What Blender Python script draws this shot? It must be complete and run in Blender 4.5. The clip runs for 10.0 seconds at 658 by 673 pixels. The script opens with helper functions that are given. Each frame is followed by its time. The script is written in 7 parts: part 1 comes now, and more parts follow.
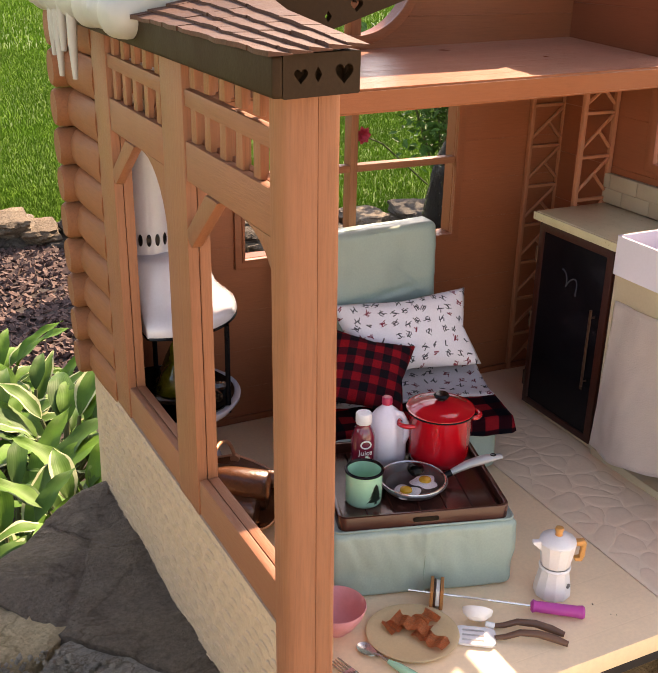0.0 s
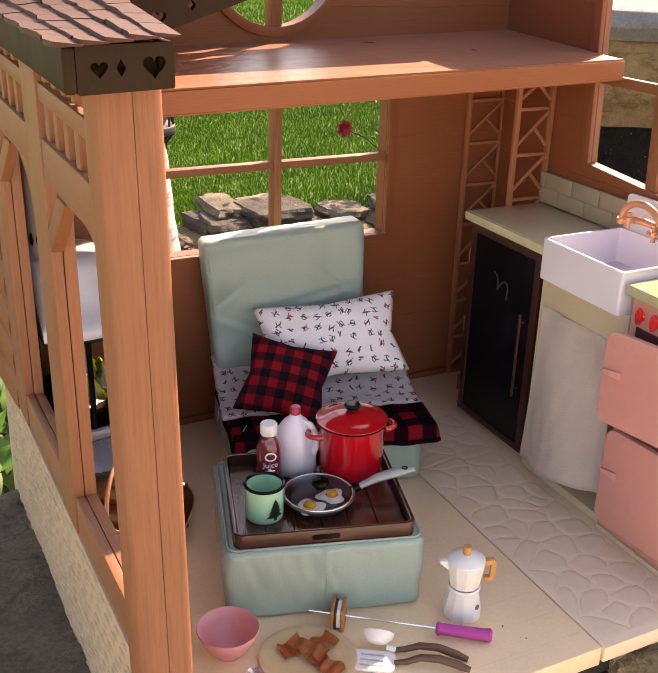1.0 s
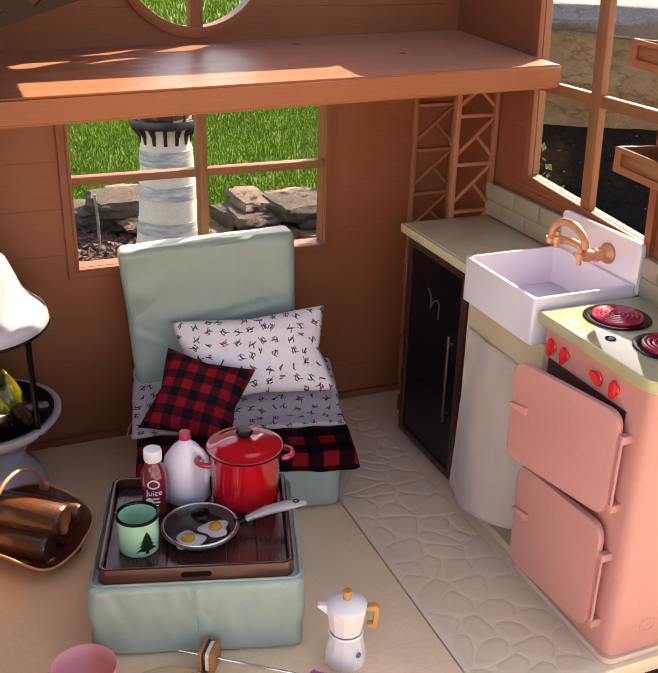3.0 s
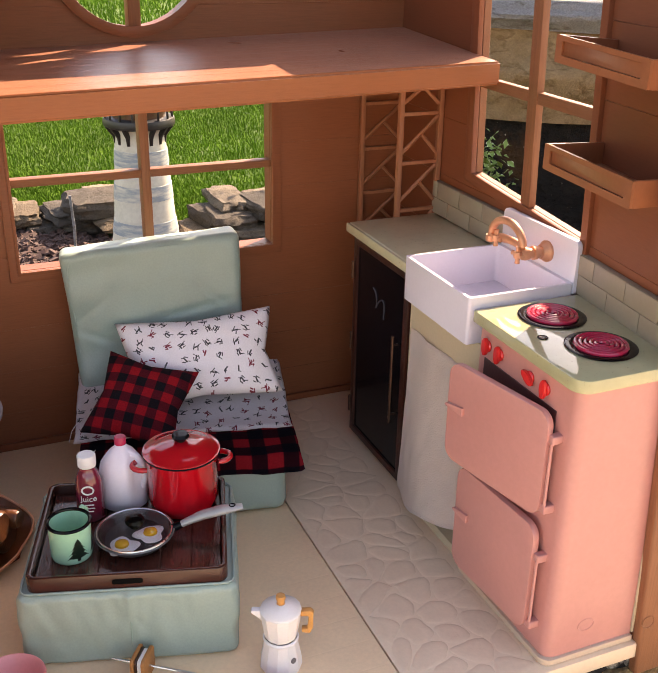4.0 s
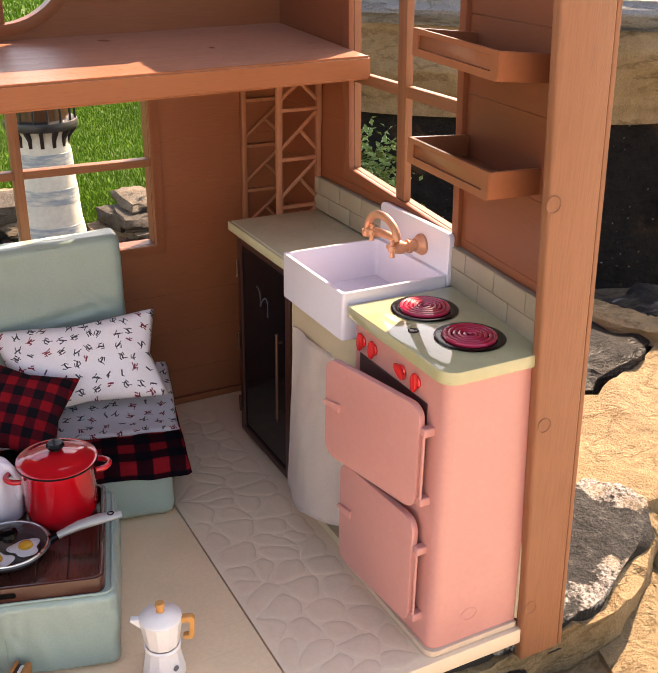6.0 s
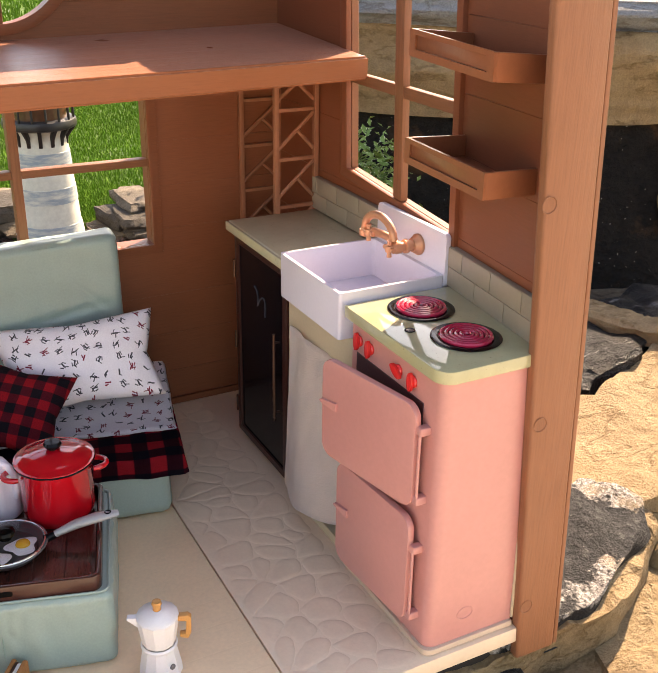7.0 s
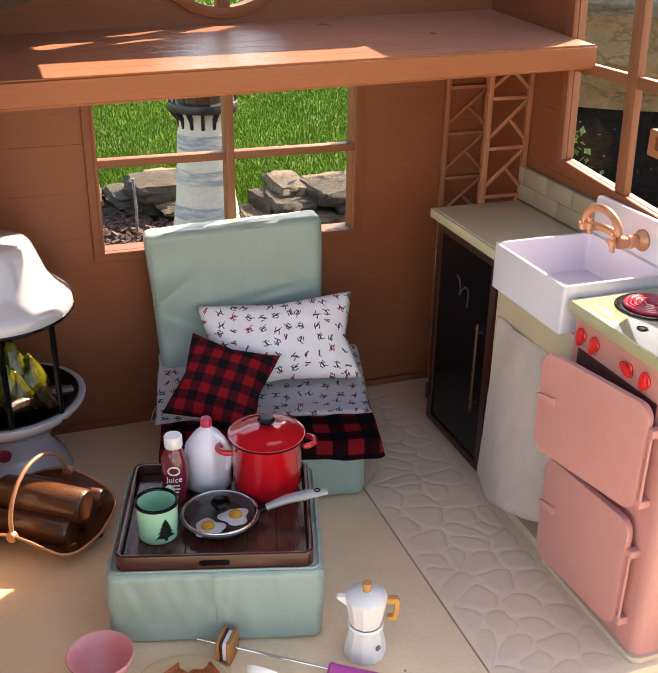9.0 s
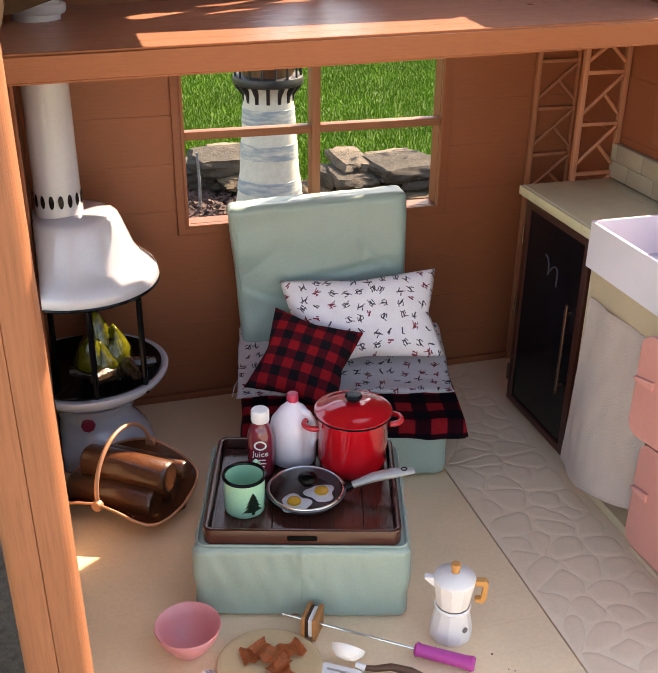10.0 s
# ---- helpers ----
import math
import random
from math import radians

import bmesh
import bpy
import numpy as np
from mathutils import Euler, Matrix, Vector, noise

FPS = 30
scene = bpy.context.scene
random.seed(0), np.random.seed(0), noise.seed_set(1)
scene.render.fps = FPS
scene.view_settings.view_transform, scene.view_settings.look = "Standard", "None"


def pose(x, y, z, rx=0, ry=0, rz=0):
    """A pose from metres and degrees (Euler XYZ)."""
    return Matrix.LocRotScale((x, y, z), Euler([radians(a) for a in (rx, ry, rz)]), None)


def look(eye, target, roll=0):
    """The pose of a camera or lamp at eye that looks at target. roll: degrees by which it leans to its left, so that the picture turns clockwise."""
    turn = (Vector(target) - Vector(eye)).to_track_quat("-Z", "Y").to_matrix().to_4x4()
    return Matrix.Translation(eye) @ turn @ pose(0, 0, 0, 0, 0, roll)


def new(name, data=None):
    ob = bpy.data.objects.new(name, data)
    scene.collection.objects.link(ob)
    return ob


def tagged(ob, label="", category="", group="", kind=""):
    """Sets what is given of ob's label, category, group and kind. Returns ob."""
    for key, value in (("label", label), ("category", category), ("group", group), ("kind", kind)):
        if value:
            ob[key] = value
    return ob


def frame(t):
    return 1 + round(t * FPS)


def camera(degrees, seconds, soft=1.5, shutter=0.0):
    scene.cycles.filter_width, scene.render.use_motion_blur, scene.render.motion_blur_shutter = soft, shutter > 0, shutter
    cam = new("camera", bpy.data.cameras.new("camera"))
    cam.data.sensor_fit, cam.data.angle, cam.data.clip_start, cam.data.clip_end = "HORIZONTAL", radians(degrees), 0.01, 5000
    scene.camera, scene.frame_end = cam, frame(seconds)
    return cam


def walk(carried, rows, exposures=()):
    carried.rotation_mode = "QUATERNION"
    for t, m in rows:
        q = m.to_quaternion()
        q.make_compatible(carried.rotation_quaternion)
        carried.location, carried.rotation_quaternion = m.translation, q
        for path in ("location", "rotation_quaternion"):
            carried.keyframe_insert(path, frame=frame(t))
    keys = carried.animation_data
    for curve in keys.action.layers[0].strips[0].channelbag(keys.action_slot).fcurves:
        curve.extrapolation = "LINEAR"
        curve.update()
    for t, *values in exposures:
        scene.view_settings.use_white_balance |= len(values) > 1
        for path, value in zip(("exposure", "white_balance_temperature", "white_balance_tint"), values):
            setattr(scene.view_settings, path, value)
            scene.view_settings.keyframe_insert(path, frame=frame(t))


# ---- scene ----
cam = camera(38.5, 10.0, 1.2)
PATH = [
    (0, (-0.527, -1.015, 0.572), (0.289, 0.639, -0.202), 1.1),
    (0.5, (-0.494, -1.017, 0.568), (0.333, 0.629, -0.211), 1.2),
    (1, (-0.427, -1.012, 0.569), (0.391, 0.633, -0.219), 1.5),
    (1.5, (-0.374, -1.009, 0.574), (0.419, 0.647, -0.22), 1.8),
    (2, (-0.333, -1.009, 0.577), (0.415, 0.663, -0.224), 1.8),
    (3.5, (-0.234, -1.023, 0.579), (0.462, 0.667, -0.233), 1.3),
    (4, (-0.213, -1.027, 0.579), (0.506, 0.652, -0.235), 1.0),
    (4.5, (-0.197, -1.031, 0.579), (0.556, 0.632, -0.237), 0.8),
    (5, (-0.183, -1.036, 0.578), (0.611, 0.608, -0.238), 0.7),
    (5.5, (-0.174, -1.039, 0.578), (0.659, 0.585, -0.24), 0.7),
    (6.8, (-0.167, -1.04, 0.576), (0.706, 0.565, -0.238), 1.1),
    (7, (-0.169, -1.042, 0.578), (0.693, 0.568, -0.239), 1.0),
    (7.5, (-0.183, -1.035, 0.58), (0.637, 0.595, -0.239), 1.1),
    (8, (-0.201, -1.027, 0.579), (0.559, 0.63, -0.244), 1.1),
    (8.5, (-0.223, -1.019, 0.577), (0.467, 0.664, -0.254), 1.0),
    (9, (-0.243, -1.008, 0.574), (0.375, 0.698, -0.267), 0.9),
    (9.5, (-0.263, -0.999, 0.572), (0.294, 0.721, -0.285), 0.8),
    (10, (-0.272, -0.989, 0.568), (0.236, 0.731, -0.317), 0.7),
]
walk(cam, [(t, look(eye, target, roll)) for t, eye, target, roll in PATH], [(0.0, 1.93, 9300, 24), (2.0, 1.94, 9300, 24), (5.5, 1.97, 9300, 24), (7.0, 1.97, 8900, 20), (8.0, 1.99, 8600, 16), (10.0, 2.04, 8600, 17)])

# ---- light ----
SUN = Vector((1.05, 0.72, 1.0)).normalized()
world = bpy.data.worlds.new("sky")
scene.world = world
world.use_nodes = True
wn = world.node_tree.nodes
sky = wn.new("ShaderNodeTexSky")
sky.sky_type = "NISHITA"
sky.sun_disc = False
sky.sun_elevation = math.asin(SUN.z)
sky.sun_rotation = math.atan2(SUN.x, SUN.y)
world.node_tree.links.new(sky.outputs[0], wn["Background"].inputs[0])
wn["Background"].inputs[1].default_value = 0.13
sun = new("sun", bpy.data.lights.new("sun", "SUN"))
sun.data.energy = 4.0
sun.data.angle = radians(0.5)
sun.data.color = (1.0, 0.94, 0.84)
sun.matrix_world = look(SUN * 5, (0, 0, 0))


# ---- materials ----
def nodes_of(name):
    m = bpy.data.materials.new(name)
    m.use_nodes = True
    return m, m.node_tree.nodes, m.node_tree.links, m.node_tree.nodes["Principled BSDF"]


def coords(ns, ls, scale=(1, 1, 1)):
    c, mp = ns.new("ShaderNodeTexCoord"), ns.new("ShaderNodeMapping")
    mp.inputs["Scale"].default_value = scale
    ls.new(c.outputs["Object"], mp.inputs[0])
    return mp.outputs[0]


def noise_tex(ns, ls, at, scale, detail=4.0, rough=0.6):
    n = ns.new("ShaderNodeTexNoise")
    n.inputs["Scale"].default_value, n.inputs["Detail"].default_value, n.inputs["Roughness"].default_value = scale, detail, rough
    ls.new(at, n.inputs["Vector"])
    return n.outputs["Fac"]


def ramp(ns, ls, fac, stops):
    r = ns.new("ShaderNodeValToRGB")
    while len(r.color_ramp.elements) < len(stops):
        r.color_ramp.elements.new(0.5)
    for e, (p, c) in zip(r.color_ramp.elements, stops):
        e.position, e.color = p, (*c, 1) if len(c) == 3 else c
    ls.new(fac, r.inputs[0])
    return r.outputs[0]


def mixed(ns, ls, fac, a, b, kind="MIX"):
    m = ns.new("ShaderNodeMix")
    m.data_type, m.blend_type = "RGBA", kind
    for slot, v in ((0, fac), (6, a), (7, b)):
        if isinstance(v, (int, float)):
            m.inputs[slot].default_value = v
        elif isinstance(v, tuple):
            m.inputs[slot].default_value = (*v, 1)
        else:
            ls.new(v, m.inputs[slot])
    return m.outputs[2]


def mathn(ns, ls, op, a, b=0.0, c=0.0):
    m = ns.new("ShaderNodeMath")
    m.operation = op
    for slot, v in enumerate((a, b, c)):
        if isinstance(v, (int, float)):
            m.inputs[slot].default_value = v
        else:
            ls.new(v, m.inputs[slot])
    return m.outputs[0]


def bumped(ns, ls, bsdf, height, strength, distance):
    b = ns.new("ShaderNodeBump")
    b.inputs["Strength"].default_value, b.inputs["Distance"].default_value = strength, distance
    ls.new(height, b.inputs["Height"])
    ls.new(b.outputs[0], bsdf.inputs["Normal"])


def tint(c, f):
    return tuple(min(1, max(0, v * f)) for v in c)


def plain(name, base, rough=0.45, var=0.12, scale=18, fine=350, bump=0.08, metal=0.0, coat=0.0, stretch=(1, 1, 1), spec=0.5):
    """A moulded or painted surface with stains at one scale and grain at another."""
    m, ns, ls, b = nodes_of(name)
    at = coords(ns, ls, stretch)
    big, small = noise_tex(ns, ls, at, scale), noise_tex(ns, ls, at, fine, 3)
    col = ramp(ns, ls, big, [(0.3, tint(base, 1 - var)), (0.7, tint(base, 1 + var))])
    col = mixed(ns, ls, 0.35, col, ramp(ns, ls, small, [(0.35, tint(base, 1 - var * 1.6)), (0.65, tint(base, 1 + var * 0.8))]))
    info = ns.new("ShaderNodeObjectInfo")
    dim = ramp(ns, ls, info.outputs["Random"], [(0, (1 - var * 0.6,) * 3), (1, (1, 1, 1))])
    col = mixed(ns, ls, 1.0, col, dim, "MULTIPLY")
    ls.new(col, b.inputs["Base Color"])
    ls.new(ramp(ns, ls, big, [(0.25, (rough * 0.85,) * 3), (0.75, (min(1, rough * 1.2),) * 3)]), b.inputs["Roughness"])
    b.inputs["Metallic"].default_value = metal
    b.inputs["Coat Weight"].default_value = coat
    b.inputs["Specular IOR Level"].default_value = spec
    if bump:
        bumped(ns, ls, b, small, bump, 0.002)
    return m


def grain(name, base, stretch, rough=0.48, depth=0.35, var=0.16, spec=0.3):
    """Moulded wood grain: long streaks along the axis with the small stretch."""
    m, ns, ls, b = nodes_of(name)
    at = coords(ns, ls, stretch)
    info = ns.new("ShaderNodeObjectInfo")
    off = ns.new("ShaderNodeVectorMath")
    off.operation = "MULTIPLY_ADD"
    off.inputs[1].default_value = (1, 1, 1)
    ls.new(at, off.inputs[0])
    ls.new(info.outputs["Random"], off.inputs[2])
    streak = noise_tex(ns, ls, off.outputs[0], 14, 5, 0.65)
    blot = noise_tex(ns, ls, coords(ns, ls), 9, 3)
    col = ramp(ns, ls, streak, [(0.28, tint(base, 1 - var)), (0.5, base), (0.75, tint(base, 1 + var * 0.7))])
    col = mixed(ns, ls, 1.0, col, ramp(ns, ls, blot, [(0.3, (0.9, 0.88, 0.86)), (0.7, (1, 1, 1))]), "MULTIPLY")
    col = mixed(ns, ls, 1.0, col, ramp(ns, ls, info.outputs["Random"], [(0, (0.92, 0.92, 0.92)), (1, (1, 1, 1))]), "MULTIPLY")
    ls.new(col, b.inputs["Base Color"])
    ls.new(ramp(ns, ls, blot, [(0.3, (rough * 0.85,) * 3), (0.7, (rough * 1.2,) * 3)]), b.inputs["Roughness"])
    b.inputs["Specular IOR Level"].default_value = spec
    bumped(ns, ls, b, streak, depth, 0.0015)
    return m


def stone_mat(name, dark, light, accent, scale=9, rough=0.85, bump=0.8, grit=0.35, speck=0.35):
    m, ns, ls, b = nodes_of(name)
    at = coords(ns, ls)
    big, mid, fine = noise_tex(ns, ls, at, scale, 6, 0.65), noise_tex(ns, ls, at, scale * 5, 6, 0.7), noise_tex(ns, ls, at, scale * (40 if grit < 0.5 else 17), 6, 0.75)
    col = ramp(ns, ls, big, [(0.3, dark), (0.5, light), (0.68, accent)])
    col = mixed(ns, ls, 0.55, col, ramp(ns, ls, mid, [(0.3, tint(dark, 0.8)), (0.7, tint(light, 1.25))]))
    col = mixed(ns, ls, speck, col, ramp(ns, ls, fine, [(0.35, tint(dark, 0.6)), (0.65, tint(light, 1.35))]))
    vein = noise_tex(ns, ls, coords(ns, ls, (1, 1.6, 2.2)), scale * 0.55, 5, 0.6)
    gap = mathn(ns, ls, "ABSOLUTE", mathn(ns, ls, "SUBTRACT", vein, 0.5))
    line = ramp(ns, ls, gap, [(0.0, (0.70, 0.66, 0.61)), (0.022, (1, 1, 1))])
    col = mixed(ns, ls, 1.0, col, line, "MULTIPLY")
    if name == "edging_stone":
        info = ns.new("ShaderNodeObjectInfo")
        col = mixed(ns, ls, 1.0, col, ramp(ns, ls, info.outputs["Random"], [(0.0, (0.75, 0.78, 0.8)), (0.35, (1.0, 1.0, 1.0)), (0.6, (1.9, 1.65, 1.3)), (0.8, (1.5, 1.5, 1.45)), (1.0, (2.5, 2.3, 1.95))]), "MULTIPLY")
    ls.new(col, b.inputs["Base Color"])
    b.inputs["Roughness"].default_value = rough
    b.inputs["Specular IOR Level"].default_value = 0.18 if rough > 0.5 else 0.5
    h = mathn(ns, ls, "ADD", mathn(ns, ls, "MULTIPLY", mid, 1.0), mathn(ns, ls, "MULTIPLY", fine, grit))
    h = mathn(ns, ls, "ADD", h, mathn(ns, ls, "MULTIPLY", line, 0.5))
    bumped(ns, ls, b, h, bump, 0.012 if grit < 0.5 else 0.022)
    return m


def faded_band(name, paint, ground):
    """Blue paint brushed thinly round the tower, worn through to the cream below."""
    m, ns, ls, b = nodes_of(name)
    wide, fine = noise_tex(ns, ls, coords(ns, ls, (1, 1, 5)), 9, 5, 0.65), noise_tex(ns, ls, coords(ns, ls), 60, 4)
    col = mixed(ns, ls, ramp(ns, ls, wide, [(0.36, (0.02, 0.02, 0.02)), (0.58, (0.9, 0.9, 0.9))]), ground, paint)
    col = mixed(ns, ls, 0.3, col, ramp(ns, ls, fine, [(0.3, (0.75, 0.75, 0.75)), (0.7, (1, 1, 1))]), "MULTIPLY")
    ls.new(col, b.inputs["Base Color"])
    b.inputs["Roughness"].default_value = 0.6
    bumped(ns, ls, b, fine, 0.3, 0.004)
    return m


def plaid_mat(name, size, bright=(0.36, 0.012, 0.018), deep=(0.10, 0.008, 0.014), black=(0.012, 0.009, 0.012)):
    """Buffalo check in the object's own x and y."""
    m, ns, ls, b = nodes_of(name)
    c, sep = ns.new("ShaderNodeTexCoord"), ns.new("ShaderNodeSeparateXYZ")
    ls.new(c.outputs["UV"], sep.inputs[0])
    edge = []
    for k in range(2):
        w = mathn(ns, ls, "PINGPONG", mathn(ns, ls, "MULTIPLY", sep.outputs[k], 1 / size), 1.0)
        edge.append(ramp(ns, ls, w, [(0.46, (0, 0, 0)), (0.54, (1, 1, 1))]))
    lo = mixed(ns, ls, edge[0], bright, deep)
    hi = mixed(ns, ls, edge[0], deep, black)
    col = mixed(ns, ls, edge[1], lo, hi)
    weave = noise_tex(ns, ls, coords(ns, ls), 900, 2)
    col = mixed(ns, ls, 0.6, col, ramp(ns, ls, weave, [(0.3, (0.45, 0.45, 0.45)), (0.7, (1.0, 1.0, 1.0))]), "MULTIPLY")
    ls.new(col, b.inputs["Base Color"])
    b.inputs["Roughness"].default_value = 0.95
    b.inputs["Sheen Weight"].default_value = 0.0
    b.inputs["Specular IOR Level"].default_value = 0.1
    bumped(ns, ls, b, weave, 0.5, 0.0012)
    return m


def print_mat(name):
    """White cotton with scattered little marks, each of several thin strokes that differ from mark to mark."""
    m, ns, ls, b = nodes_of(name)
    c = ns.new("ShaderNodeTexCoord")
    mv = ns.new("ShaderNodeVectorMath")
    mv.operation = "SCALE"
    mv.inputs["Scale"].default_value = 68.0
    ls.new(c.outputs["UV"], mv.inputs[0])
    v = ns.new("ShaderNodeTexVoronoi")
    v.voronoi_dimensions = "2D"
    v.inputs["Scale"].default_value = 1.0
    v.inputs["Randomness"].default_value = 0.55
    ls.new(mv.outputs[0], v.inputs["Vector"])
    d = ns.new("ShaderNodeVectorMath")
    d.operation = "SUBTRACT"
    ls.new(mv.outputs[0], d.inputs[0])
    ls.new(v.outputs["Position"], d.inputs[1])
    hue = ns.new("ShaderNodeSeparateColor")
    ls.new(v.outputs["Color"], hue.inputs[0])
    total = None
    whole = ns.new("ShaderNodeVectorRotate")
    whole.rotation_type = "Z_AXIS"
    ls.new(d.outputs[0], whole.inputs["Vector"])
    ls.new(mathn(ns, ls, "MULTIPLY", hue.outputs[0], 6.28), whole.inputs["Angle"])
    strokes = ((0.0, 0.0, 0.22, 0.055, 1.4, 1, 0.8), (0.12, 0.15, 0.15, 0.034, 1.0, 1, 2.6), (-0.13, 0.11, 0.12, 0.042, 2.2, 2, 2.4), (0.13, -0.16, 0.20, 0.030, 0.5, 2, 2.2), (-0.17, -0.13, 0.13, 0.040, 0.9, 1, 3.0), (-0.16, 0.20, 0.09, 0.030, 0.6, 1, 3.0))
    for k, (ox, oy, length, width, turn, which, spread) in enumerate(strokes):
        off = ns.new("ShaderNodeVectorMath")
        off.operation = "SUBTRACT"
        ls.new(whole.outputs[0], off.inputs[0])
        off.inputs[1].default_value = (ox, oy, 0)
        rot = ns.new("ShaderNodeVectorRotate")
        rot.rotation_type = "Z_AXIS"
        ls.new(off.outputs[0], rot.inputs["Vector"])
        ls.new(mathn(ns, ls, "MULTIPLY_ADD", mathn(ns, ls, "SUBTRACT", hue.outputs[which], 0.5), spread, turn), rot.inputs["Angle"])
        s = ns.new("ShaderNodeSeparateXYZ")
        ls.new(rot.outputs[0], s.inputs[0])
        inside = mathn(ns, ls, "MULTIPLY", mathn(ns, ls, "LESS_THAN", mathn(ns, ls, "ABSOLUTE", s.outputs[0]), length), mathn(ns, ls, "LESS_THAN", mathn(ns, ls, "ABSOLUTE", s.outputs[1]), width))
        if k > 0:
            inside = mathn(ns, ls, "MULTIPLY", inside, mathn(ns, ls, "GREATER_THAN", hue.outputs[(which + k) % 3], (0.0, 0.25, 0.40, 0.30, 0.3, 0.35)[k]))
        total = inside if total is None else mathn(ns, ls, "MAXIMUM", total, inside)
    reds = mathn(ns, ls, "MULTIPLY", total, mathn(ns, ls, "GREATER_THAN", hue.outputs[1], 0.76))
    weave = noise_tex(ns, ls, coords(ns, ls), 800, 2)
    cloth = ramp(ns, ls, weave, [(0.3, (0.82, 0.77, 0.80)), (0.7, (0.93, 0.88, 0.91))])
    col = mixed(ns, ls, mathn(ns, ls, "MULTIPLY", total, 0.94), cloth, (0.018, 0.016, 0.026))
    col = mixed(ns, ls, mathn(ns, ls, "MULTIPLY", reds, 0.9), col, (0.26, 0.018, 0.04))
    ls.new(col, b.inputs["Base Color"])
    b.inputs["Roughness"].default_value = 0.9
    bumped(ns, ls, b, weave, 0.25, 0.001)
    return m


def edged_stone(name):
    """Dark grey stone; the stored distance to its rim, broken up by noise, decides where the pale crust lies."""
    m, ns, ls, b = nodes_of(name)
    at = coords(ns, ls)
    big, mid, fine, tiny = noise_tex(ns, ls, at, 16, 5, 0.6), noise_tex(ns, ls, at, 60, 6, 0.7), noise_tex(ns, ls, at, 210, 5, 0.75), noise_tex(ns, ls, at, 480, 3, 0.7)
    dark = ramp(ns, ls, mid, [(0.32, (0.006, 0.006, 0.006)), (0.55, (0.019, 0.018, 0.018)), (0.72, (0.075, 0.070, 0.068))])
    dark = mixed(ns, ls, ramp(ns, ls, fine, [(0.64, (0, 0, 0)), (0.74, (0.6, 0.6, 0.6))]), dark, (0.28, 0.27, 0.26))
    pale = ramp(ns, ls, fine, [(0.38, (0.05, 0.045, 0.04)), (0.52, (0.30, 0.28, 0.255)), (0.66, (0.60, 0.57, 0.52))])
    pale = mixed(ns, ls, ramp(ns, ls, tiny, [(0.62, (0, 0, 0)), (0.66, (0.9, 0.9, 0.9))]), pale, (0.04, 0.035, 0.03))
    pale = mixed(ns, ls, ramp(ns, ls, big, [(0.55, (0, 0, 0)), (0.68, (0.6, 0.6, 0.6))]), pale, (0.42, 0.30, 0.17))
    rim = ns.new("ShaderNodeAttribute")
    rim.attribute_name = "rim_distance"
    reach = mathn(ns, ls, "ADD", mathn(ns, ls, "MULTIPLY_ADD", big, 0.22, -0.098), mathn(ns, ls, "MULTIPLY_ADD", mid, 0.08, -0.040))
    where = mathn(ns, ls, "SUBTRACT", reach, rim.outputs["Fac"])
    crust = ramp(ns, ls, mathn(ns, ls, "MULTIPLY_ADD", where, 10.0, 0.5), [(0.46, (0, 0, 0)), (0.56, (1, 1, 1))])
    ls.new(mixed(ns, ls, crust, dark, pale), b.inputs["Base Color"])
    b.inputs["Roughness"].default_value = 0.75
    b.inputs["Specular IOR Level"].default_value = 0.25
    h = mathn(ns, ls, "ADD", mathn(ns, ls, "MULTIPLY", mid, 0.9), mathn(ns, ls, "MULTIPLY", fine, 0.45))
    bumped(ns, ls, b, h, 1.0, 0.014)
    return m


def streaked(name, dark, light, patch, streak, stretch, cut, rough=0.3, glint=0.70):
    """Wet layered rock: patches, fine pale streaks along the beds and tiny painted glints."""
    m, ns, ls, b = nodes_of(name)
    at, lay = coords(ns, ls), coords(ns, ls, stretch)
    big, mid, beds, fine = noise_tex(ns, ls, at, 7, 5, 0.6), noise_tex(ns, ls, at, 40, 6, 0.7), noise_tex(ns, ls, lay, 5, 7, 0.68), noise_tex(ns, ls, at, 130, 3, 0.6)
    col = ramp(ns, ls, mid, [(0.3, dark), (0.68, light)])
    col = mixed(ns, ls, ramp(ns, ls, big, [(0.54, (0, 0, 0)), (0.66, (0.8, 0.8, 0.8))]), col, patch)
    col = mixed(ns, ls, ramp(ns, ls, beds, [(cut, (0, 0, 0)), (cut + 0.07, (0.75, 0.75, 0.75))]), col, streak)
    # Bright specks painted in as glints of the wet surface.
    col = mixed(ns, ls, ramp(ns, ls, fine, [(glint, (0, 0, 0)), (glint + 0.03, (0.9, 0.9, 0.9))]), col, (0.55, 0.53, 0.50))
    ls.new(col, b.inputs["Base Color"])
    b.inputs["Roughness"].default_value = rough
    b.inputs["Specular IOR Level"].default_value = 0.16
    h = mathn(ns, ls, "ADD", mathn(ns, ls, "MULTIPLY", mid, 0.8), mathn(ns, ls, "MULTIPLY", beds, 1.0))
    bumped(ns, ls, b, h, 1.0, 0.02)
    return m


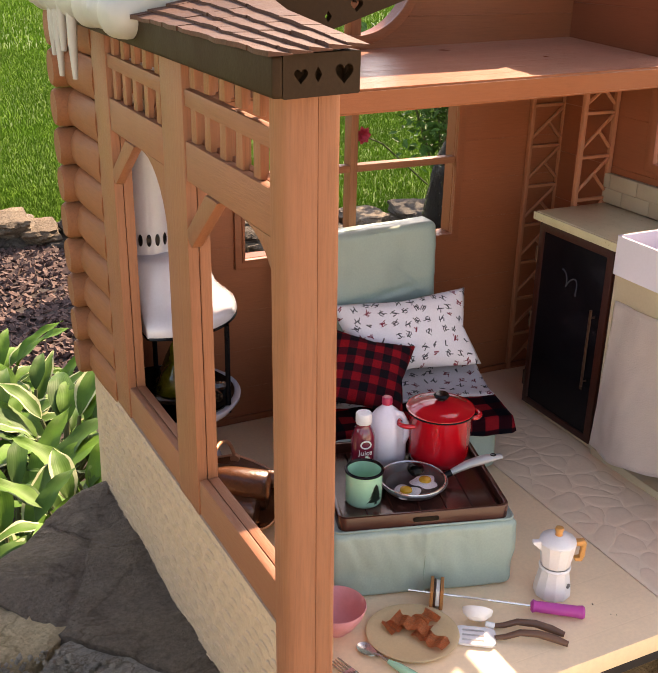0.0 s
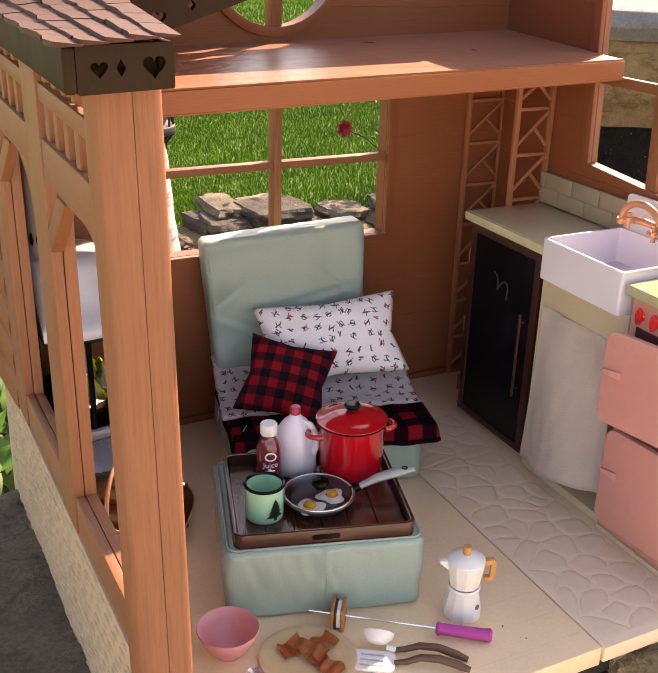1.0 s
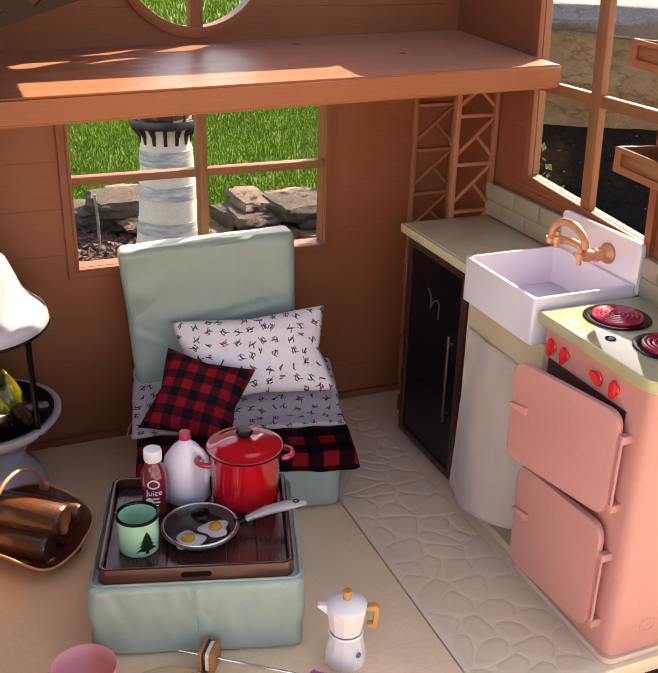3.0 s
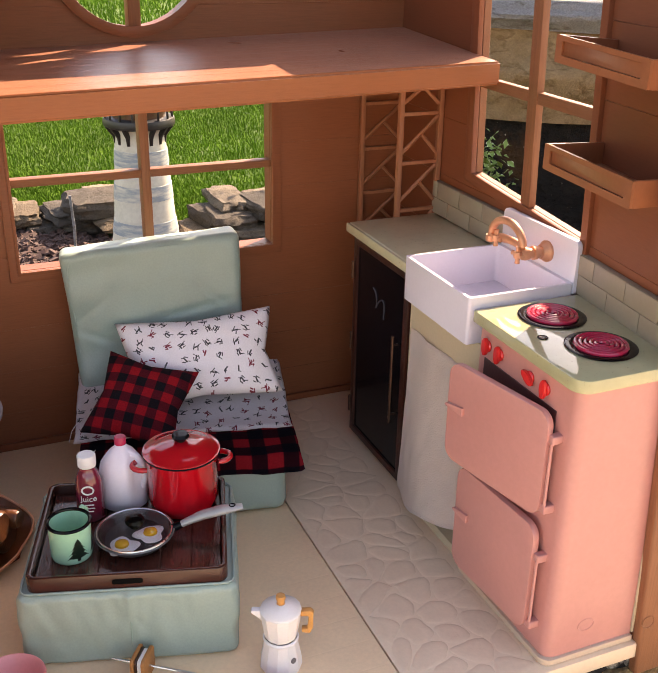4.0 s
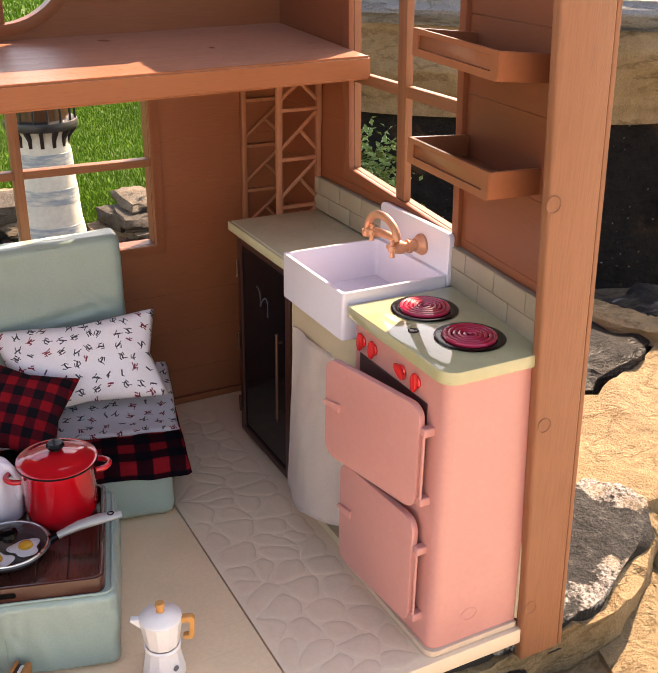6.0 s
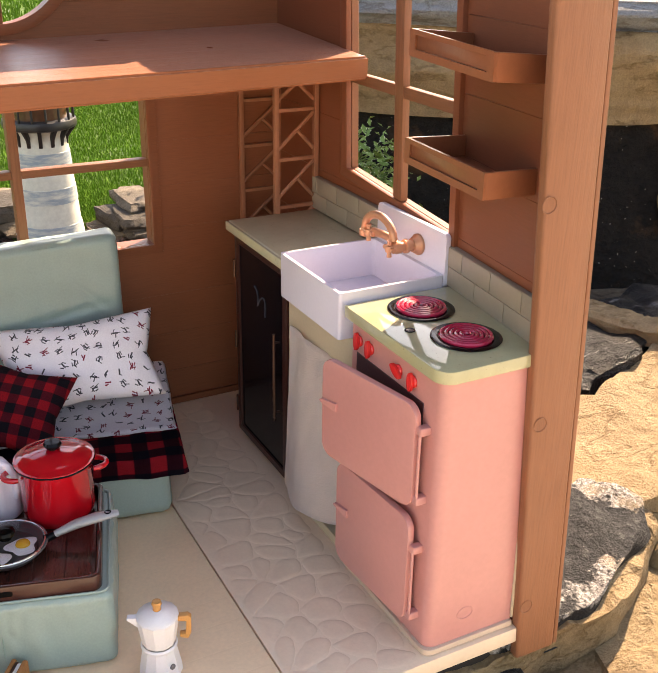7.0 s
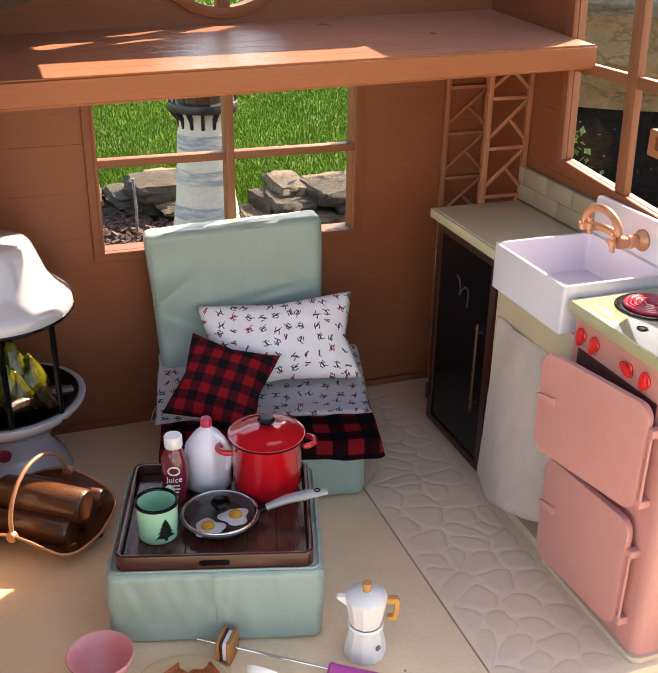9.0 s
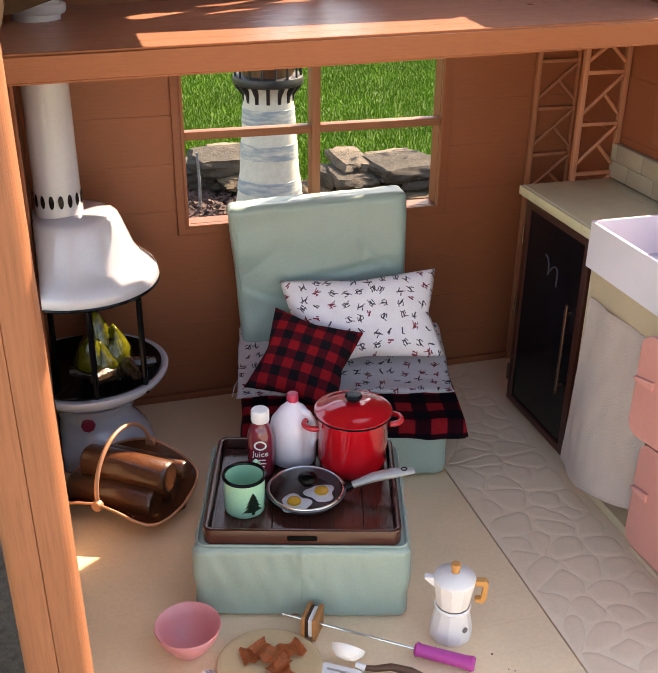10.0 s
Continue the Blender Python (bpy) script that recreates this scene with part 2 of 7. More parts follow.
def speckled(name, base, spot, rough=0.14):
    """Polished composite stone: a mottled ground with small dark and pale grains."""
    m, ns, ls, b = nodes_of(name)
    at = coords(ns, ls)
    big = noise_tex(ns, ls, at, 40, 4)
    col = ramp(ns, ls, big, [(0.3, tint(base, 0.92)), (0.7, tint(base, 1.06))])
    for scale, cut, c in ((420, 0.68, spot), (700, 0.70, tint(spot, 1.8)), (520, 0.70, tint(base, 1.2))):
        g = noise_tex(ns, ls, at, scale, 2, 0.5)
        col = mixed(ns, ls, ramp(ns, ls, g, [(cut, (0, 0, 0)), (cut + 0.04, (0.5, 0.5, 0.5))]), col, c)
    ls.new(col, b.inputs["Base Color"])
    b.inputs["Roughness"].default_value, b.inputs["Coat Weight"].default_value = rough, 0.5
    bumped(ns, ls, b, big, 0.02, 0.002)
    return m


def glass_mat(name, colour=(1, 1, 1), rough=0.03, ior=1.45):
    m, ns, ls, b = nodes_of(name)
    b.inputs["Base Color"].default_value = (*colour, 1)
    b.inputs["Transmission Weight"].default_value = 1.0
    b.inputs["Roughness"].default_value, b.inputs["IOR"].default_value = rough, ior
    return m


def leaf_mat(name, base, rim=None):
    m, ns, ls, b = nodes_of(name)
    c, sep = ns.new("ShaderNodeTexCoord"), ns.new("ShaderNodeSeparateXYZ")
    ls.new(c.outputs["UV"], sep.inputs[0])
    n = noise_tex(ns, ls, coords(ns, ls), 30, 4)
    col = ramp(ns, ls, n, [(0.3, tint(base, 0.75)), (0.7, tint(base, 1.25))])
    across = mathn(ns, ls, "ABSOLUTE", mathn(ns, ls, "SUBTRACT", sep.outputs[0], 0.5))
    if rim:
        ragged = mathn(ns, ls, "MULTIPLY_ADD", n, 0.22, across)
        col = mixed(ns, ls, ramp(ns, ls, ragged, [(0.475, (0, 0, 0)), (0.505, (1, 1, 1))]), col, rim)
    ls.new(col, b.inputs["Base Color"])
    b.inputs["Roughness"].default_value = 0.6
    b.inputs["Specular IOR Level"].default_value = 0.22
    b.inputs["Transmission Weight"].default_value = 0.0
    veins = mathn(ns, ls, "SINE", mathn(ns, ls, "MULTIPLY", across, 75.0))
    bumped(ns, ls, b, veins, 0.05, 0.003)
    return m


def floor_mat(name, base):
    m, ns, ls, b = nodes_of(name)
    at = coords(ns, ls)
    n, f = noise_tex(ns, ls, at, 14, 4), noise_tex(ns, ls, at, 260, 3)
    col = ramp(ns, ls, n, [(0.3, tint(base, 0.92)), (0.7, tint(base, 1.05))])
    col = mixed(ns, ls, 0.25, col, ramp(ns, ls, f, [(0.35, tint(base, 0.85)), (0.65, tint(base, 1.1))]))
    ls.new(col, b.inputs["Base Color"])
    b.inputs["Roughness"].default_value = 0.42
    s = ns.new("ShaderNodeSeparateXYZ")
    ls.new(at, s.inputs[0])
    saw = mathn(ns, ls, "PINGPONG", s.outputs[1], 0.016)
    h = ramp(ns, ls, mathn(ns, ls, "MULTIPLY", saw, 60), [(0.0, (0, 0, 0)), (0.06, (1, 1, 1))])
    streak = noise_tex(ns, ls, coords(ns, ls, (3, 60, 1)), 6, 4)
    bumped(ns, ls, b, mathn(ns, ls, "MULTIPLY_ADD", streak, 0.6, h), 0.13, 0.002)
    return m


WOODC = (0.282, 0.112, 0.057)
M = {
    "wall": grain("moulded_wall", (0.274, 0.087, 0.040), (3, 40, 60), rough=0.40, depth=0.16, var=0.13),
    "wall_side": grain("moulded_side_wall", (0.258, 0.077, 0.037), (40, 3, 60), rough=0.40, depth=0.15, var=0.08),
    "post": grain("moulded_post", WOODC, (38, 38, 1.8), rough=0.44, depth=0.22, var=0.19),
    "beam": grain("moulded_beam", WOODC, (55, 3, 55)),
    "beamx": grain("moulded_crossbeam", WOODC, (3, 55, 55)),
    # Paler than the lip: sheen on the loft top is put into the colour.
    "loft": grain("loft_boards_sheen", (0.430, 0.182, 0.114), (2.5, 55, 50), rough=0.31, depth=0.30, var=0.34, spec=0.45),
    # Wall wood made lighter, so light on the lattice is in the colour.
    "trellis": grain("lit_moulded_lattice", (0.41, 0.160, 0.086), (50, 50, 3), rough=0.45, depth=0.1),
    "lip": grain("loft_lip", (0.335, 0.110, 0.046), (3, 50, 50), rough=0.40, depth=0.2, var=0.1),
    "shelf": plain("shelf_plastic", (0.300, 0.100, 0.047), 0.30, 0.10, 14, 240, 0.06),
    "plinth": plain("plinth_plastic", (0.62, 0.455, 0.34), 0.42, 0.06),
    "oven": plain("oven_shade_maroon", (0.075, 0.020, 0.020), 0.4, 0.2),
    "log": grain("moulded_log", (0.265, 0.100, 0.046), (40, 3, 40), rough=0.6, spec=0.15),
    "logend": grain("log_end", (0.25, 0.10, 0.048), (30, 30, 30), rough=0.6, spec=0.15),
    "roof": plain("roof_shingle", (0.088, 0.036, 0.022), 0.6, 0.25, 25, 300, 0.2, spec=0.2),
    "fascia": plain("fascia_brown", (0.030, 0.014, 0.005), 0.6, 0.15, spec=0.15),
    "snow": plain("snow_plastic", (0.345, 0.34, 0.31), 0.45, 0.05, 12, 120, 0.15),
    "cream": plain("cream_plastic", (0.55, 0.45, 0.31), 0.42, 0.06),
    "floor": floor_mat("floor_boards", (0.86, 0.625, 0.400)),
    "flag": plain("floor_flags", (0.84, 0.630, 0.450), 0.38, 0.05, 20, 260, 0.08),
    "found": plain("foundation_cream", (0.456, 0.324, 0.219), 0.8, 0.12, 30, 240, 0.3, spec=0.15),
    "cabinet": grain("dark_cabinet", (0.048, 0.013, 0.009), (60, 60, 3), rough=0.35, depth=0.2),
    "bronze": plain("dark_bronze", (0.085, 0.042, 0.028), 0.28, 0.2, metal=0.6),
    "chalk": plain("blackboard", (0.008, 0.006, 0.008), 0.14, 0.3, 12, 200, 0.03, spec=0.14),
    "chalkline": plain("chalk_line", (0.035, 0.034, 0.048), 0.9),
    "brass": plain("brass", (0.26, 0.11, 0.05), 0.35, 0.1, metal=0.8),
    "worktop": speckled("worktop_stone", (0.50, 0.455, 0.300), (0.16, 0.125, 0.06), 0.20),
    "hob": speckled("hob_stone", (0.43, 0.405, 0.235), (0.16, 0.125, 0.06), 0.06),
    "sink": plain("white_ceramic", (0.70, 0.665, 0.75), 0.22, 0.03, bump=0.02, coat=0.3),
    "copper": plain("copper_plastic", (0.62, 0.28, 0.155), 0.36, 0.1, metal=0.35),
    "cloth": plain("curtain_cloth", (0.90, 0.77, 0.70), 0.95, 0.06, 20, 700, 0.4),
    "pink": plain("pink_enamel", (0.565, 0.248, 0.220), 0.34, 0.05, 14, 200, 0.03, coat=0.15),
    "red": plain("red_knob", (0.75, 0.025, 0.025), 0.25, 0.06, coat=0.4),
    "burner": plain("burner_black", (0.006, 0.005, 0.006), 0.10, spec=0.25),
    "coil": plain("burner_coil", (0.50, 0.018, 0.06), 0.22, 0.15, coat=0.6),
    "tile": plain("wall_tile", (0.335, 0.270, 0.200), 0.35, 0.05, 30, 300, 0.05),
    "grout": plain("tile_grout", (0.315, 0.255, 0.19), 0.8),
    "sage": plain("sage_vinyl", (0.285, 0.380, 0.340), 0.36, 0.08, 14, 500, 0.10),
    "sagedark": plain("sage_piping", (0.25, 0.36, 0.31), 0.5),
    "tray": grain("dark_tray", (0.062, 0.018, 0.012), (60, 5, 60), rough=0.14, depth=0.12, spec=0.6),
    "plaid": plaid_mat("plaid_small", 0.0102),
    "plaidbig": plaid_mat("plaid_large", 0.0165, (0.46, 0.02, 0.03), (0.040, 0.006, 0.012), (0.010, 0.008, 0.014)),
    "print": print_mat("printed_cotton"),
    "white": plain("white_plastic", (0.78, 0.75, 0.735), 0.3, 0.04, coat=0.2),
    "stovewhite": plain("fireplace_enamel", (0.46, 0.455, 0.50), 0.20, 0.05, coat=0.7),
    "jug": plain("milk_plastic", (0.78, 0.72, 0.80), 0.35, 0.04),
    "enamel": plain("red_enamel", (0.56, 0.008, 0.016), 0.12, 0.05, bump=0.0, coat=0.8),
    "black": plain("black_plastic", (0.004, 0.004, 0.005), 0.14, 0.1, bump=0.0, spec=0.16),
    "iron": plain("black_iron", (0.014, 0.013, 0.013), 0.4, 0.2),
    "juice": plain("berry_juice", (0.20, 0.016, 0.036), 0.12, 0.1, coat=0.8),
    "berry": plain("berry_cap", (0.50, 0.022, 0.075), 0.35),
    "mint": plain("mint_enamel", (0.34, 0.66, 0.46), 0.22, 0.05, coat=0.4),
    "pine": plain("pine_print", (0.012, 0.03, 0.018), 0.35),
    "steel": plain("steel", (0.62, 0.60, 0.58), 0.25, 0.08, metal=0.95),
    "silver": plain("silver_grey_plastic", (0.38, 0.375, 0.37), 0.30, 0.06, metal=0.25),
    "pan": plain("pan_grey", (0.17, 0.16, 0.165), 0.3, 0.1, metal=0.4),
    "jet": plain("glossy_black_knob", (0.003, 0.003, 0.003), 0.12, 0.1, bump=0.0, spec=0.09),
    "lid": glass_mat("clear_lid", (0.96, 0.97, 0.98), 0.02, 1.15),
    "eggw": plain("egg_white", (0.80, 0.77, 0.74), 0.3, 0.05, coat=0.3),
    "yolk": plain("egg_yolk", (0.85, 0.42, 0.03), 0.25, 0.1, coat=0.4),
    "oak": plain("moka_wood", (0.62, 0.28, 0.08), 0.4, 0.12),
    "bowl": plain("pink_bowl", (0.72, 0.28, 0.29), 0.32, 0.05),
    "plate": plain("wooden_plate", (0.62, 0.44, 0.24), 0.5, 0.07, 30, 400, 0.1),
    "bacon": plain("bacon", (0.62, 0.175, 0.055), 0.32, 0.25, 120, 500, 0.3),
    "cracker": plain("cracker", (0.45, 0.18, 0.055), 0.7, 0.2),
    "choc": plain("chocolate", (0.05, 0.018, 0.010), 0.4),
    "magenta": plain("magenta_grip", (0.50, 0.045, 0.28), 0.35, 0.05),
    "brownh": plain("brown_handle", (0.15, 0.065, 0.035), 0.4, 0.15),
    "logs": plain("log_bundle", (0.115, 0.036, 0.013), 0.3, 0.3, 40, 300, 0.25, coat=0.4),
    "basket": plain("copper_basket", (0.27, 0.092, 0.038), 0.24, 0.12, metal=0.25, coat=0.3),
    "flame": plain("flame_plastic", (0.105, 0.098, 0.006), 0.12, 0.65, 55, 160, 0.3, coat=0.45),
    "ash": plain("fire_logs", (0.05, 0.028, 0.016), 0.2, 0.5, 80, 300, 0.4, coat=0.4),
    "slate": stone_mat("dark_slate", (0.150, 0.108, 0.078), (0.250, 0.186, 0.138), (0.36, 0.26, 0.18), 11, 0.55, 1.0, 1.2, 0.5),
    "tan": stone_mat("tan_stone", (0.165, 0.106, 0.052), (0.305, 0.214, 0.118), (0.41, 0.305, 0.185), 8, 0.85, 0.9, 0.16, 0.15),
    # Near-black: the shade below the floor edge is in this stone's colour.
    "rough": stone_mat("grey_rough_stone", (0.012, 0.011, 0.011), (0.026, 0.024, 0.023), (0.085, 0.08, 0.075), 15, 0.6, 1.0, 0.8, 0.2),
    # Lighter copy of the tan stone: sunlight is put into the colour.
    "tanlight": stone_mat("sunlit_tan_stone", (0.56, 0.38, 0.20), (0.76, 0.58, 0.35), (0.82, 0.68, 0.48), 12, 0.85, 1.0, 0.7),
    # Gravel colour raised too, for light that doesn't reach this side.
    "gravel": stone_mat("gravel_stone", (0.40, 0.34, 0.27), (0.68, 0.58, 0.46), (0.80, 0.72, 0.60), 30, 0.8, 1.0, 0.7),
    "cap": stone_mat("grey_cap_stone", (0.17, 0.175, 0.18), (0.27, 0.275, 0.28), (0.34, 0.335, 0.325), 8),
    # Wet dark rock; the black also holds the shade of the recess.
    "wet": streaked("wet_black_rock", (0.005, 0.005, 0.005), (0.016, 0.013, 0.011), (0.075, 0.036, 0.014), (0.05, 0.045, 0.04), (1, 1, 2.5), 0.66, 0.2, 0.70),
    "slatewet": streaked("wet_layered_slate", (0.005, 0.005, 0.006), (0.017, 0.016, 0.017), (0.030, 0.023, 0.018), (0.22, 0.21, 0.21), (2.2, 7.0, 9.0), 0.595, 0.4, 0.72),
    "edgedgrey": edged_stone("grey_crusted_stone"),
    "edging": stone_mat("edging_stone", (0.036, 0.030, 0.025), (0.110, 0.092, 0.074), (0.28, 0.22, 0.165), 9),
    "soil": plain("mulch_soil", (0.030, 0.018, 0.014), 0.95, 0.4, 20, 90, 0.8),
    "chip": plain("mulch_chip", (0.105, 0.058, 0.047), 0.9, 0.5, 30, 200, 0.5),
    "lawn": plain("lawn_soil", (0.070, 0.145, 0.016), 0.95, 0.3, 6, 60, 0.8),
    "blade": plain("grass_blade", (0.108, 0.222, 0.022), 0.85, 0.28, 2, 30, 0.0, spec=0.08),
    "tower": plain("lighthouse_paint", (0.60, 0.58, 0.48), 0.6, 0.14, 9, 60, 0.3),
    "towerb": faded_band("lighthouse_band", (0.215, 0.275, 0.315), (0.60, 0.58, 0.48)),
    "hosta": leaf_mat("hosta_green", (0.054, 0.135, 0.010)),
    "hostad": leaf_mat("hosta_deep", (0.030, 0.082, 0.009)),
    "hostav": leaf_mat("hosta_edged", (0.044, 0.110, 0.010), (0.36, 0.39, 0.20)),
    "bush": leaf_mat("bush_leaf", (0.05, 0.13, 0.025)),
    "bushw": leaf_mat("bush_pale_leaf", (0.14, 0.24, 0.06), (0.70, 0.74, 0.55)),
    "rose": plain("rose_petal", (0.42, 0.012, 0.03), 0.6, 0.25),
    "stem": plain("stem", (0.06, 0.075, 0.02), 0.7),
    # Pale stone of the added patio that reflects light into the house.
    "paving": stone_mat("bounce_paving", (0.55, 0.45, 0.34), (0.70, 0.58, 0.45), (0.76, 0.66, 0.54), 3),
    # Near-black colour that stands for the shade in the gap below the floor.
    "floorshade": plain("under_floor_shade", (0.02, 0.015, 0.012), 0.95),
}


# ---- mesh helpers ----
def finish(name, bm, material, smooth=38):
    me = bpy.data.meshes.new(name)
    bmesh.ops.recalc_face_normals(bm, faces=bm.faces)
    bm.to_mesh(me)
    bm.free()
    me.materials.append(material)
    me.shade_smooth()
    me.set_sharp_from_angle(angle=radians(smooth))
    return me


def part(name, bm, material, parent, label="", smooth=38):
    ob = new(name, bm if isinstance(bm, bpy.types.Mesh) else finish(name, bm, material, smooth))
    ob.parent = parent
    if label:
        ob["label"] = label
    return ob


def thing(name, label, category, at=(0, 0, 0), rz=0, group="", kind=""):
    ob = new(name)
    ob.matrix_basis = pose(*at, 0, 0, rz)
    return tagged(ob, label, category, group, kind)


def single(name, bm, material, label, category, at=(0, 0, 0), rz=0, group="", kind="", smooth=38):
    ob = new(name, finish(name, bm, material, smooth))
    ob.matrix_basis = pose(*at, 0, 0, rz)
    return tagged(ob, label, category, group, kind)


def moved(bm, at=(0, 0, 0), rx=0, ry=0, rz=0):
    bmesh.ops.transform(bm, matrix=pose(*at, rx, ry, rz), verts=bm.verts)
    return bm


def joined(*bms):
    out = bms[0]
    for b in bms[1:]:
        me = bpy.data.meshes.new("tmp")
        b.to_mesh(me)
        b.free()
        out.from_mesh(me)
        bpy.data.meshes.remove(me)
    return out


def box(x0, x1, y0, y1, z0, z1, bevel=0.001, seg=2):
    bm = bmesh.new()
    bmesh.ops.create_cube(bm, size=1)
    for v in bm.verts:
        v.co = Vector((x0 + (v.co.x + 0.5) * (x1 - x0), y0 + (v.co.y + 0.5) * (y1 - y0), z0 + (v.co.z + 0.5) * (z1 - z0)))
    if bevel:
        bmesh.ops.bevel(bm, geom=bm.edges[:], offset=min(bevel, 0.45 * min(x1 - x0, y1 - y0, z1 - z0)), segments=seg, affect="EDGES", profile=0.6)
    return bm


def lathe(profile, n=36, sx=1.0, sy=1.0):
    """Turned about z, from a list of radius and height; open ends at a radius of 0 are closed."""
    bm = bmesh.new()
    rings = []
    for r, z in profile:
        if r < 1e-6:
            rings.append([bm.verts.new((0, 0, z))])
        else:
            rings.append([bm.verts.new((r * sx * math.cos(2 * math.pi * k / n), r * sy * math.sin(2 * math.pi * k / n), z)) for k in range(n)])
    for a, b in zip(rings, rings[1:]):
        for k in range(n):
            q = [a[k % len(a)], a[(k + 1) % len(a)], b[(k + 1) % len(b)], b[k % len(b)]]
            q = list(dict.fromkeys(q))
            if len(q) > 2:
                bm.faces.new(q)
    return bm


def tube(points, radius, n=10, closed=False):
    pts = [Vector(p) for p in points]
    rad = radius if isinstance(radius, (list, tuple)) else [radius] * len(pts)
    bm, rings, side = bmesh.new(), [], None
    for k, p in enumerate(pts):
        a, b = (pts[k - 1], pts[(k + 1) % len(pts)]) if closed else (pts[max(k - 1, 0)], pts[min(k + 1, len(pts) - 1)])
        along = (b - a).normalized()
        if side is None:
            side = along.orthogonal().normalized()
        side = (side - along * side.dot(along)).normalized()
        up = along.cross(side)
        rings.append([bm.verts.new(p + rad[k] * (math.cos(2 * math.pi * j / n) * side + math.sin(2 * math.pi * j / n) * up)) for j in range(n)])
    pairs = list(zip(rings, rings[1:])) + ([(rings[-1], rings[0])] if closed else [])
    for a, b in pairs:
        for j in range(n):
            bm.faces.new((a[j], a[(j + 1) % n], b[(j + 1) % n], b[j]))
    if not closed:
        bm.faces.new(rings[0][::-1])
        bm.faces.new(rings[-1])
    return bm


def plate(outline, depth, holes=(), plane="xz", at=0.0, bevel=0.0):
    """A flat piece with its outline (and holes) in a plane, from at to at + depth along the third axis."""
    bm = bmesh.new()
    edges = []
    for loop in (outline, *holes):
        vs = [bm.verts.new((u, v, 0)) for u, v in loop]
        edges += [bm.edges.new((vs[k], vs[(k + 1) % len(vs)])) for k in range(len(vs))]
    bmesh.ops.triangle_fill(bm, edges=edges, use_beauty=True)
    out = bmesh.ops.extrude_face_region(bm, geom=bm.faces[:])
    for v in out["geom"]:
        if isinstance(v, bmesh.types.BMVert):
            v.co.z += depth
    for v in bm.verts:
        u, w, d = v.co.x, v.co.y, v.co.z + at
        v.co = {"xz": Vector((u, d, w)), "yz": Vector((d, u, w)), "xy": Vector((u, w, d))}[plane]
    bmesh.ops.recalc_face_normals(bm, faces=bm.faces)
    if bevel:
        bmesh.ops.dissolve_limit(bm, angle_limit=radians(1), verts=bm.verts, edges=bm.edges)
        sharp = [e for e in bm.edges if len(e.link_faces) == 2 and e.calc_face_angle(0) > radians(50)]
        bmesh.ops.bevel(bm, geom=sharp, offset=bevel, segments=2, affect="EDGES", profile=0.6)
    return bm


def rounded(x0, x1, y0, y1, r, n=6):
    pts = []
    for cx, cy, a in ((x1 - r, y1 - r, 0), (x0 + r, y1 - r, 90), (x0 + r, y0 + r, 180), (x1 - r, y0 + r, 270)):
        pts += [(cx + r * math.cos(radians(a + 90 * k / n)), cy + r * math.sin(radians(a + 90 * k / n))) for k in range(n + 1)]
    return pts


def disc_outline(cx, cy, r, n=48):
    return [(cx + r * math.cos(2 * math.pi * k / n), cy + r * math.sin(2 * math.pi * k / n)) for k in range(n)]


def heart(cx, cy, s):
    pts = []
    for k in range(24):
        a = 2 * math.pi * k / 24
        pts.append((cx + s * 16 * math.sin(a) ** 3 / 17, cy + s * (13 * math.cos(a) - 5 * math.cos(2 * a) - 2 * math.cos(3 * a) - math.cos(4 * a)) / 17))
    return pts


def softbox(w, d, h, r, cuts=14, wrinkle=0.0015, seed=0.0, sag=0.0):
    """A padded block on z = 0, with rounded edges and slack cloth."""
    bm = bmesh.new()
    bmesh.ops.create_cube(bm, size=1)
    bmesh.ops.subdivide_edges(bm, edges=bm.edges[:], cuts=cuts, use_grid_fill=True)
    half = Vector((w / 2, d / 2, h / 2))
    for v in bm.verts:
        p = Vector([v.co[k] * 2 * half[k] for k in range(3)])
        core = Vector([max(-half[k] + r, min(half[k] - r, p[k])) for k in range(3)])
        out = p - core
        if out.length > 1e-9:
            p = core + out.normalized() * r
        flat = max(0, 1 - (2 * p.x / w) ** 4) * max(0, 1 - (2 * p.y / d) ** 4)
        nrm = (p - core * 0.9).normalized()
        p += nrm * wrinkle * (noise.noise(Vector((p.x * 38 + seed, p.y * 38, p.z * 14))) + 0.5 * noise.noise(Vector((p.x * 90, p.y * 90 + seed, p.z * 25))))
        if p.z > 0:
            p.z += sag * flat
        v.co = p + Vector((0, 0, h / 2))
    return bm


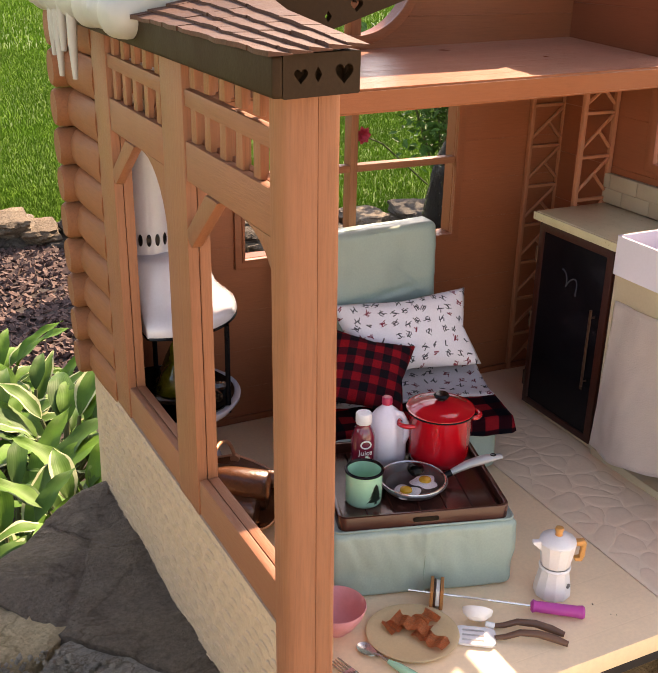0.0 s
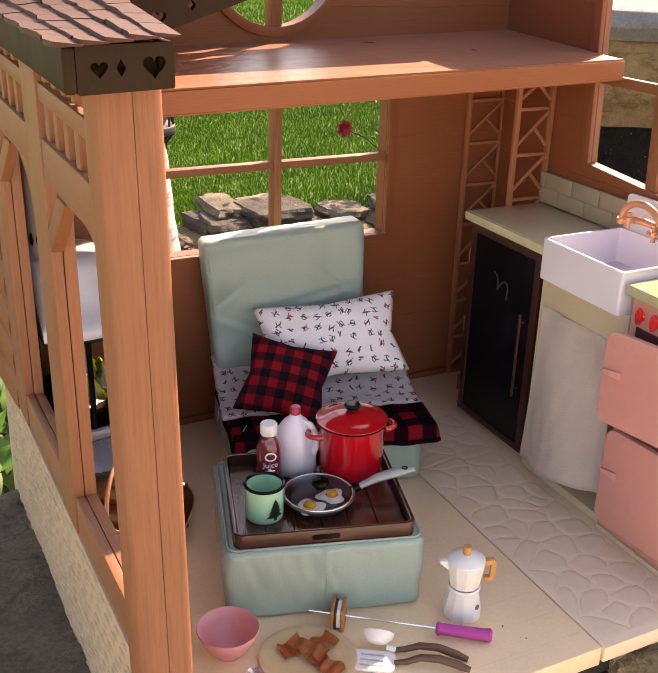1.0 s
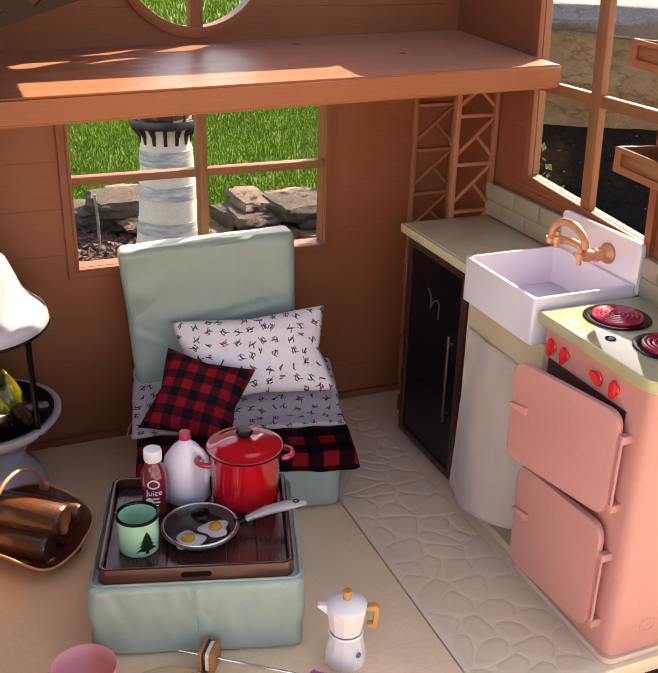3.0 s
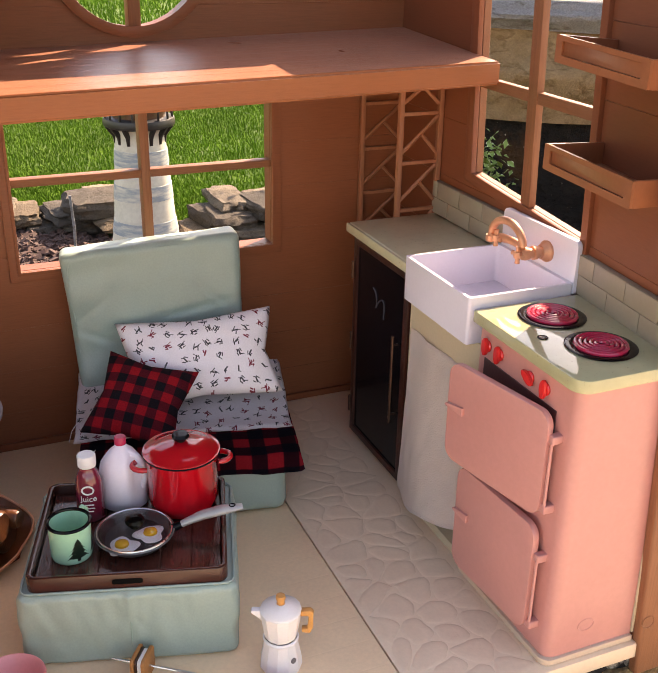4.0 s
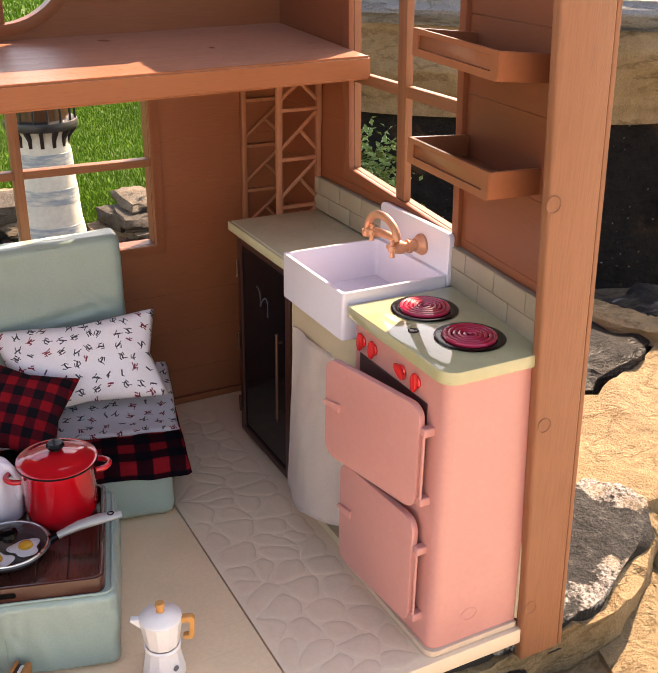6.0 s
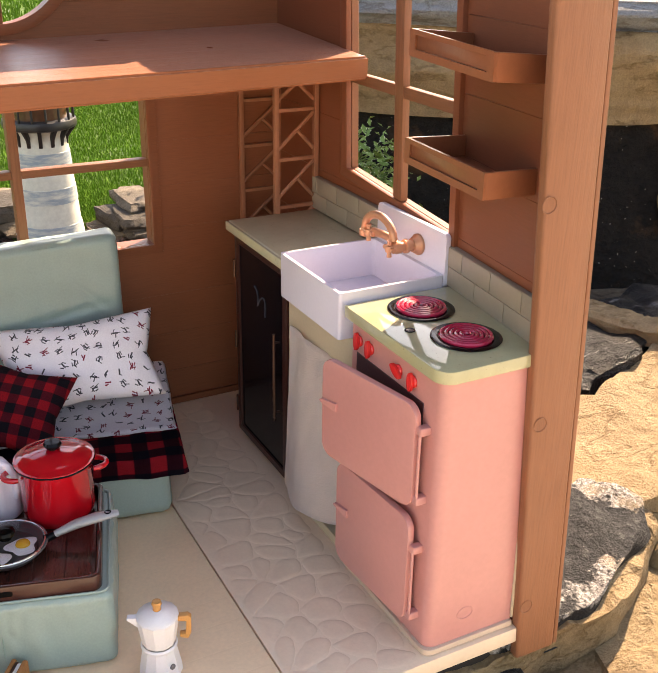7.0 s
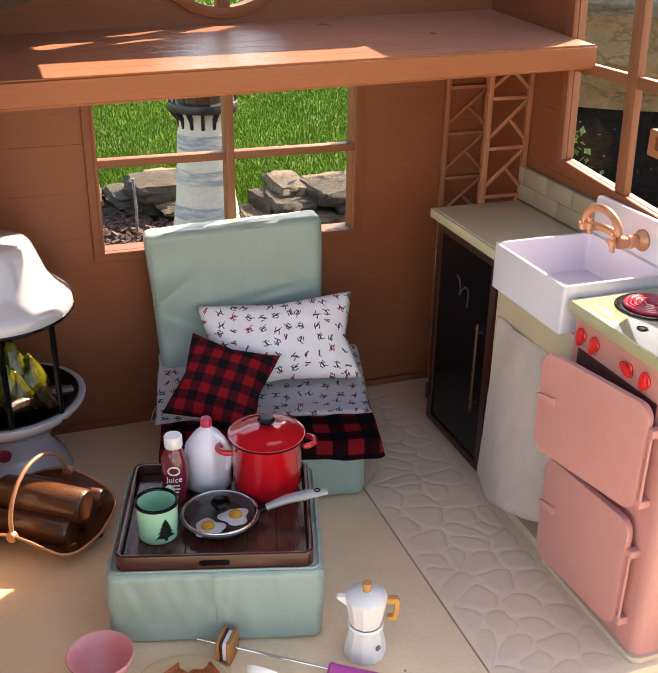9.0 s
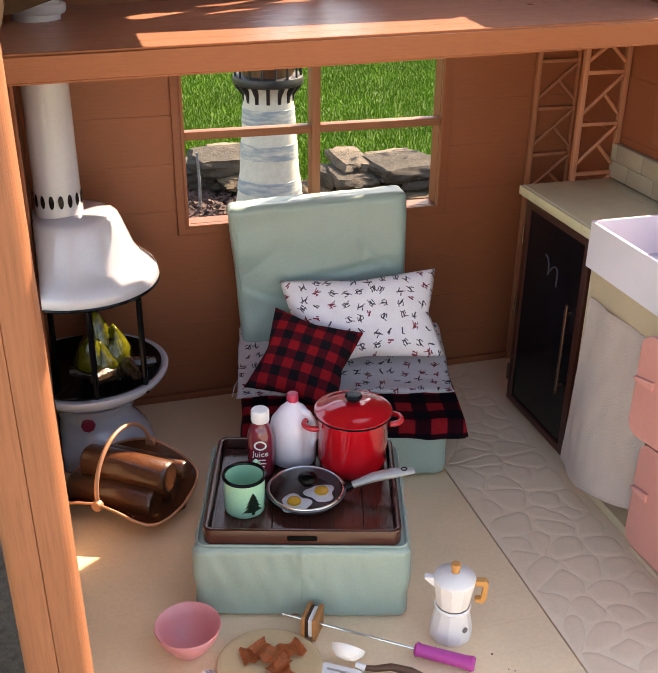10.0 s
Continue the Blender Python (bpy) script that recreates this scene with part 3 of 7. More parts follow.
def pillow(w, d, h, n=26, seed=0.0, corner=0.10):
    """A stuffed cushion lying on z = 0, its seam at half height, with ears at the corners; UV in metres."""
    bm = bmesh.new()
    uv = bm.loops.layers.uv.new()
    grid = {}
    for s in (1, -1):
        for i in range(n + 1):
            for j in range(n + 1):
                u, v = 2 * i / n - 1, 2 * j / n - 1
                rim = i in (0, n) or j in (0, n)
                if rim and s < 0:
                    grid[s, i, j] = grid[1, i, j]
                    continue
                pinch = 1 - corner * (1 - abs(u * v)) * max(abs(u), abs(v)) ** 3
                t = max(0.0, (1 - abs(u) ** 2.4) * (1 - abs(v) ** 2.4)) ** 0.55
                x, y = u * w / 2 * pinch, v * d / 2 * pinch
                wr = 0.06 * noise.noise(Vector((x * 40 + seed, y * 40, s))) + 0.05 * noise.noise(Vector((x * 95, y * 95 + seed, s * 3)))
                grid[s, i, j] = bm.verts.new((x, y, h / 2 + s * h / 2 * t * (1 + wr * 2)))
    for s in (1, -1):
        for i in range(n):
            for j in range(n):
                q = [(i, j), (i + 1, j), (i + 1, j + 1), (i, j + 1)]
                f = bm.faces.new([grid[s, a, b] for a, b in (q if s > 0 else q[::-1])])
                for loop in f.loops:
                    loop[uv].uv = (loop.vert.co.x + seed, loop.vert.co.y + seed * 0.7)
    return bm


def rock(w, d, h, seed, rough=0.12, cuts=6, flat=0.0):
    """A weathered block standing on z = 0."""
    bm = bmesh.new()
    bmesh.ops.create_cube(bm, size=1)
    bmesh.ops.subdivide_edges(bm, edges=bm.edges[:], cuts=cuts, use_grid_fill=True)
    for v in bm.verts:
        p = v.co * 2
        p = p.lerp(p.normalized() * 1.25, 0.35)
        s = Vector((p.x * 1.3 + seed * 7.1, p.y * 1.3 + seed * 3.3, p.z * 0.9 + seed))
        k = 1 + rough * 2 * noise.fractal(s, 0.9, 2.1, 4)
        p = Vector((p.x * k, p.y * k, p.z * (1 + rough * (1 - flat) * 1.5 * noise.noise(s * 1.7))))
        v.co = Vector((p.x * w / 2, p.y * d / 2, p.z * h / 2))
    low = min(v.co.z for v in bm.verts)
    for v in bm.verts:
        v.co.z -= low
    return bm


def slab(outline, z0, z1, seed, rough=0.006, step=0.03, drop=0.9):
    """A flat stone with a ragged rim and an uneven top, from its outline in x and y."""
    pts = []
    for (ax, ay), (bx, by) in zip(outline, outline[1:] + outline[:1]):
        n = max(2, int(math.hypot(bx - ax, by - ay) / step))
        for k in range(n):
            x, y = ax + (bx - ax) * k / n, ay + (by - ay) * k / n
            s = Vector((x * 14 + seed, y * 14, seed))
            pts.append((x + rough * 1.5 * noise.noise(s), y + rough * 1.5 * noise.noise(s + Vector((9, 3, 1)))))
    bm = bmesh.new()
    vs = [bm.verts.new((x, y, z1)) for x, y in pts]
    bmesh.ops.triangle_fill(bm, edges=[bm.edges.new((vs[k], vs[(k + 1) % len(vs)])) for k in range(len(vs))], use_beauty=True)
    for _ in range(3):
        long = [e for e in bm.edges if e.calc_length() > step * 1.2]
        if long:
            bmesh.ops.subdivide_edges(bm, edges=long, cuts=1)
            bmesh.ops.triangulate(bm, faces=bm.faces[:])
    top = list(bm.verts)
    rim = {v for e in bm.edges if len(e.link_faces) == 1 for v in e.verts}
    for v in top:
        s = Vector((v.co.x * 9 + seed, v.co.y * 9, seed))
        v.co.z += rough * noise.fractal(s, 0.8, 2.2, 4) - (rough * drop if v in rim else 0)
    out = bmesh.ops.extrude_face_region(bm, geom=bm.faces[:])
    for v in out["geom"]:
        if isinstance(v, bmesh.types.BMVert):
            v.co.z = z0
    mid = [e for e in bm.edges if abs(e.verts[0].co.z - e.verts[1].co.z) > (z1 - z0) * 0.6]
    res = bmesh.ops.subdivide_edges(bm, edges=mid, cuts=2)
    for v in res["geom_inner"]:
        if isinstance(v, bmesh.types.BMVert):
            s = Vector((v.co.x * 20, v.co.y * 20, v.co.z * 40 + seed))
            v.co.x += rough * 1.6 * noise.noise(s)
            v.co.y += rough * 1.6 * noise.noise(s + Vector((5, 5, 5)))
    return bm

# ---- ground ----
BED = -0.72
single("ground", plate([(-60, -60), (60, -60), (60, 90), (-60, 90)], 0.05, plane="xy", at=BED - 0.06), M["lawn"], "mown green lawn running back to the horizon", "lawn", kind="structure")

# Out of view; added so that sunlight bounces into the open front.
single("pavement", slab([(-9.0, -0.78), (9.0, -0.78), (9.0, -9.0), (-9.0, -9.0)], BED - 0.04, -0.40, 11.0, 0.006, 0.9), M["paving"], "unseen pale tan patio added to bounce light into the house", "patio", kind="structure")

# ---- the house: floor, walls, loft ----
XL, XR, YF = -0.322, 0.314, -0.537
floor = thing("floor", "cream moulded floor with boards and a flagstone strip", "floor", (0, 0, 0), kind="structure")
part("floor_board_panel", box(XL + 0.018, 0.0843, YF, 0.0, -0.02, 0.0, 0.0015), M["floor"], floor, "cream panel moulded as boards")
part("flagstone_panel", box(0.0857, 0.3010, YF - 0.002, 0.0, -0.0165, -0.0004, 0.0015), M["flag"], floor, "cream panel moulded as flagstones")
part("side_strip", box(0.3012, XR, -0.520, 0.0, -0.0165, -0.0006, 0.0008), M["flag"], floor)
# Strip coloured dark to draw the shade below the floor.
part("front_skirt", box(XL + 0.03, XR - 0.03, YF + 0.012, YF + 0.02, -0.045, -0.021, 0.001), M["floorshade"], floor, "recessed skirt coloured as the shade below the floor")


def flagstone(poly):
    """A low cushion with an uneven rounded outline, moulded on the panel."""
    c = Vector((sum(p.x for p in poly) / len(poly), sum(p.y for p in poly) / len(poly), 0.0))
    for _ in range(2):
        poly = [q for a, b in zip(poly, poly[1:] + poly[:1]) for q in (a.lerp(b, 0.26), a.lerp(b, 0.74))]
    poly = [p + Vector((noise.noise(p * 90), noise.noise(p * 90 + Vector((7, 0, 0))), 0)) * 0.0026 for p in poly]
    bm = bmesh.new()
    rings = []
    for inset, z in ((-0.0005, -0.0007), (0.0012, -0.00030), (0.0035, 0.00008), (0.0080, 0.0)):
        rings.append([bm.verts.new(p + (c - p).normalized() * min(inset, (c - p).length * 0.8) + Vector((0, 0, z))) for p in poly])
    for lo, hi in zip(rings, rings[1:]):
        for n in range(len(poly)):
            m = (n + 1) % len(poly)
            bm.faces.new((lo[n], lo[m], hi[m], hi[n]))
    bm.faces.new(rings[-1])
    bmesh.ops.recalc_face_normals(bm, faces=bm.faces[:])
    return bm


def cells(seeds, x0, x1, y0, y1):
    """Straight-sided cells nearest to each seed, cut to a rectangle."""
    for s in seeds:
        poly = [Vector((x0, y0, 0)), Vector((x1, y0, 0)), Vector((x1, y1, 0)), Vector((x0, y1, 0))]
        for o in seeds:
            if o is s or (o - s).length > 0.12:
                continue
            mid, d = (s + o) / 2, o - s
            cut = []
            for a, b in zip(poly, poly[1:] + poly[:1]):
                da, db = (a - mid).dot(d), (b - mid).dot(d)
                if da <= 0:
                    cut.append(a)
                if da * db < 0:
                    cut.append(a.lerp(b, da / (da - db)))
            poly = cut
            if len(poly) < 3:
                break
        if len(poly) > 2:
            yield poly


rng = random.Random(58)
seeds = [Vector((0.0885 + (c + 0.5 + rng.uniform(-0.52, 0.52)) * 0.110 / (4 - r % 2), -0.533 + (r + 0.5 + rng.uniform(-0.5, 0.5)) * 0.0278, 0)) for r in range(19) for c in range(4 - r % 2)]
for poly in cells(seeds, 0.0885, 0.1985, -0.533, -0.005):
    part("flagstone", flagstone(poly), M["flag"], floor, smooth=60)


def board_rows(z0, z1, step):
    z = z0
    while z < z1 - 1e-6:
        yield z, min(z + step, z1)
        z += step


back = thing("wall_north", "reddish-brown moulded plank back wall", "wall", (0, 0, 0), kind="structure")
WX0, WX1, WZ0, WZ1 = -0.143, 0.148, 0.218, 0.432
part("wall_panel", plate([(XL + 0.004, 0.0), (XR, 0.0), (XR, 0.4396), (XL + 0.004, 0.4396)], 0.02, [[(WX0 - 0.004, WZ0 - 0.004), (WX1 + 0.004, WZ0 - 0.004), (WX1 + 0.004, WZ1 + 0.002), (WX0 - 0.004, WZ1 + 0.002)]], "xz", 0.0), M["wall"], back, "smooth brown panel with faint grain", smooth=20)
for z in (0.046, 0.098, 0.150):
    part("groove_bead", box(XL + 0.02, XR - 0.06, -0.0004, 0.0008, z - 0.0004, z + 0.0004, 0.0002, 1), M["wall"], back)
for z in (0.234, 0.286, 0.338, 0.390):
    for x0, x1 in ((XL + 0.02, WX0 - 0.0125), (WX1 + 0.0125, XR - 0.002)):
        part("groove_bead", box(x0, x1, -0.0005, 0.0008, z - 0.0005, z + 0.0005, 0.0002, 1), M["wall"], back)
RC, RR = (0.0, 0.548), 0.0775
# The square top on the right is unseen, added to shade the loft.
part("gable_panel", plate([(XL + 0.004, 0.44), (XR, 0.44), (XR, 0.698), (0.050, 0.698), (-0.030, 0.612), (XL + 0.004, 0.518)], 0.02, [disc_outline(*RC, RR)], "xz", 0.0), M["wall"], back, "brown gable panel with a round opening and an added unseen top", smooth=20)
for k, z in enumerate((0.492, 0.536, 0.58)):
    reach = math.sqrt(max(0, (RR + 0.012) ** 2 - (z - RC[1]) ** 2))
    for x0, x1 in ((max(XL + 0.02, (z - 0.624) * 3.0 + 0.01), -reach), (reach, XR - 0.002)):
        part("groove_bead", box(x0, x1, -0.0006, 0.001, z - 0.0006, z + 0.0006, 0.0003, 1), M["wall"], back)
part("base_trim", box(XL + 0.02, XR, -0.0055, -0.0003, 0.0, 0.0085, 0.0012), M["wall"], back, "low brown trim at the floor")

part("corner_trim", box(XR + 0.0004, XR + 0.024, 0.0, 0.024, 0.0, 0.698, 0.001), M["wall"], back, "brown outside corner strip")
part("corner_trim", box(XR - 0.02, XR + 0.024, 0.0204, 0.026, 0.0, 0.698, 0.001), M["wall"], back)

# back window with four lights
win = thing("window_1", "brown four-light window opening without glass", "window", (0, 0, 0), kind="structure")
part("window_frame", plate(rounded(WX0 - 0.012, WX1 + 0.012, WZ0 - 0.012, WZ1 + 0.010, 0.001, 1), 0.005, [[(WX0, WZ0), (WX1, WZ0), (WX1, WZ1), (WX0, WZ1)]], "xz", -0.005, 0.0008), M["wall"], win)
for nm, a in (("jamb", (WX0 - 0.004, WX0, WZ0, WZ1)), ("jamb", (WX1, WX1 + 0.004, WZ0, WZ1)), ("sill", (WX0 - 0.004, WX1 + 0.004, WZ0 - 0.004, WZ0))):
    part(nm, box(a[0], a[1], 0.0005, 0.0205, a[2], a[3], 0.0006, 1), M["wall"], win)
part("inner_bead", plate([(WX0 - 0.0035, WZ0 - 0.0035), (WX1 + 0.0035, WZ0 - 0.0035), (WX1 + 0.0035, WZ1 + 0.002), (WX0 - 0.0035, WZ1 + 0.002)], 0.0022, [[(WX0, WZ0), (WX1, WZ0), (WX1, WZ1), (WX0, WZ1)]], "xz", -0.0074, 0.0006), M["wall"], win)
part("mullion", box(-0.0035, 0.0065, -0.004, 0.014, WZ0, WZ1, 0.0012), M["post"], win)
for x0, x1 in ((WX0, -0.0035), (0.0065, WX1)):
    part("glazing_bar", box(x0, x1, -0.003, 0.010, 0.3112, 0.3200, 0.0012), M["beamx"], win)

# round gable window
rwin = thing("window_2", "brown round gable window with crossed bars", "window", (0, 0, 0), kind="structure")
part("window_frame", plate(disc_outline(*RC, RR + 0.010), 0.005, [disc_outline(*RC, RR - 0.001)], "xz", -0.005, 0.0007), M["wall"], rwin)
part("mullion", box(-0.0065, 0.0065, -0.003, 0.016, RC[1] - RR, RC[1] + RR, 0.001), M["post"], rwin)
for x0, x1 in ((-RR, -0.0066), (0.0066, RR)):
    part("glazing_bar", box(x0, x1, -0.003, 0.016, RC[1] - 0.006, RC[1] + 0.006, 0.001), M["beamx"], rwin)

# right wall with the tall window
right = thing("wall_east", "reddish-brown moulded plank side wall", "wall", (0, 0, 0), kind="structure")
RY0, RY1, RZ0, RZ1 = -0.3745, -0.1840, 0.3265, 0.600
BARZ = 0.4275
TH = 0.008


def window_skew(bm):
    """The moulding leans back a little and its sill climbs towards the back wall."""
    for v in bm.verts:
        if v.co.z < BARZ:
            v.co.z += 0.085 * (v.co.y + 0.270) * (BARZ - v.co.z) / (BARZ - RZ0)
        v.co.y += 0.052 * (v.co.z - RZ0)
    return bm


def toe_in(bm):
    """Past the window the wall turns in towards the corner post."""
    for v in bm.verts:
        v.co.x -= 0.105 * max(0.0, -0.370 - v.co.y)
    return bm


for z0, z1 in board_rows(0.0, 0.6635, 0.0632):
    if z1 > RZ0 - 0.005 and z0 < RZ1 + 0.01:
        spans = [(YF + 0.008, RY0 + 0.052 * (z0 - RZ0) - 0.0005), (RY1 + 0.052 * (z1 - RZ0) + 0.0005, -0.0005)]
    else:
        spans = [(YF + 0.008, -0.3705), (-0.3703, -0.0005)]
    for y0, y1 in spans:
        part("plank", toe_in(box(XR, XR + TH, y0, y1, z0, z1, 0.0004, 1)), M["wall_side"], right)
bm = box(XR + 0.0003, XR + TH - 0.0003, RY0 - 0.002, RY1 + 0.004, 0.3162, RZ0 - 0.0005, 0.0)
for v in bm.verts:
    if v.co.z > 0.32:
        v.co.z += 0.085 * (v.co.y + 0.270)
part("plank", bm, M["wall_side"], right)
win3 = thing("window_3", "brown tall side window opening with crossed bars", "window", (0, 0, 0), kind="structure")
part("window_frame", window_skew(plate([(RY0 - 0.009, RZ0 - 0.0115), (RY1 + 0.014, RZ0 - 0.0115), (RY1 + 0.014, RZ1 + 0.012), (RY0 - 0.009, RZ1 + 0.012)], 0.006, [[(RY0, RZ0), (RY1, RZ0), (RY1, RZ1), (RY0, RZ1)]], "yz", XR - 0.006, 0.0009)), M["wall_side"], win3)
for nm, a in (("jamb", (RY0 - 0.003, RY0, RZ0, RZ1)), ("jamb", (RY1, RY1 + 0.003, RZ0, RZ1)), ("sill", (RY0 - 0.003, RY1 + 0.003, RZ0 - 0.003, RZ0))):
    part(nm, window_skew(box(XR + 0.0005, XR + TH + 0.0005, a[0], a[1], a[2], a[3], 0.0004, 1)), M["beam"], win3)
part("mullion", window_skew(box(XR - 0.004, XR + 0.004, -0.2900, -0.2750, RZ0, RZ1, 0.0012)), M["post"], win3)
for y0, y1 in ((RY0, -0.2900), (-0.2750, RY1)):
    part("glazing_bar", window_skew(box(XR - 0.003, XR + 0.005, y0, y1, 0.4225, 0.4335, 0.0012)), M["beam"], win3)

# loft: a sheet of boards that sinks a little to the left, with a deep front lip
loft = thing("loft_platform", "brown moulded board loft across the back of the house", "platform", (0, 0, 0), kind="structure")
LB, LF = ((-0.314, -0.0005, 0.448), (0.313, -0.0005, 0.463)), ((-0.314, -0.2495, 0.446), (0.308, -0.2155, 0.4525))
for k in range(8):
    a, b = (k + 0.006) / 8, (k + 0.994) / 8
    bm = bmesh.new()
    top = [Vector(LB[0]).lerp(Vector(LF[0]), a), Vector(LB[1]).lerp(Vector(LF[1]), a), Vector(LB[1]).lerp(Vector(LF[1]), b), Vector(LB[0]).lerp(Vector(LF[0]), b)]
    vs = [bm.verts.new(p) for p in top] + [bm.verts.new(p - Vector((0, 0, 0.008))) for p in top]
    for q in ((0, 1, 2, 3), (7, 6, 5, 4), (0, 4, 5, 1), (1, 5, 6, 2), (2, 6, 7, 3), (3, 7, 4, 0)):
        bm.faces.new([vs[i] for i in q])
    part("loft_board", bm, M["loft"], loft)
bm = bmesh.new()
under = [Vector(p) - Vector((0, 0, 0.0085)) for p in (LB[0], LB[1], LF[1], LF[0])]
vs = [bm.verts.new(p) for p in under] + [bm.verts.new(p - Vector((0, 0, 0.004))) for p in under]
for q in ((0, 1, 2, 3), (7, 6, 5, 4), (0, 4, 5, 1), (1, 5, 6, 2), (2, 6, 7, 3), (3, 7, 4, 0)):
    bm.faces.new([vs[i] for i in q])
# Underside and lip take the darker colour, without the sheen painted on top.
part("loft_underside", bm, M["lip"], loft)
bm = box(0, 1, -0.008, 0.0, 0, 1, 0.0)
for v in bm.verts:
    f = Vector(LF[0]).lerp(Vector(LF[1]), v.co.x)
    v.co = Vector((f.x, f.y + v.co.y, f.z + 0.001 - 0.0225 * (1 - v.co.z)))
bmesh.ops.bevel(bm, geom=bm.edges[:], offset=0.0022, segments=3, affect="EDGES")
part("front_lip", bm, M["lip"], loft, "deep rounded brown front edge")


# ---- ladder trellises beside the kitchen ----
def trellis(x0, x1, y, z0, z1, first):
    t = thing("ladder_trellis", "brown moulded lattice ladder standing at the wall", "ladder", ((x0 + x1) / 2, y, z0), group="lattice ladders")
    w, h = x1 - x0, z1 - z0
    for sx in (-1, 1):
        part("rail", box(sx * w / 2 - 0.0028, sx * w / 2 + 0.0028, -0.003, 0.003, 0, h, 0.0008), M["trellis"], t)
    z = first - z0
    while z > -0.054:
        a, b = z, min(z + 0.054, h)
        if a > 0:
            part("rung", box(-w / 2 + 0.003, w / 2 - 0.003, -0.002, 0.002, a - 0.002, a + 0.002, 0.0006), M["trellis"], t)
        lo = max(a, 0.0)
        for pa, pb in (((-w / 2 + 0.003, lo + 0.012), (w / 2 - 0.003, b - 0.004)), ((0.002, (lo + b) / 2 + 0.004), (w / 2 - 0.003, lo + 0.010))):
            if b - lo > 0.03:
                part("diagonal", tube([(pa[0], 0, pa[1]), (pb[0], 0, pb[1])], 0.0022, 6), M["trellis"], t)
        z -= 0.054
    return t


trellis(0.2635, 0.316, -0.0045, 0.0, 0.440, 0.378)
trellis(0.2615, 0.310, -0.1075, 0.0005, 0.432, 0.384)


# ---- left porch wall ----
def wall_x(y):
    """The porch wall turns in a little towards the front."""
    return -0.3261 + 0.0134 * (-0.15 - y)


def rise(y, slope):
    return slope * (-0.15 - y)


def porch_bar(x0, x1, y0, y1, z0, z1, bevel=0.0014, up=0.0):
    """A bar of the porch wall: x from its outer face inwards, its ends at y, climbing with the wall."""
    bm = box(x0, x1, y0, y1, z0, z1, bevel)
    for v in bm.verts:
        v.co.x += wall_x(v.co.y)
        v.co.z += rise(v.co.y, up)
    return bm


porch = thing("wall_west", "orange-brown timber-look open porch wall with lattice", "wall", (0, 0, 0), kind="structure")
bm = box(0.0, 1.0, -0.534, 0.010, 0.0, 1.0, 0.0)
bmesh.ops.subdivide_edges(bm, edges=[e for e in bm.edges if abs(e.verts[0].co.y - e.verts[1].co.y) > 0.3], cuts=8)


def found_at(y, w):
    """The outer face of the foundation: w runs from its foot to its top."""
    foot = Vector((-0.3316 + 0.027 * -y, y, -0.062))
    head = Vector((wall_x(y) - 0.0005, y, 0.1115 + rise(y, 0.047)))
    return foot.lerp(head, w)


for v in bm.verts:
    p = found_at(v.co.y, v.co.z)
    v.co = p if v.co.x < 0.5 else Vector((-0.3045, p.y, p.z))
part("foundation", bm, M["found"], porch, "cream moulded stone foundation")
rng = random.Random(4)
shapes = []
for k in range(4):
    b = lathe([(1.0, -0.0004), (0.95, 0.0004), (0.82, 0.0009), (0.60, 0.0008), (0.0, 0.0003)], 12, 0.0096 + 0.0009 * k, 0.0043)
    for v in b.verts:
        v.co.y += 0.0022 * (v.co.x / 0.009) ** 2 * (1 if k % 2 else 0.6)
        v.co.z -= 0.0005 * (v.co.y / 0.004)
    shapes.append(finish("foundation_stone", b, M["found"], 60))
far = bmesh.new()
near = 0
for row in range(14):
    y = -0.530 + 0.010 * (row % 2)
    while y < -0.010:
        w = (row + 0.75 + rng.uniform(-0.2, 0.2)) / 14.6
        p = found_at(y, w)
        up, side = found_at(y, w + 0.01) - p, found_at(y + 0.01, w) - p
        zaxis = side.cross(up).normalized()
        zaxis = -zaxis if zaxis.x > 0 else zaxis
        xaxis = side.normalized()
        m = Matrix((xaxis, zaxis.cross(xaxis), zaxis)).transposed().to_4x4()
        m = Matrix.Translation(p) @ m @ Matrix.Rotation(radians(rng.uniform(2, 26)), 4, "Z") @ Matrix.Diagonal((rng.uniform(0.8, 1.15), rng.uniform(0.85, 1.2), rng.uniform(0.8, 1.3), 1))
        if y < -0.25 and near < 290:
            ob = part("foundation_stone", shapes[rng.randrange(4)], M["found"], porch)
            ob.matrix_basis = m
            near += 1
        else:
            start = len(far.verts)
            far.from_mesh(shapes[rng.randrange(4)])
            far.verts.ensure_lookup_table()
            bmesh.ops.transform(far, matrix=m, verts=far.verts[start:])
        y += rng.uniform(0.0180, 0.0225)
tagged(part("far_foundation_stones", far, M["found"], porch, smooth=60), kind="stuff")

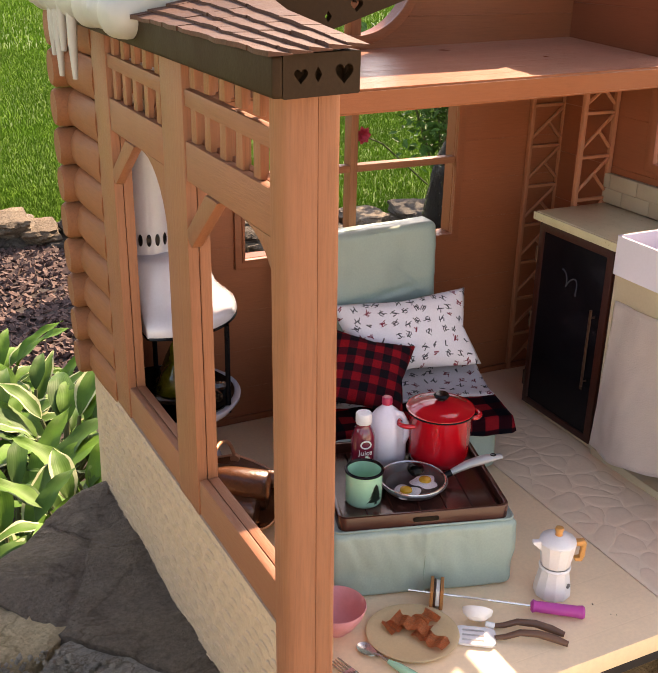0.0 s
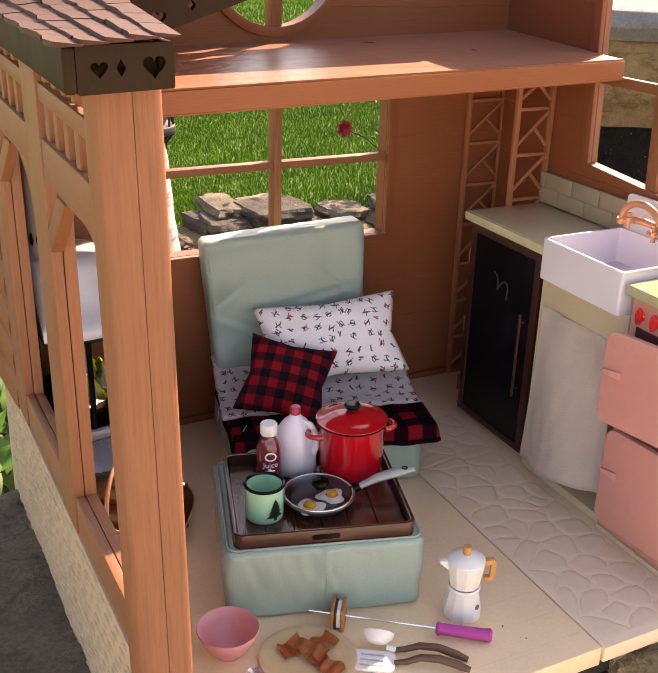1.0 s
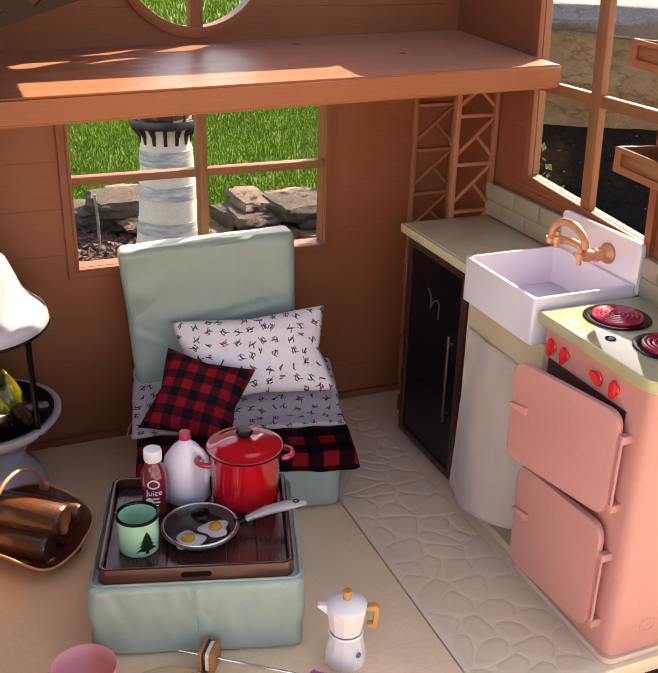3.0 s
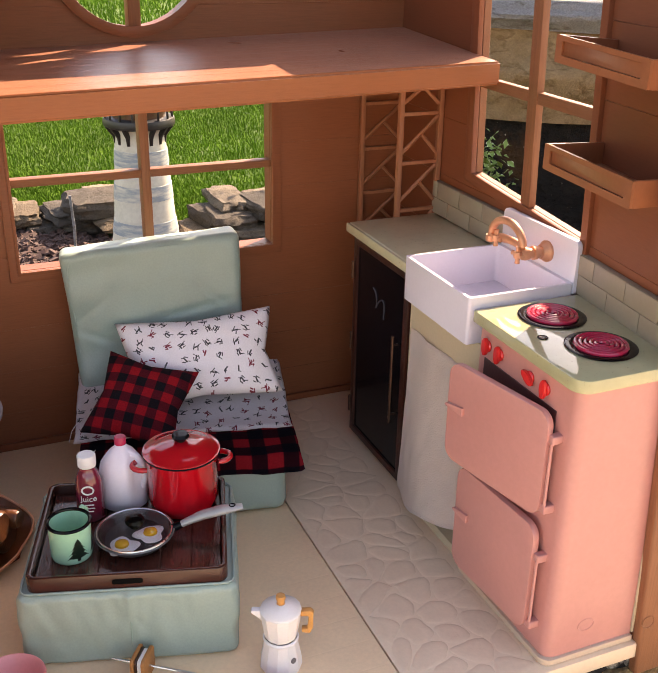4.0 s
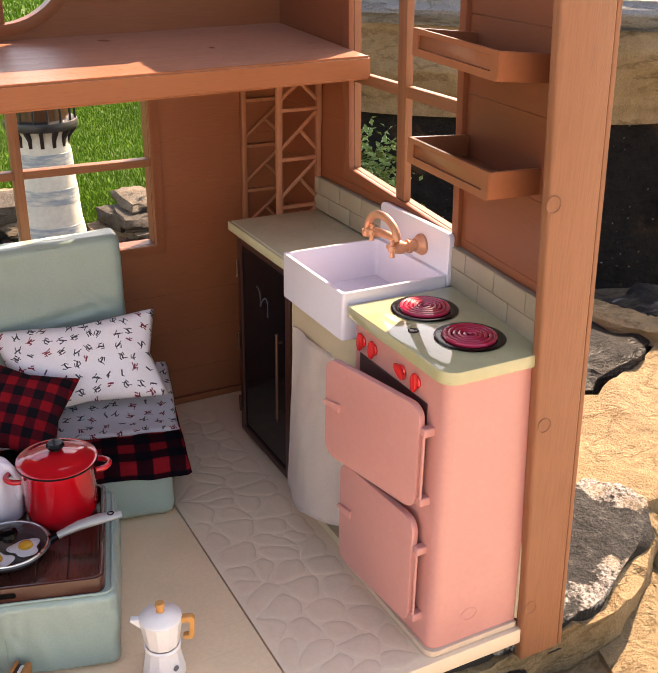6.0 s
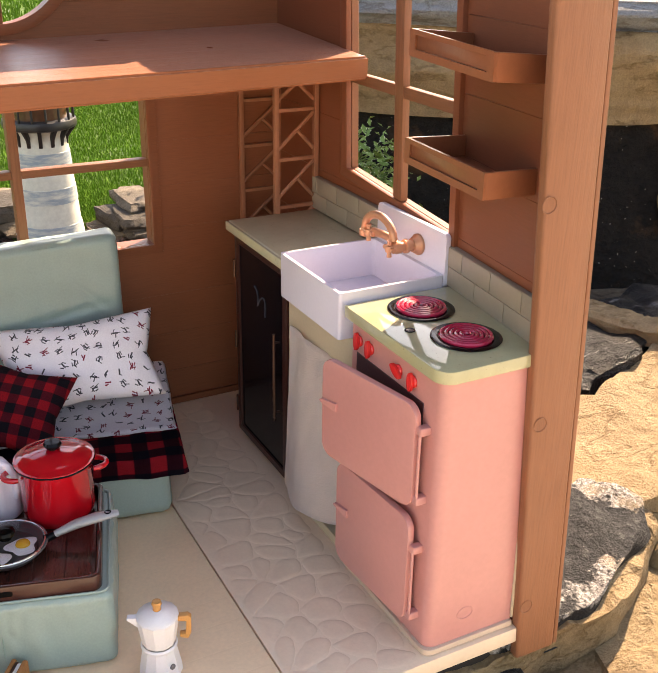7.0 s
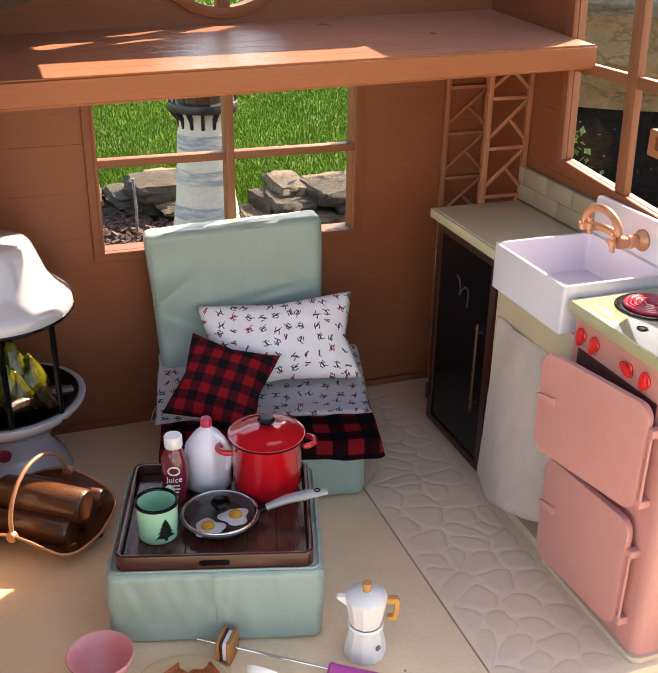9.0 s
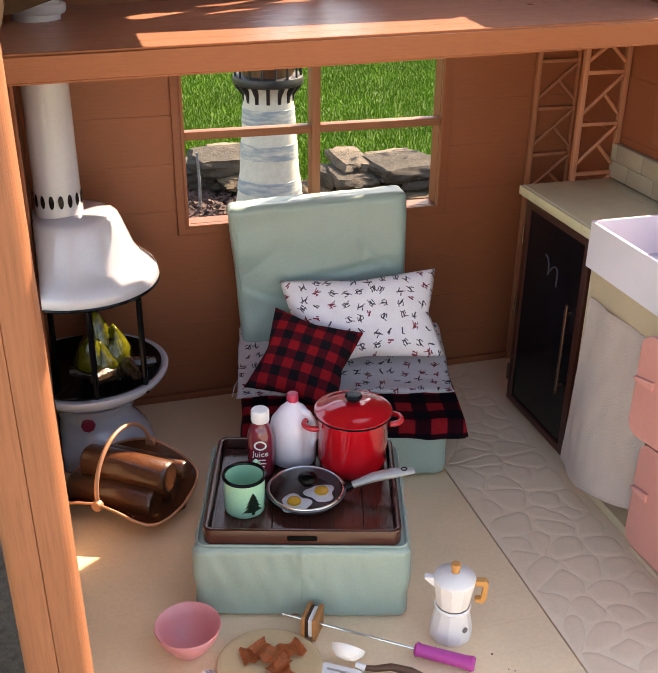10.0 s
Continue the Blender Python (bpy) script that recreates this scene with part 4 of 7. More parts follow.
# the two-part corner post at the front
LEAN = 0.008
part("inner_panel", box(-0.3085, -0.3045, -0.0935, -0.0005, 0.0, 0.505, 0.0006), M["wall"], porch, "plain brown panel behind the logs")
for nm, plan, lb in (("front_post", [(-0.3285, -0.5335), (-0.3275, -0.5490), (-0.3240, -0.5535), (-0.3185, -0.5550), (-0.3097, -0.5556), (-0.3093, -0.5552), (-0.3093, -0.5310)], "square orange-brown corner post"), ("post_cheek", [(-0.3091, -0.5300), (-0.3091, -0.5550), (-0.3087, -0.5554), (-0.3000, -0.5546), (-0.2945, -0.5515), (-0.2916, -0.5450), (-0.2912, -0.5300)], "")):
    bm = plate(plan, 0.522, (), "xy", -0.024)
    for v in bm.verts:
        v.co.x += LEAN * (0.498 - v.co.z) * (0.9 + 9.0 * (v.co.x + 0.3285))
    part(nm, bm, M["post"], porch, lb, smooth=50)
MID, FAR = (-0.360, -0.308), (-0.146, -0.093)
for y0, y1 in (MID, FAR):
    part("post", porch_bar(0.0, 0.0085, y0, y1, 0.109, 0.500, 0.0012, 0.03), M["post"], porch)
    part("inner_post", porch_bar(0.0089, 0.0180, y0 - 0.0004, y1 + 0.0004, 0.109, 0.500, 0.0012, 0.03), M["post"], porch)
for y0, y1 in ((-0.5334, MID[0]), (MID[1], FAR[0])):
    a, b = y0 + 0.0003, y1 - 0.0003
    part("sill_rail", porch_bar(0.0012, 0.0086, a, b, 0.1125, 0.1463, 0.0014, 0.0408), M["beam"], porch)
    part("inner_sill", porch_bar(0.0090, 0.0180, a, b, 0.1125, 0.1463, 0.0014, 0.0408), M["beam"], porch)
    part("tie_beam", porch_bar(0.0010, 0.0086, a, b, 0.4085, 0.4379), M["beam"], porch)
    part("inner_tie_beam", porch_bar(0.0090, 0.0165, a, b, 0.4085, 0.4379), M["beam"], porch)
    part("lattice_rail", porch_bar(0.0016, 0.0086, a, b, 0.4645, 0.4767, 0.0011, -0.010), M["beam"], porch)
    n = 5 if y1 > -0.2 else 6
    for k in range(n):
        yc = y0 + (k + 0.55) * (y1 - y0) / n
        for z0, z1 in ((0.4381, 0.4655), (0.4760, 0.505)):
            part("lattice_slat", porch_bar(0.0034, 0.0082, yc - 0.0056, yc + 0.0056, z0, z1, 0.0008), M["post"], porch)
            part("back_slat", porch_bar(0.0118, 0.0150, yc + 0.0078, yc + 0.0138, z0, z1, 0.0006), M["post"], porch)
    reach = 1.0 if y1 < -0.3 else 1.18
    brace = [(y1 - 0.0006, 0.3720), (y1 - 0.0006, 0.3665), (y1 - 0.0095, 0.3600), (y1 - 0.0680 * reach, 0.4082), (y1 - 0.0440 * reach, 0.4082)]
    bm = plate(brace, 0.0085, (), "yz", -0.0006, 0.0009)
    for v in bm.verts:
        v.co.x += wall_x(v.co.y)
    part("brace", bm, M["post"], porch, "straight diagonal brace")
    arc = [(y0 + 0.0004, 0.330)] + [(y0 + 0.0012 + 0.066 * (1 - math.cos(radians(g))), 0.330 + 0.0782 * math.sin(radians(g)) ** 0.85) for g in range(0, 91, 9)] + [(y0 + 0.0004, 0.4082)]
    bm = plate(arc, 0.0068, (), "yz", 0.0016, 0.0007)
    for v in bm.verts:
        v.co.x += wall_x(v.co.y)
    part("arched_brace", bm, M["post"], porch, "curved arch brace")
for k in range(10):
    z = 0.0975 + 0.0410 * k
    bm = lathe([(0, -0.036), (0.0190, -0.036)] + [(0.0206 - 0.0012 * (n / 14) ** 3, -0.034 + 0.100 * n / 14) for n in range(15)] + [(0, 0.066)], 36)
    for v in bm.verts:
        a = math.atan2(v.co.y, v.co.x)
        groove = 1 + 0.055 * noise.noise(Vector((math.cos(a) * 4.5, math.sin(a) * 4.5, k * 3.0 + v.co.z * 7)))
        v.co.x *= (0.62 - 4.2 * max(0.0, v.co.z + 0.01)) * groove
        v.co.y *= groove
    part("log", moved(bm, (-0.3225, -0.030, z + 0.0205), rx=90), M["log"], porch, "" if k else "rounded brown log")
    part("log_end", moved(lathe([(0, -0.022), (0.0175, -0.022), (0.0203, -0.018), (0.0206, 0.02), (0, 0.02)], 20), (-0.3235, 0.020, z + 0.0205), ry=90), M["logend"], porch)

# right corner post, leaning a little back
rpost = thing("corner_post", "tall orange-brown corner post with round plugs", "post", (0.3135, -0.541, -0.0360))
PL = 0.0510
for nm, x0, x1, y0, y1, bev in (("shaft", -0.0211, 0.0272, 0.0, 0.010, 0.0030), ("edge_strip", 0.0275, 0.0323, 0.0012, 0.014, 0.0012)):
    bm = box(x0, x1, y0, y1, 0.0, 0.668, bev, 3)
    for v in bm.verts:
        if nm == "shaft" and v.co.x < 0:
            v.co.x += 0.0050 - 0.0095 * v.co.z
        v.co.x -= PL * v.co.z
        if nm == "shaft" and v.co.y < 0.004 and abs(v.co.x + PL * v.co.z - 0.003) < 0.022:
            v.co.y -= 0.0006
    part(nm, bm, M["post"], rpost)
for x, z in ((-0.0125, 0.0597), (-0.0221, 0.2453), (-0.0385, 0.4282)):
    part("plug", moved(lathe([(0.0066, 0.0), (0.0068, 0.0005), (0.0063, 0.0008), (0.0057, 0.0001), (0, 0.0003)], 24), (x, -0.0004, z), rx=90), M["post"], rpost, "round raised screw cap")

# ---- left roof: eave box, shingles, rafter and snow ----
roof = thing("roof", "brown shingled roof slope with moulded snow on the eave", "roof", (0, 0, 0), kind="structure")
SL = 0.33


def roof_z(x, y=0.0):
    """The slope flattens out over the porch, towards the front."""
    f = min(1.0, max(0.0, (y + 0.583) / 0.196))
    return 0.5205 + SL * (0.10 + 0.90 * f) * (x + 0.348)


part("side_fascia", box(-0.3452, -0.3395, -0.5790, 0.03, 0.4995, 0.5205, 0.0022, 3), M["fascia"], roof, "dark brown eave board")
bm = plate(rounded(-0.3393, -0.2912, 0.4990, 0.5205, 0.0008, 1), 0.005, [heart(-0.3285, 0.5100, 0.0045), [(-0.318, 0.5140), (-0.3155, 0.5100), (-0.318, 0.5060), (-0.3205, 0.5100)], heart(-0.3015, 0.5100, 0.0062)], "xz", -0.579)
for v in bm.verts:
    v.co.y += 0.21 * (v.co.x + 0.3441)
part("front_fascia", bm, M["fascia"], roof, "dark brown eave end with heart cut-outs", smooth=25)
part("fascia_return", box(-0.2970, -0.2912, -0.5620, -0.40, 0.4990, 0.5205, 0.001), M["fascia"], roof)
part("fascia_lining", box(-0.3393, -0.2975, -0.5600, -0.556, 0.4995, 0.520, 0.0005), M["fascia"], roof)


def deck(x0, x1, y0, y1, skew):
    bm = bmesh.new()
    pts = [(x0, y0), (x1, y0 + (0.010 if skew else 0.0)), (x1 + skew, y1), (x0, y1)]
    vs = [bm.verts.new((x, y, roof_z(x, y) - 0.008 + dz)) for dz in (0, 0.003) for x, y in pts]
    for q in ((3, 2, 1, 0), (4, 5, 6, 7), (0, 1, 5, 4), (1, 2, 6, 5), (2, 3, 7, 6), (3, 0, 4, 7)):
        bm.faces.new([vs[i] for i in q])
    return bm


part("porch_deck", deck(-0.3440, -0.2985, -0.5720, -0.380, 0.028), M["roof"], roof)
part("roof_deck", deck(-0.3440, -0.018, -0.3795, 0.03, 0.0), M["roof"], roof)


def shingle(x, y, ln, wd, lift, r):
    """One shingle: thick at its lower edge, which is a little crooked."""
    bm = bmesh.new()
    pts = [(0, 0), (r.uniform(-0.0022, 0.0012), ln * 0.5), (r.uniform(-0.001, 0.001), ln), (wd, ln), (wd, 0)]
    pts = [(x + a, y + b * 0.988) for a, b in pts]
    tk = 0.0026
    tops = [bm.verts.new((px, py, roof_z(px, py) + (tk if k < 3 else 0.0006) + lift)) for k, (px, py) in enumerate(pts)]
    bots = [bm.verts.new((px, py, roof_z(px, py) + 0.0002)) for px, py in pts]
    bm.faces.new(tops)
    bm.faces.new(bots[::-1])
    for k in range(5):
        bm.faces.new((tops[k], bots[k], bots[(k + 1) % 5], tops[(k + 1) % 5]))
    return bm


rng = random.Random(9)
rest = bmesh.new()
for row in range(28):
    x = -0.3495 + row * 0.0118
    front = -0.583 + 0.21 * (x + 0.3441) if row < 5 else -0.381
    y = front
    first = True
    while y < 0.02:
        ln = rng.uniform(0.026, 0.034) * (0.55 if first and row % 2 else 1)
        first = False
        cut = -0.2885 + 0.036 * (y + 0.582) / 0.2
        if not (y < -0.385 and x + 0.006 > cut):
            s = shingle(x, y, ln, 0.0130, rng.uniform(0, 0.0007), rng)
            if y < -0.25 and row < 12:
                part("shingle", s, M["roof"], roof, smooth=20)
            else:
                rest = joined(rest, s)
        y += ln
tagged(part("far_shingles", rest, M["roof"], roof, smooth=20), kind="stuff")
RX0, RX1 = -0.296, -0.018
holes = []
for k in range(11):
    cx = -0.2675 + k * 0.0225
    cz = 0.5205 + SL * (cx + 0.2) + 0.0100
    holes.append(heart(cx, cz, 0.0052) if k % 2 else [(cx, cz + 0.004), (cx + 0.0028, cz), (cx, cz - 0.004), (cx - 0.0028, cz)])
raf = [(x, 0.5205 + SL * (x + 0.2) + d) for x, d in ((RX0, 0.002), (RX0 + 0.012, 0.0), (RX1, 0.0), (RX1, 0.036), (RX0, 0.036))]
part("rafter", plate(raf, 0.007, holes, "xz", -0.387), M["fascia"], roof, "sloping gable board with heart cut-outs", smooth=25)

# snow: overlapping rounded lumps made into one skin
bm = bmesh.new()
rng = random.Random(3)
for k in range(18):
    y = -0.322 + k * 0.0206
    for x, r, dz in ((-0.346 + rng.uniform(-0.003, 0.003), 0.0195 + 0.002 * math.sin(k * 1.7), 0.001), (-0.322, 0.027, 0.006), (-0.296, 0.024, 0.010), (-0.272, 0.020, 0.012)):
        bmesh.ops.create_icosphere(bm, subdivisions=2, radius=r, matrix=Matrix.Translation((x, y + rng.uniform(-0.004, 0.004), roof_z(x) + dz)))
snow = part("snow", bm, M["snow"], roof, "thick white moulded snow", smooth=180)
rm = snow.modifiers.new("skin", "REMESH")
rm.mode, rm.voxel_size, rm.use_smooth_shade = "VOXEL", 0.0045, True
sm = snow.modifiers.new("ease", "SMOOTH")
sm.factor, sm.iterations = 0.6, 26
for y, ln, x in ((-0.070, 0.048, -0.3545), (-0.084, 0.032, -0.3550), (-0.097, 0.064, -0.3545), (-0.114, 0.040, -0.3540), (-0.152, 0.060, -0.3535)):
    part("icicle", tube([(x, y, 0.516), (x - 0.001, y, 0.516 - ln * 0.5), (x - 0.001, y, 0.516 - ln)], [0.0050, 0.0042, 0.0024], 10), M["snow"], roof, "white moulded icicle")

# ---- kitchen ----
cab = thing("cabinet", "dark brown cabinet with a blackboard door beside the sink", "cabinet", (0.262, -0.180, 0.0))
part("body", box(-0.0495, 0.0505, -0.070, 0.070, 0.008, 0.2592, 0.0010), M["cabinet"], cab)
part("plinth", box(-0.0455, 0.0505, -0.070, 0.070, 0.0, 0.0078, 0.0005), M["cream"], cab, "cream base strip")
door = part("door", plate([(-0.067, 0.010), (0.067, 0.010), (0.067, 0.2570), (-0.067, 0.2570)], 0.005, [[(-0.0565, 0.0185), (0.0580, 0.0185), (0.0580, 0.2460), (-0.0565, 0.2460)]], "yz", -0.0548, 0.0009), M["cabinet"], cab, "dark framed door")
part("panel", box(-0.0525, -0.0502, -0.0567, 0.0582, 0.0183, 0.2462, 0.0004, 1), M["chalk"], door, "glossy blackboard panel")
part("handle", joined(tube([(-0.0605, -0.0480, 0.078), (-0.0605, -0.0480, 0.180)], 0.0017, 8), tube([(-0.054, -0.0480, 0.088), (-0.061, -0.0480, 0.088)], 0.0013, 6), tube([(-0.054, -0.0480, 0.170), (-0.061, -0.0480, 0.170)], 0.0013, 6)), M["bronze"], door, "slim dark bronze bar handle")
scrawl = [(-0.0528, 0.018 - 0.0062 * a - 0.004 * math.sin(2.1 * a), 0.201 - 0.0018 * a + 0.0085 * math.sin(1.9 * a + 1.4)) for a in [k * 0.28 for k in range(20)]]
part("chalk_mark", tube(scrawl, 0.0009, 5), M["chalkline"], door, "faint looping chalk scrawl")
for z in (0.045, 0.128, 0.215):
    part("hinge", tube([(-0.0560, 0.066, z - 0.010), (-0.0560, 0.066, z + 0.010)], 0.0016, 8), M["bronze"], door)

sinkunit = thing("sink_cabinet", "cream open-front cabinet under the farmhouse sink", "cabinet", (0.258, -0.320, 0.0))
part("side", box(-0.050, 0.0545, 0.0635, 0.0685, 0.0, 0.2592, 0.001), M["cream"], sinkunit)
part("apron_panel", box(-0.051, -0.046, -0.066, 0.0632, 0.196, 0.2368, 0.001), M["cream"], sinkunit)
part("base_shelf", box(-0.051, 0.0545, -0.066, 0.0632, 0.0, 0.010, 0.001), M["cream"], sinkunit)
part("back_panel", box(0.050, 0.0545, -0.066, 0.0632, 0.0105, 0.236, 0.001), M["cream"], sinkunit)
part("curtain_rod", tube([(-0.0475, 0.0630, 0.2005), (-0.0475, -0.0655, 0.2005)], 0.0014, 8), M["steel"], sinkunit)
bm = bmesh.new()
rows, cols = 26, 44
vs = {}
for i in range(rows + 1):
    for j in range(cols + 1):
        f, s = i / rows, j / cols
        y = 0.058 - 0.118 * s + 0.010 * f * (0.5 - s)
        fold = math.sin(s * 10 + 1.6 * math.sin(f * 2 + s * 3)) * (0.0012 + 0.0014 * f) * (0.6 + 0.8 * s)
        sag = 0.020 * (s ** 1.5) * f
        x = -0.0535 - (0.007 + 0.010 * math.sin(math.pi * min(1, s * 1.1))) * f + fold * 1.5 + 0.0012 * noise.noise(Vector((s * 9, f * 9, 2)))
        vs[i, j] = bm.verts.new((x, y, 0.2035 - 0.186 * f + sag + 0.0015 * math.sin(s * 13) * f))
for i in range(rows):
    for j in range(cols):
        bm.faces.new((vs[i, j], vs[i + 1, j], vs[i + 1, j + 1], vs[i, j + 1]))
bmesh.ops.solidify(bm, geom=bm.faces[:], thickness=0.0007)
single("curtain", bm, M["cloth"], "off-white cloth curtain hanging under the sink", "curtain", (0.258, -0.320, 0.0), smooth=180)

top = thing("worktop", "pale olive speckled worktop beside the sink", "worktop", (0.257, -0.180, 0.2547))
part("slab", box(-0.0545, 0.0565, -0.0795, 0.072, 0.0047, 0.0150, 0.0020, 3), M["worktop"], top)
part("front_edge", box(-0.0580, -0.0548, -0.0795, 0.072, 0.0047, 0.0146, 0.0012, 2), M["worktop"], top)

basin = thing("sink", "white farmhouse sink with a raised back", "sink", (0.248, -0.3212, 0.2372))
bm = plate(rounded(-0.054, 0.054, -0.0605, 0.0605, 0.003), 0.0438, [rounded(-0.0508, 0.0495, -0.0573, 0.0573, 0.004)], "xy", 0.0, 0.0)
part("basin_rim", bm, M["sink"], basin, smooth=30)
part("basin_floor", box(-0.0509, 0.0496, -0.0574, 0.0574, 0.002, 0.006, 0.0008), M["sink"], basin)
part("back_upstand", plate(rounded(-0.0605, 0.0605, 0.030, 0.082, 0.006), 0.0055, (), "yz", 0.0541, 0.001), M["sink"], basin)
part("drain", moved(lathe([(0, 0), (0.0065, 0), (0.0075, 0.0006), (0.007, 0.0012), (0.0045, 0.0006), (0, 0.0004)], 24), (-0.004, 0.002, 0.0061)), M["steel"], basin, "small round drain")

tap = thing("tap", "copper-coloured arched mixer tap on the sink back", "tap", (0.3020, -0.3380, 0.2975))
part("wall_flange", moved(lathe([(0, 0), (0.0100, 0), (0.0102, 0.0025), (0.0084, 0.0045), (0.0066, 0.0080), (0, 0.0080)], 28), (0, 0, 0), ry=-90), M["copper"], tap)
part("pipe", tube([(-0.006, 0, 0), (-0.0125, 0, 0), (-0.0130, 0, 0), (-0.0165, 0, 0), (-0.0170, 0, 0), (-0.0210, 0, 0), (-0.0215, 0, 0), (-0.0260, 0, 0), (-0.0300, 0, 0)], [0.0052, 0.0052, 0.0066, 0.0066, 0.0048, 0.0048, 0.0060, 0.0060, 0.0042], 14), M["copper"], tap)
part("bridge", tube([(-0.0235, 0.001, 0.002), (-0.0250, 0.010, 0.0060), (-0.0280, 0.020, 0.0075), (-0.0300, 0.030, 0.0070), (-0.0305, 0.036, 0.0062)], [0.0036, 0.0038, 0.0038, 0.0044, 0.0038], 12), M["copper"], tap)
part("spout", tube([(-0.0265, 0.004, 0.002), (-0.0275, 0.001, 0.008)] + [(-0.0285 - 0.0030 * k / 12, 0.0235 - 0.0240 * math.cos(math.pi * k / 12), 0.0085 + 0.0165 * math.sin(math.pi * k / 12)) for k in range(13)] + [(-0.0318, 0.0478, 0.0030)], [0.0033] * 2 + [0.0038] * 13 + [0.0037], 14), M["copper"], tap, "arched copper spout")
part("spout_nozzle", tube([(-0.0318, 0.0478, 0.0050), (-0.0318, 0.0480, 0.0015), (-0.0318, 0.0480, -0.0010)], [0.0050, 0.0054, 0.0046], 14), M["copper"], tap)
for px, py, pz in ((-0.0325, 0.0, 0.0), (-0.0345, 0.0350, 0.0062)):
    h = part("cross_handle", moved(lathe([(0, -0.004), (0.0036, -0.003), (0.0046, 0), (0.0036, 0.003), (0, 0.004)], 14), (px, py, pz)), M["copper"], tap)
    for d in ((0, 0, 1), (0, 1, 0), (0, -1, 0), (0, 0, -1)):
        part("spoke", tube([(px, py, pz), (px + 0.0080 * d[0], py + 0.0080 * d[1], pz + 0.0080 * d[2])], [0.0017, 0.0025], 8), M["copper"], h)

stove = thing("stove", "pink toy cooker with two ajar rounded doors", "cooker", (0.2535, -0.4600, 0.0))
out = [(0.0440, 0.0685), (-0.0505, 0.0685)] + [(-0.0505 + 0.010 * (1 - math.cos(radians(a))), -0.0615 - 0.010 * math.sin(radians(a))) for a in range(0, 91, 15)] + [(0.0390, -0.0715)]
part("body", plate(out, 0.2537, (), "xy", 0.0063), M["pink"], stove, smooth=35)
part("plinth", plate([(x + (-0.003 if x < 0 else 0.0004), y - (0.003 if y < 0 else 0)) for x, y in out], 0.0062, (), "xy", 0.0, 0.001), M["plinth"], stove, "pale pinkish base strip", smooth=35)
bm = box(0.0384, 0.0408, -0.0738, -0.0717, 0.009, 0.2590, 0.0006)
for v in bm.verts:
    v.co.x -= 0.022 * v.co.z
part("back_trim", bm, M["cream"], stove, "cream trim down the back edge")
# Thin sheet on the solid body; its dark colour draws the oven's shade.
part("oven_opening", box(-0.0512, -0.0503, -0.046, 0.060, 0.146, 0.2325, 0.0003, 1), M["oven"], stove, "flat panel coloured maroon as the shaded oven opening")
hob = part("hob", plate([(0.0528, 0.0755), (-0.0560, 0.0755)] + [(-0.0560 + 0.014 * (1 - math.cos(radians(a))), -0.062 - 0.014 * math.sin(radians(a))) for a in range(0, 91, 15)] + [(0.0432, -0.076), (0.0528, 0.0150)], 0.0110, (), "xy", 0.2603, 0.0015), M["hob"], stove, "pale olive speckled hob top", smooth=35)
for cy in (0.039, -0.027):
    bn = part("burner", moved(lathe([(0, 0), (0.0280, 0), (0.0290, 0.0008), (0.0275, 0.0016), (0.0225, 0.0008), (0, 0.0008)], 40), (-0.001, cy, 0.2714)), M["burner"], stove, "black burner dish")
    for r in (0.0045, 0.0085, 0.0125, 0.0165, 0.0202):
        ring = [(-0.001 + r * math.cos(2 * math.pi * k / 36), cy + r * math.sin(2 * math.pi * k / 36), 0.2735) for k in range(36)]
        part("coil", tube(ring, 0.0019, 8, True), M["coil"], bn, "glossy red coil ring")
part("badge", moved(lathe([(0, 0), (0.0042, 0), (0.0046, 0.0006), (0.004, 0.001), (0.0028, 0.0005), (0, 0.0005)], 20), (-0.0345, 0.004, 0.2713)), M["burner"], stove, "small dark oval mark")
for k, y in enumerate((0.0560, 0.0370, -0.0080, -0.0300)):
    kn = part("knob", moved(lathe([(0, 0), (0.0050, 0), (0.0054, 0.0012), (0.0046, 0.0022), (0, 0.0024)], 20), (-0.0506, y, 0.2445), ry=-90), M["red"], stove, "red control knob")
    grip = plate([(0.0037 * math.cos(a), 0.0082 * math.sin(a)) for a in [2 * math.pi * n / 20 for n in range(20)]], 0.0034, (), "xy", 0.0, 0.0010)
    part("grip", moved(moved(grip, rz=90 + (62 if k == 2 else 0)), (-0.0525, y, 0.2445), ry=-90), M["red"], kn)


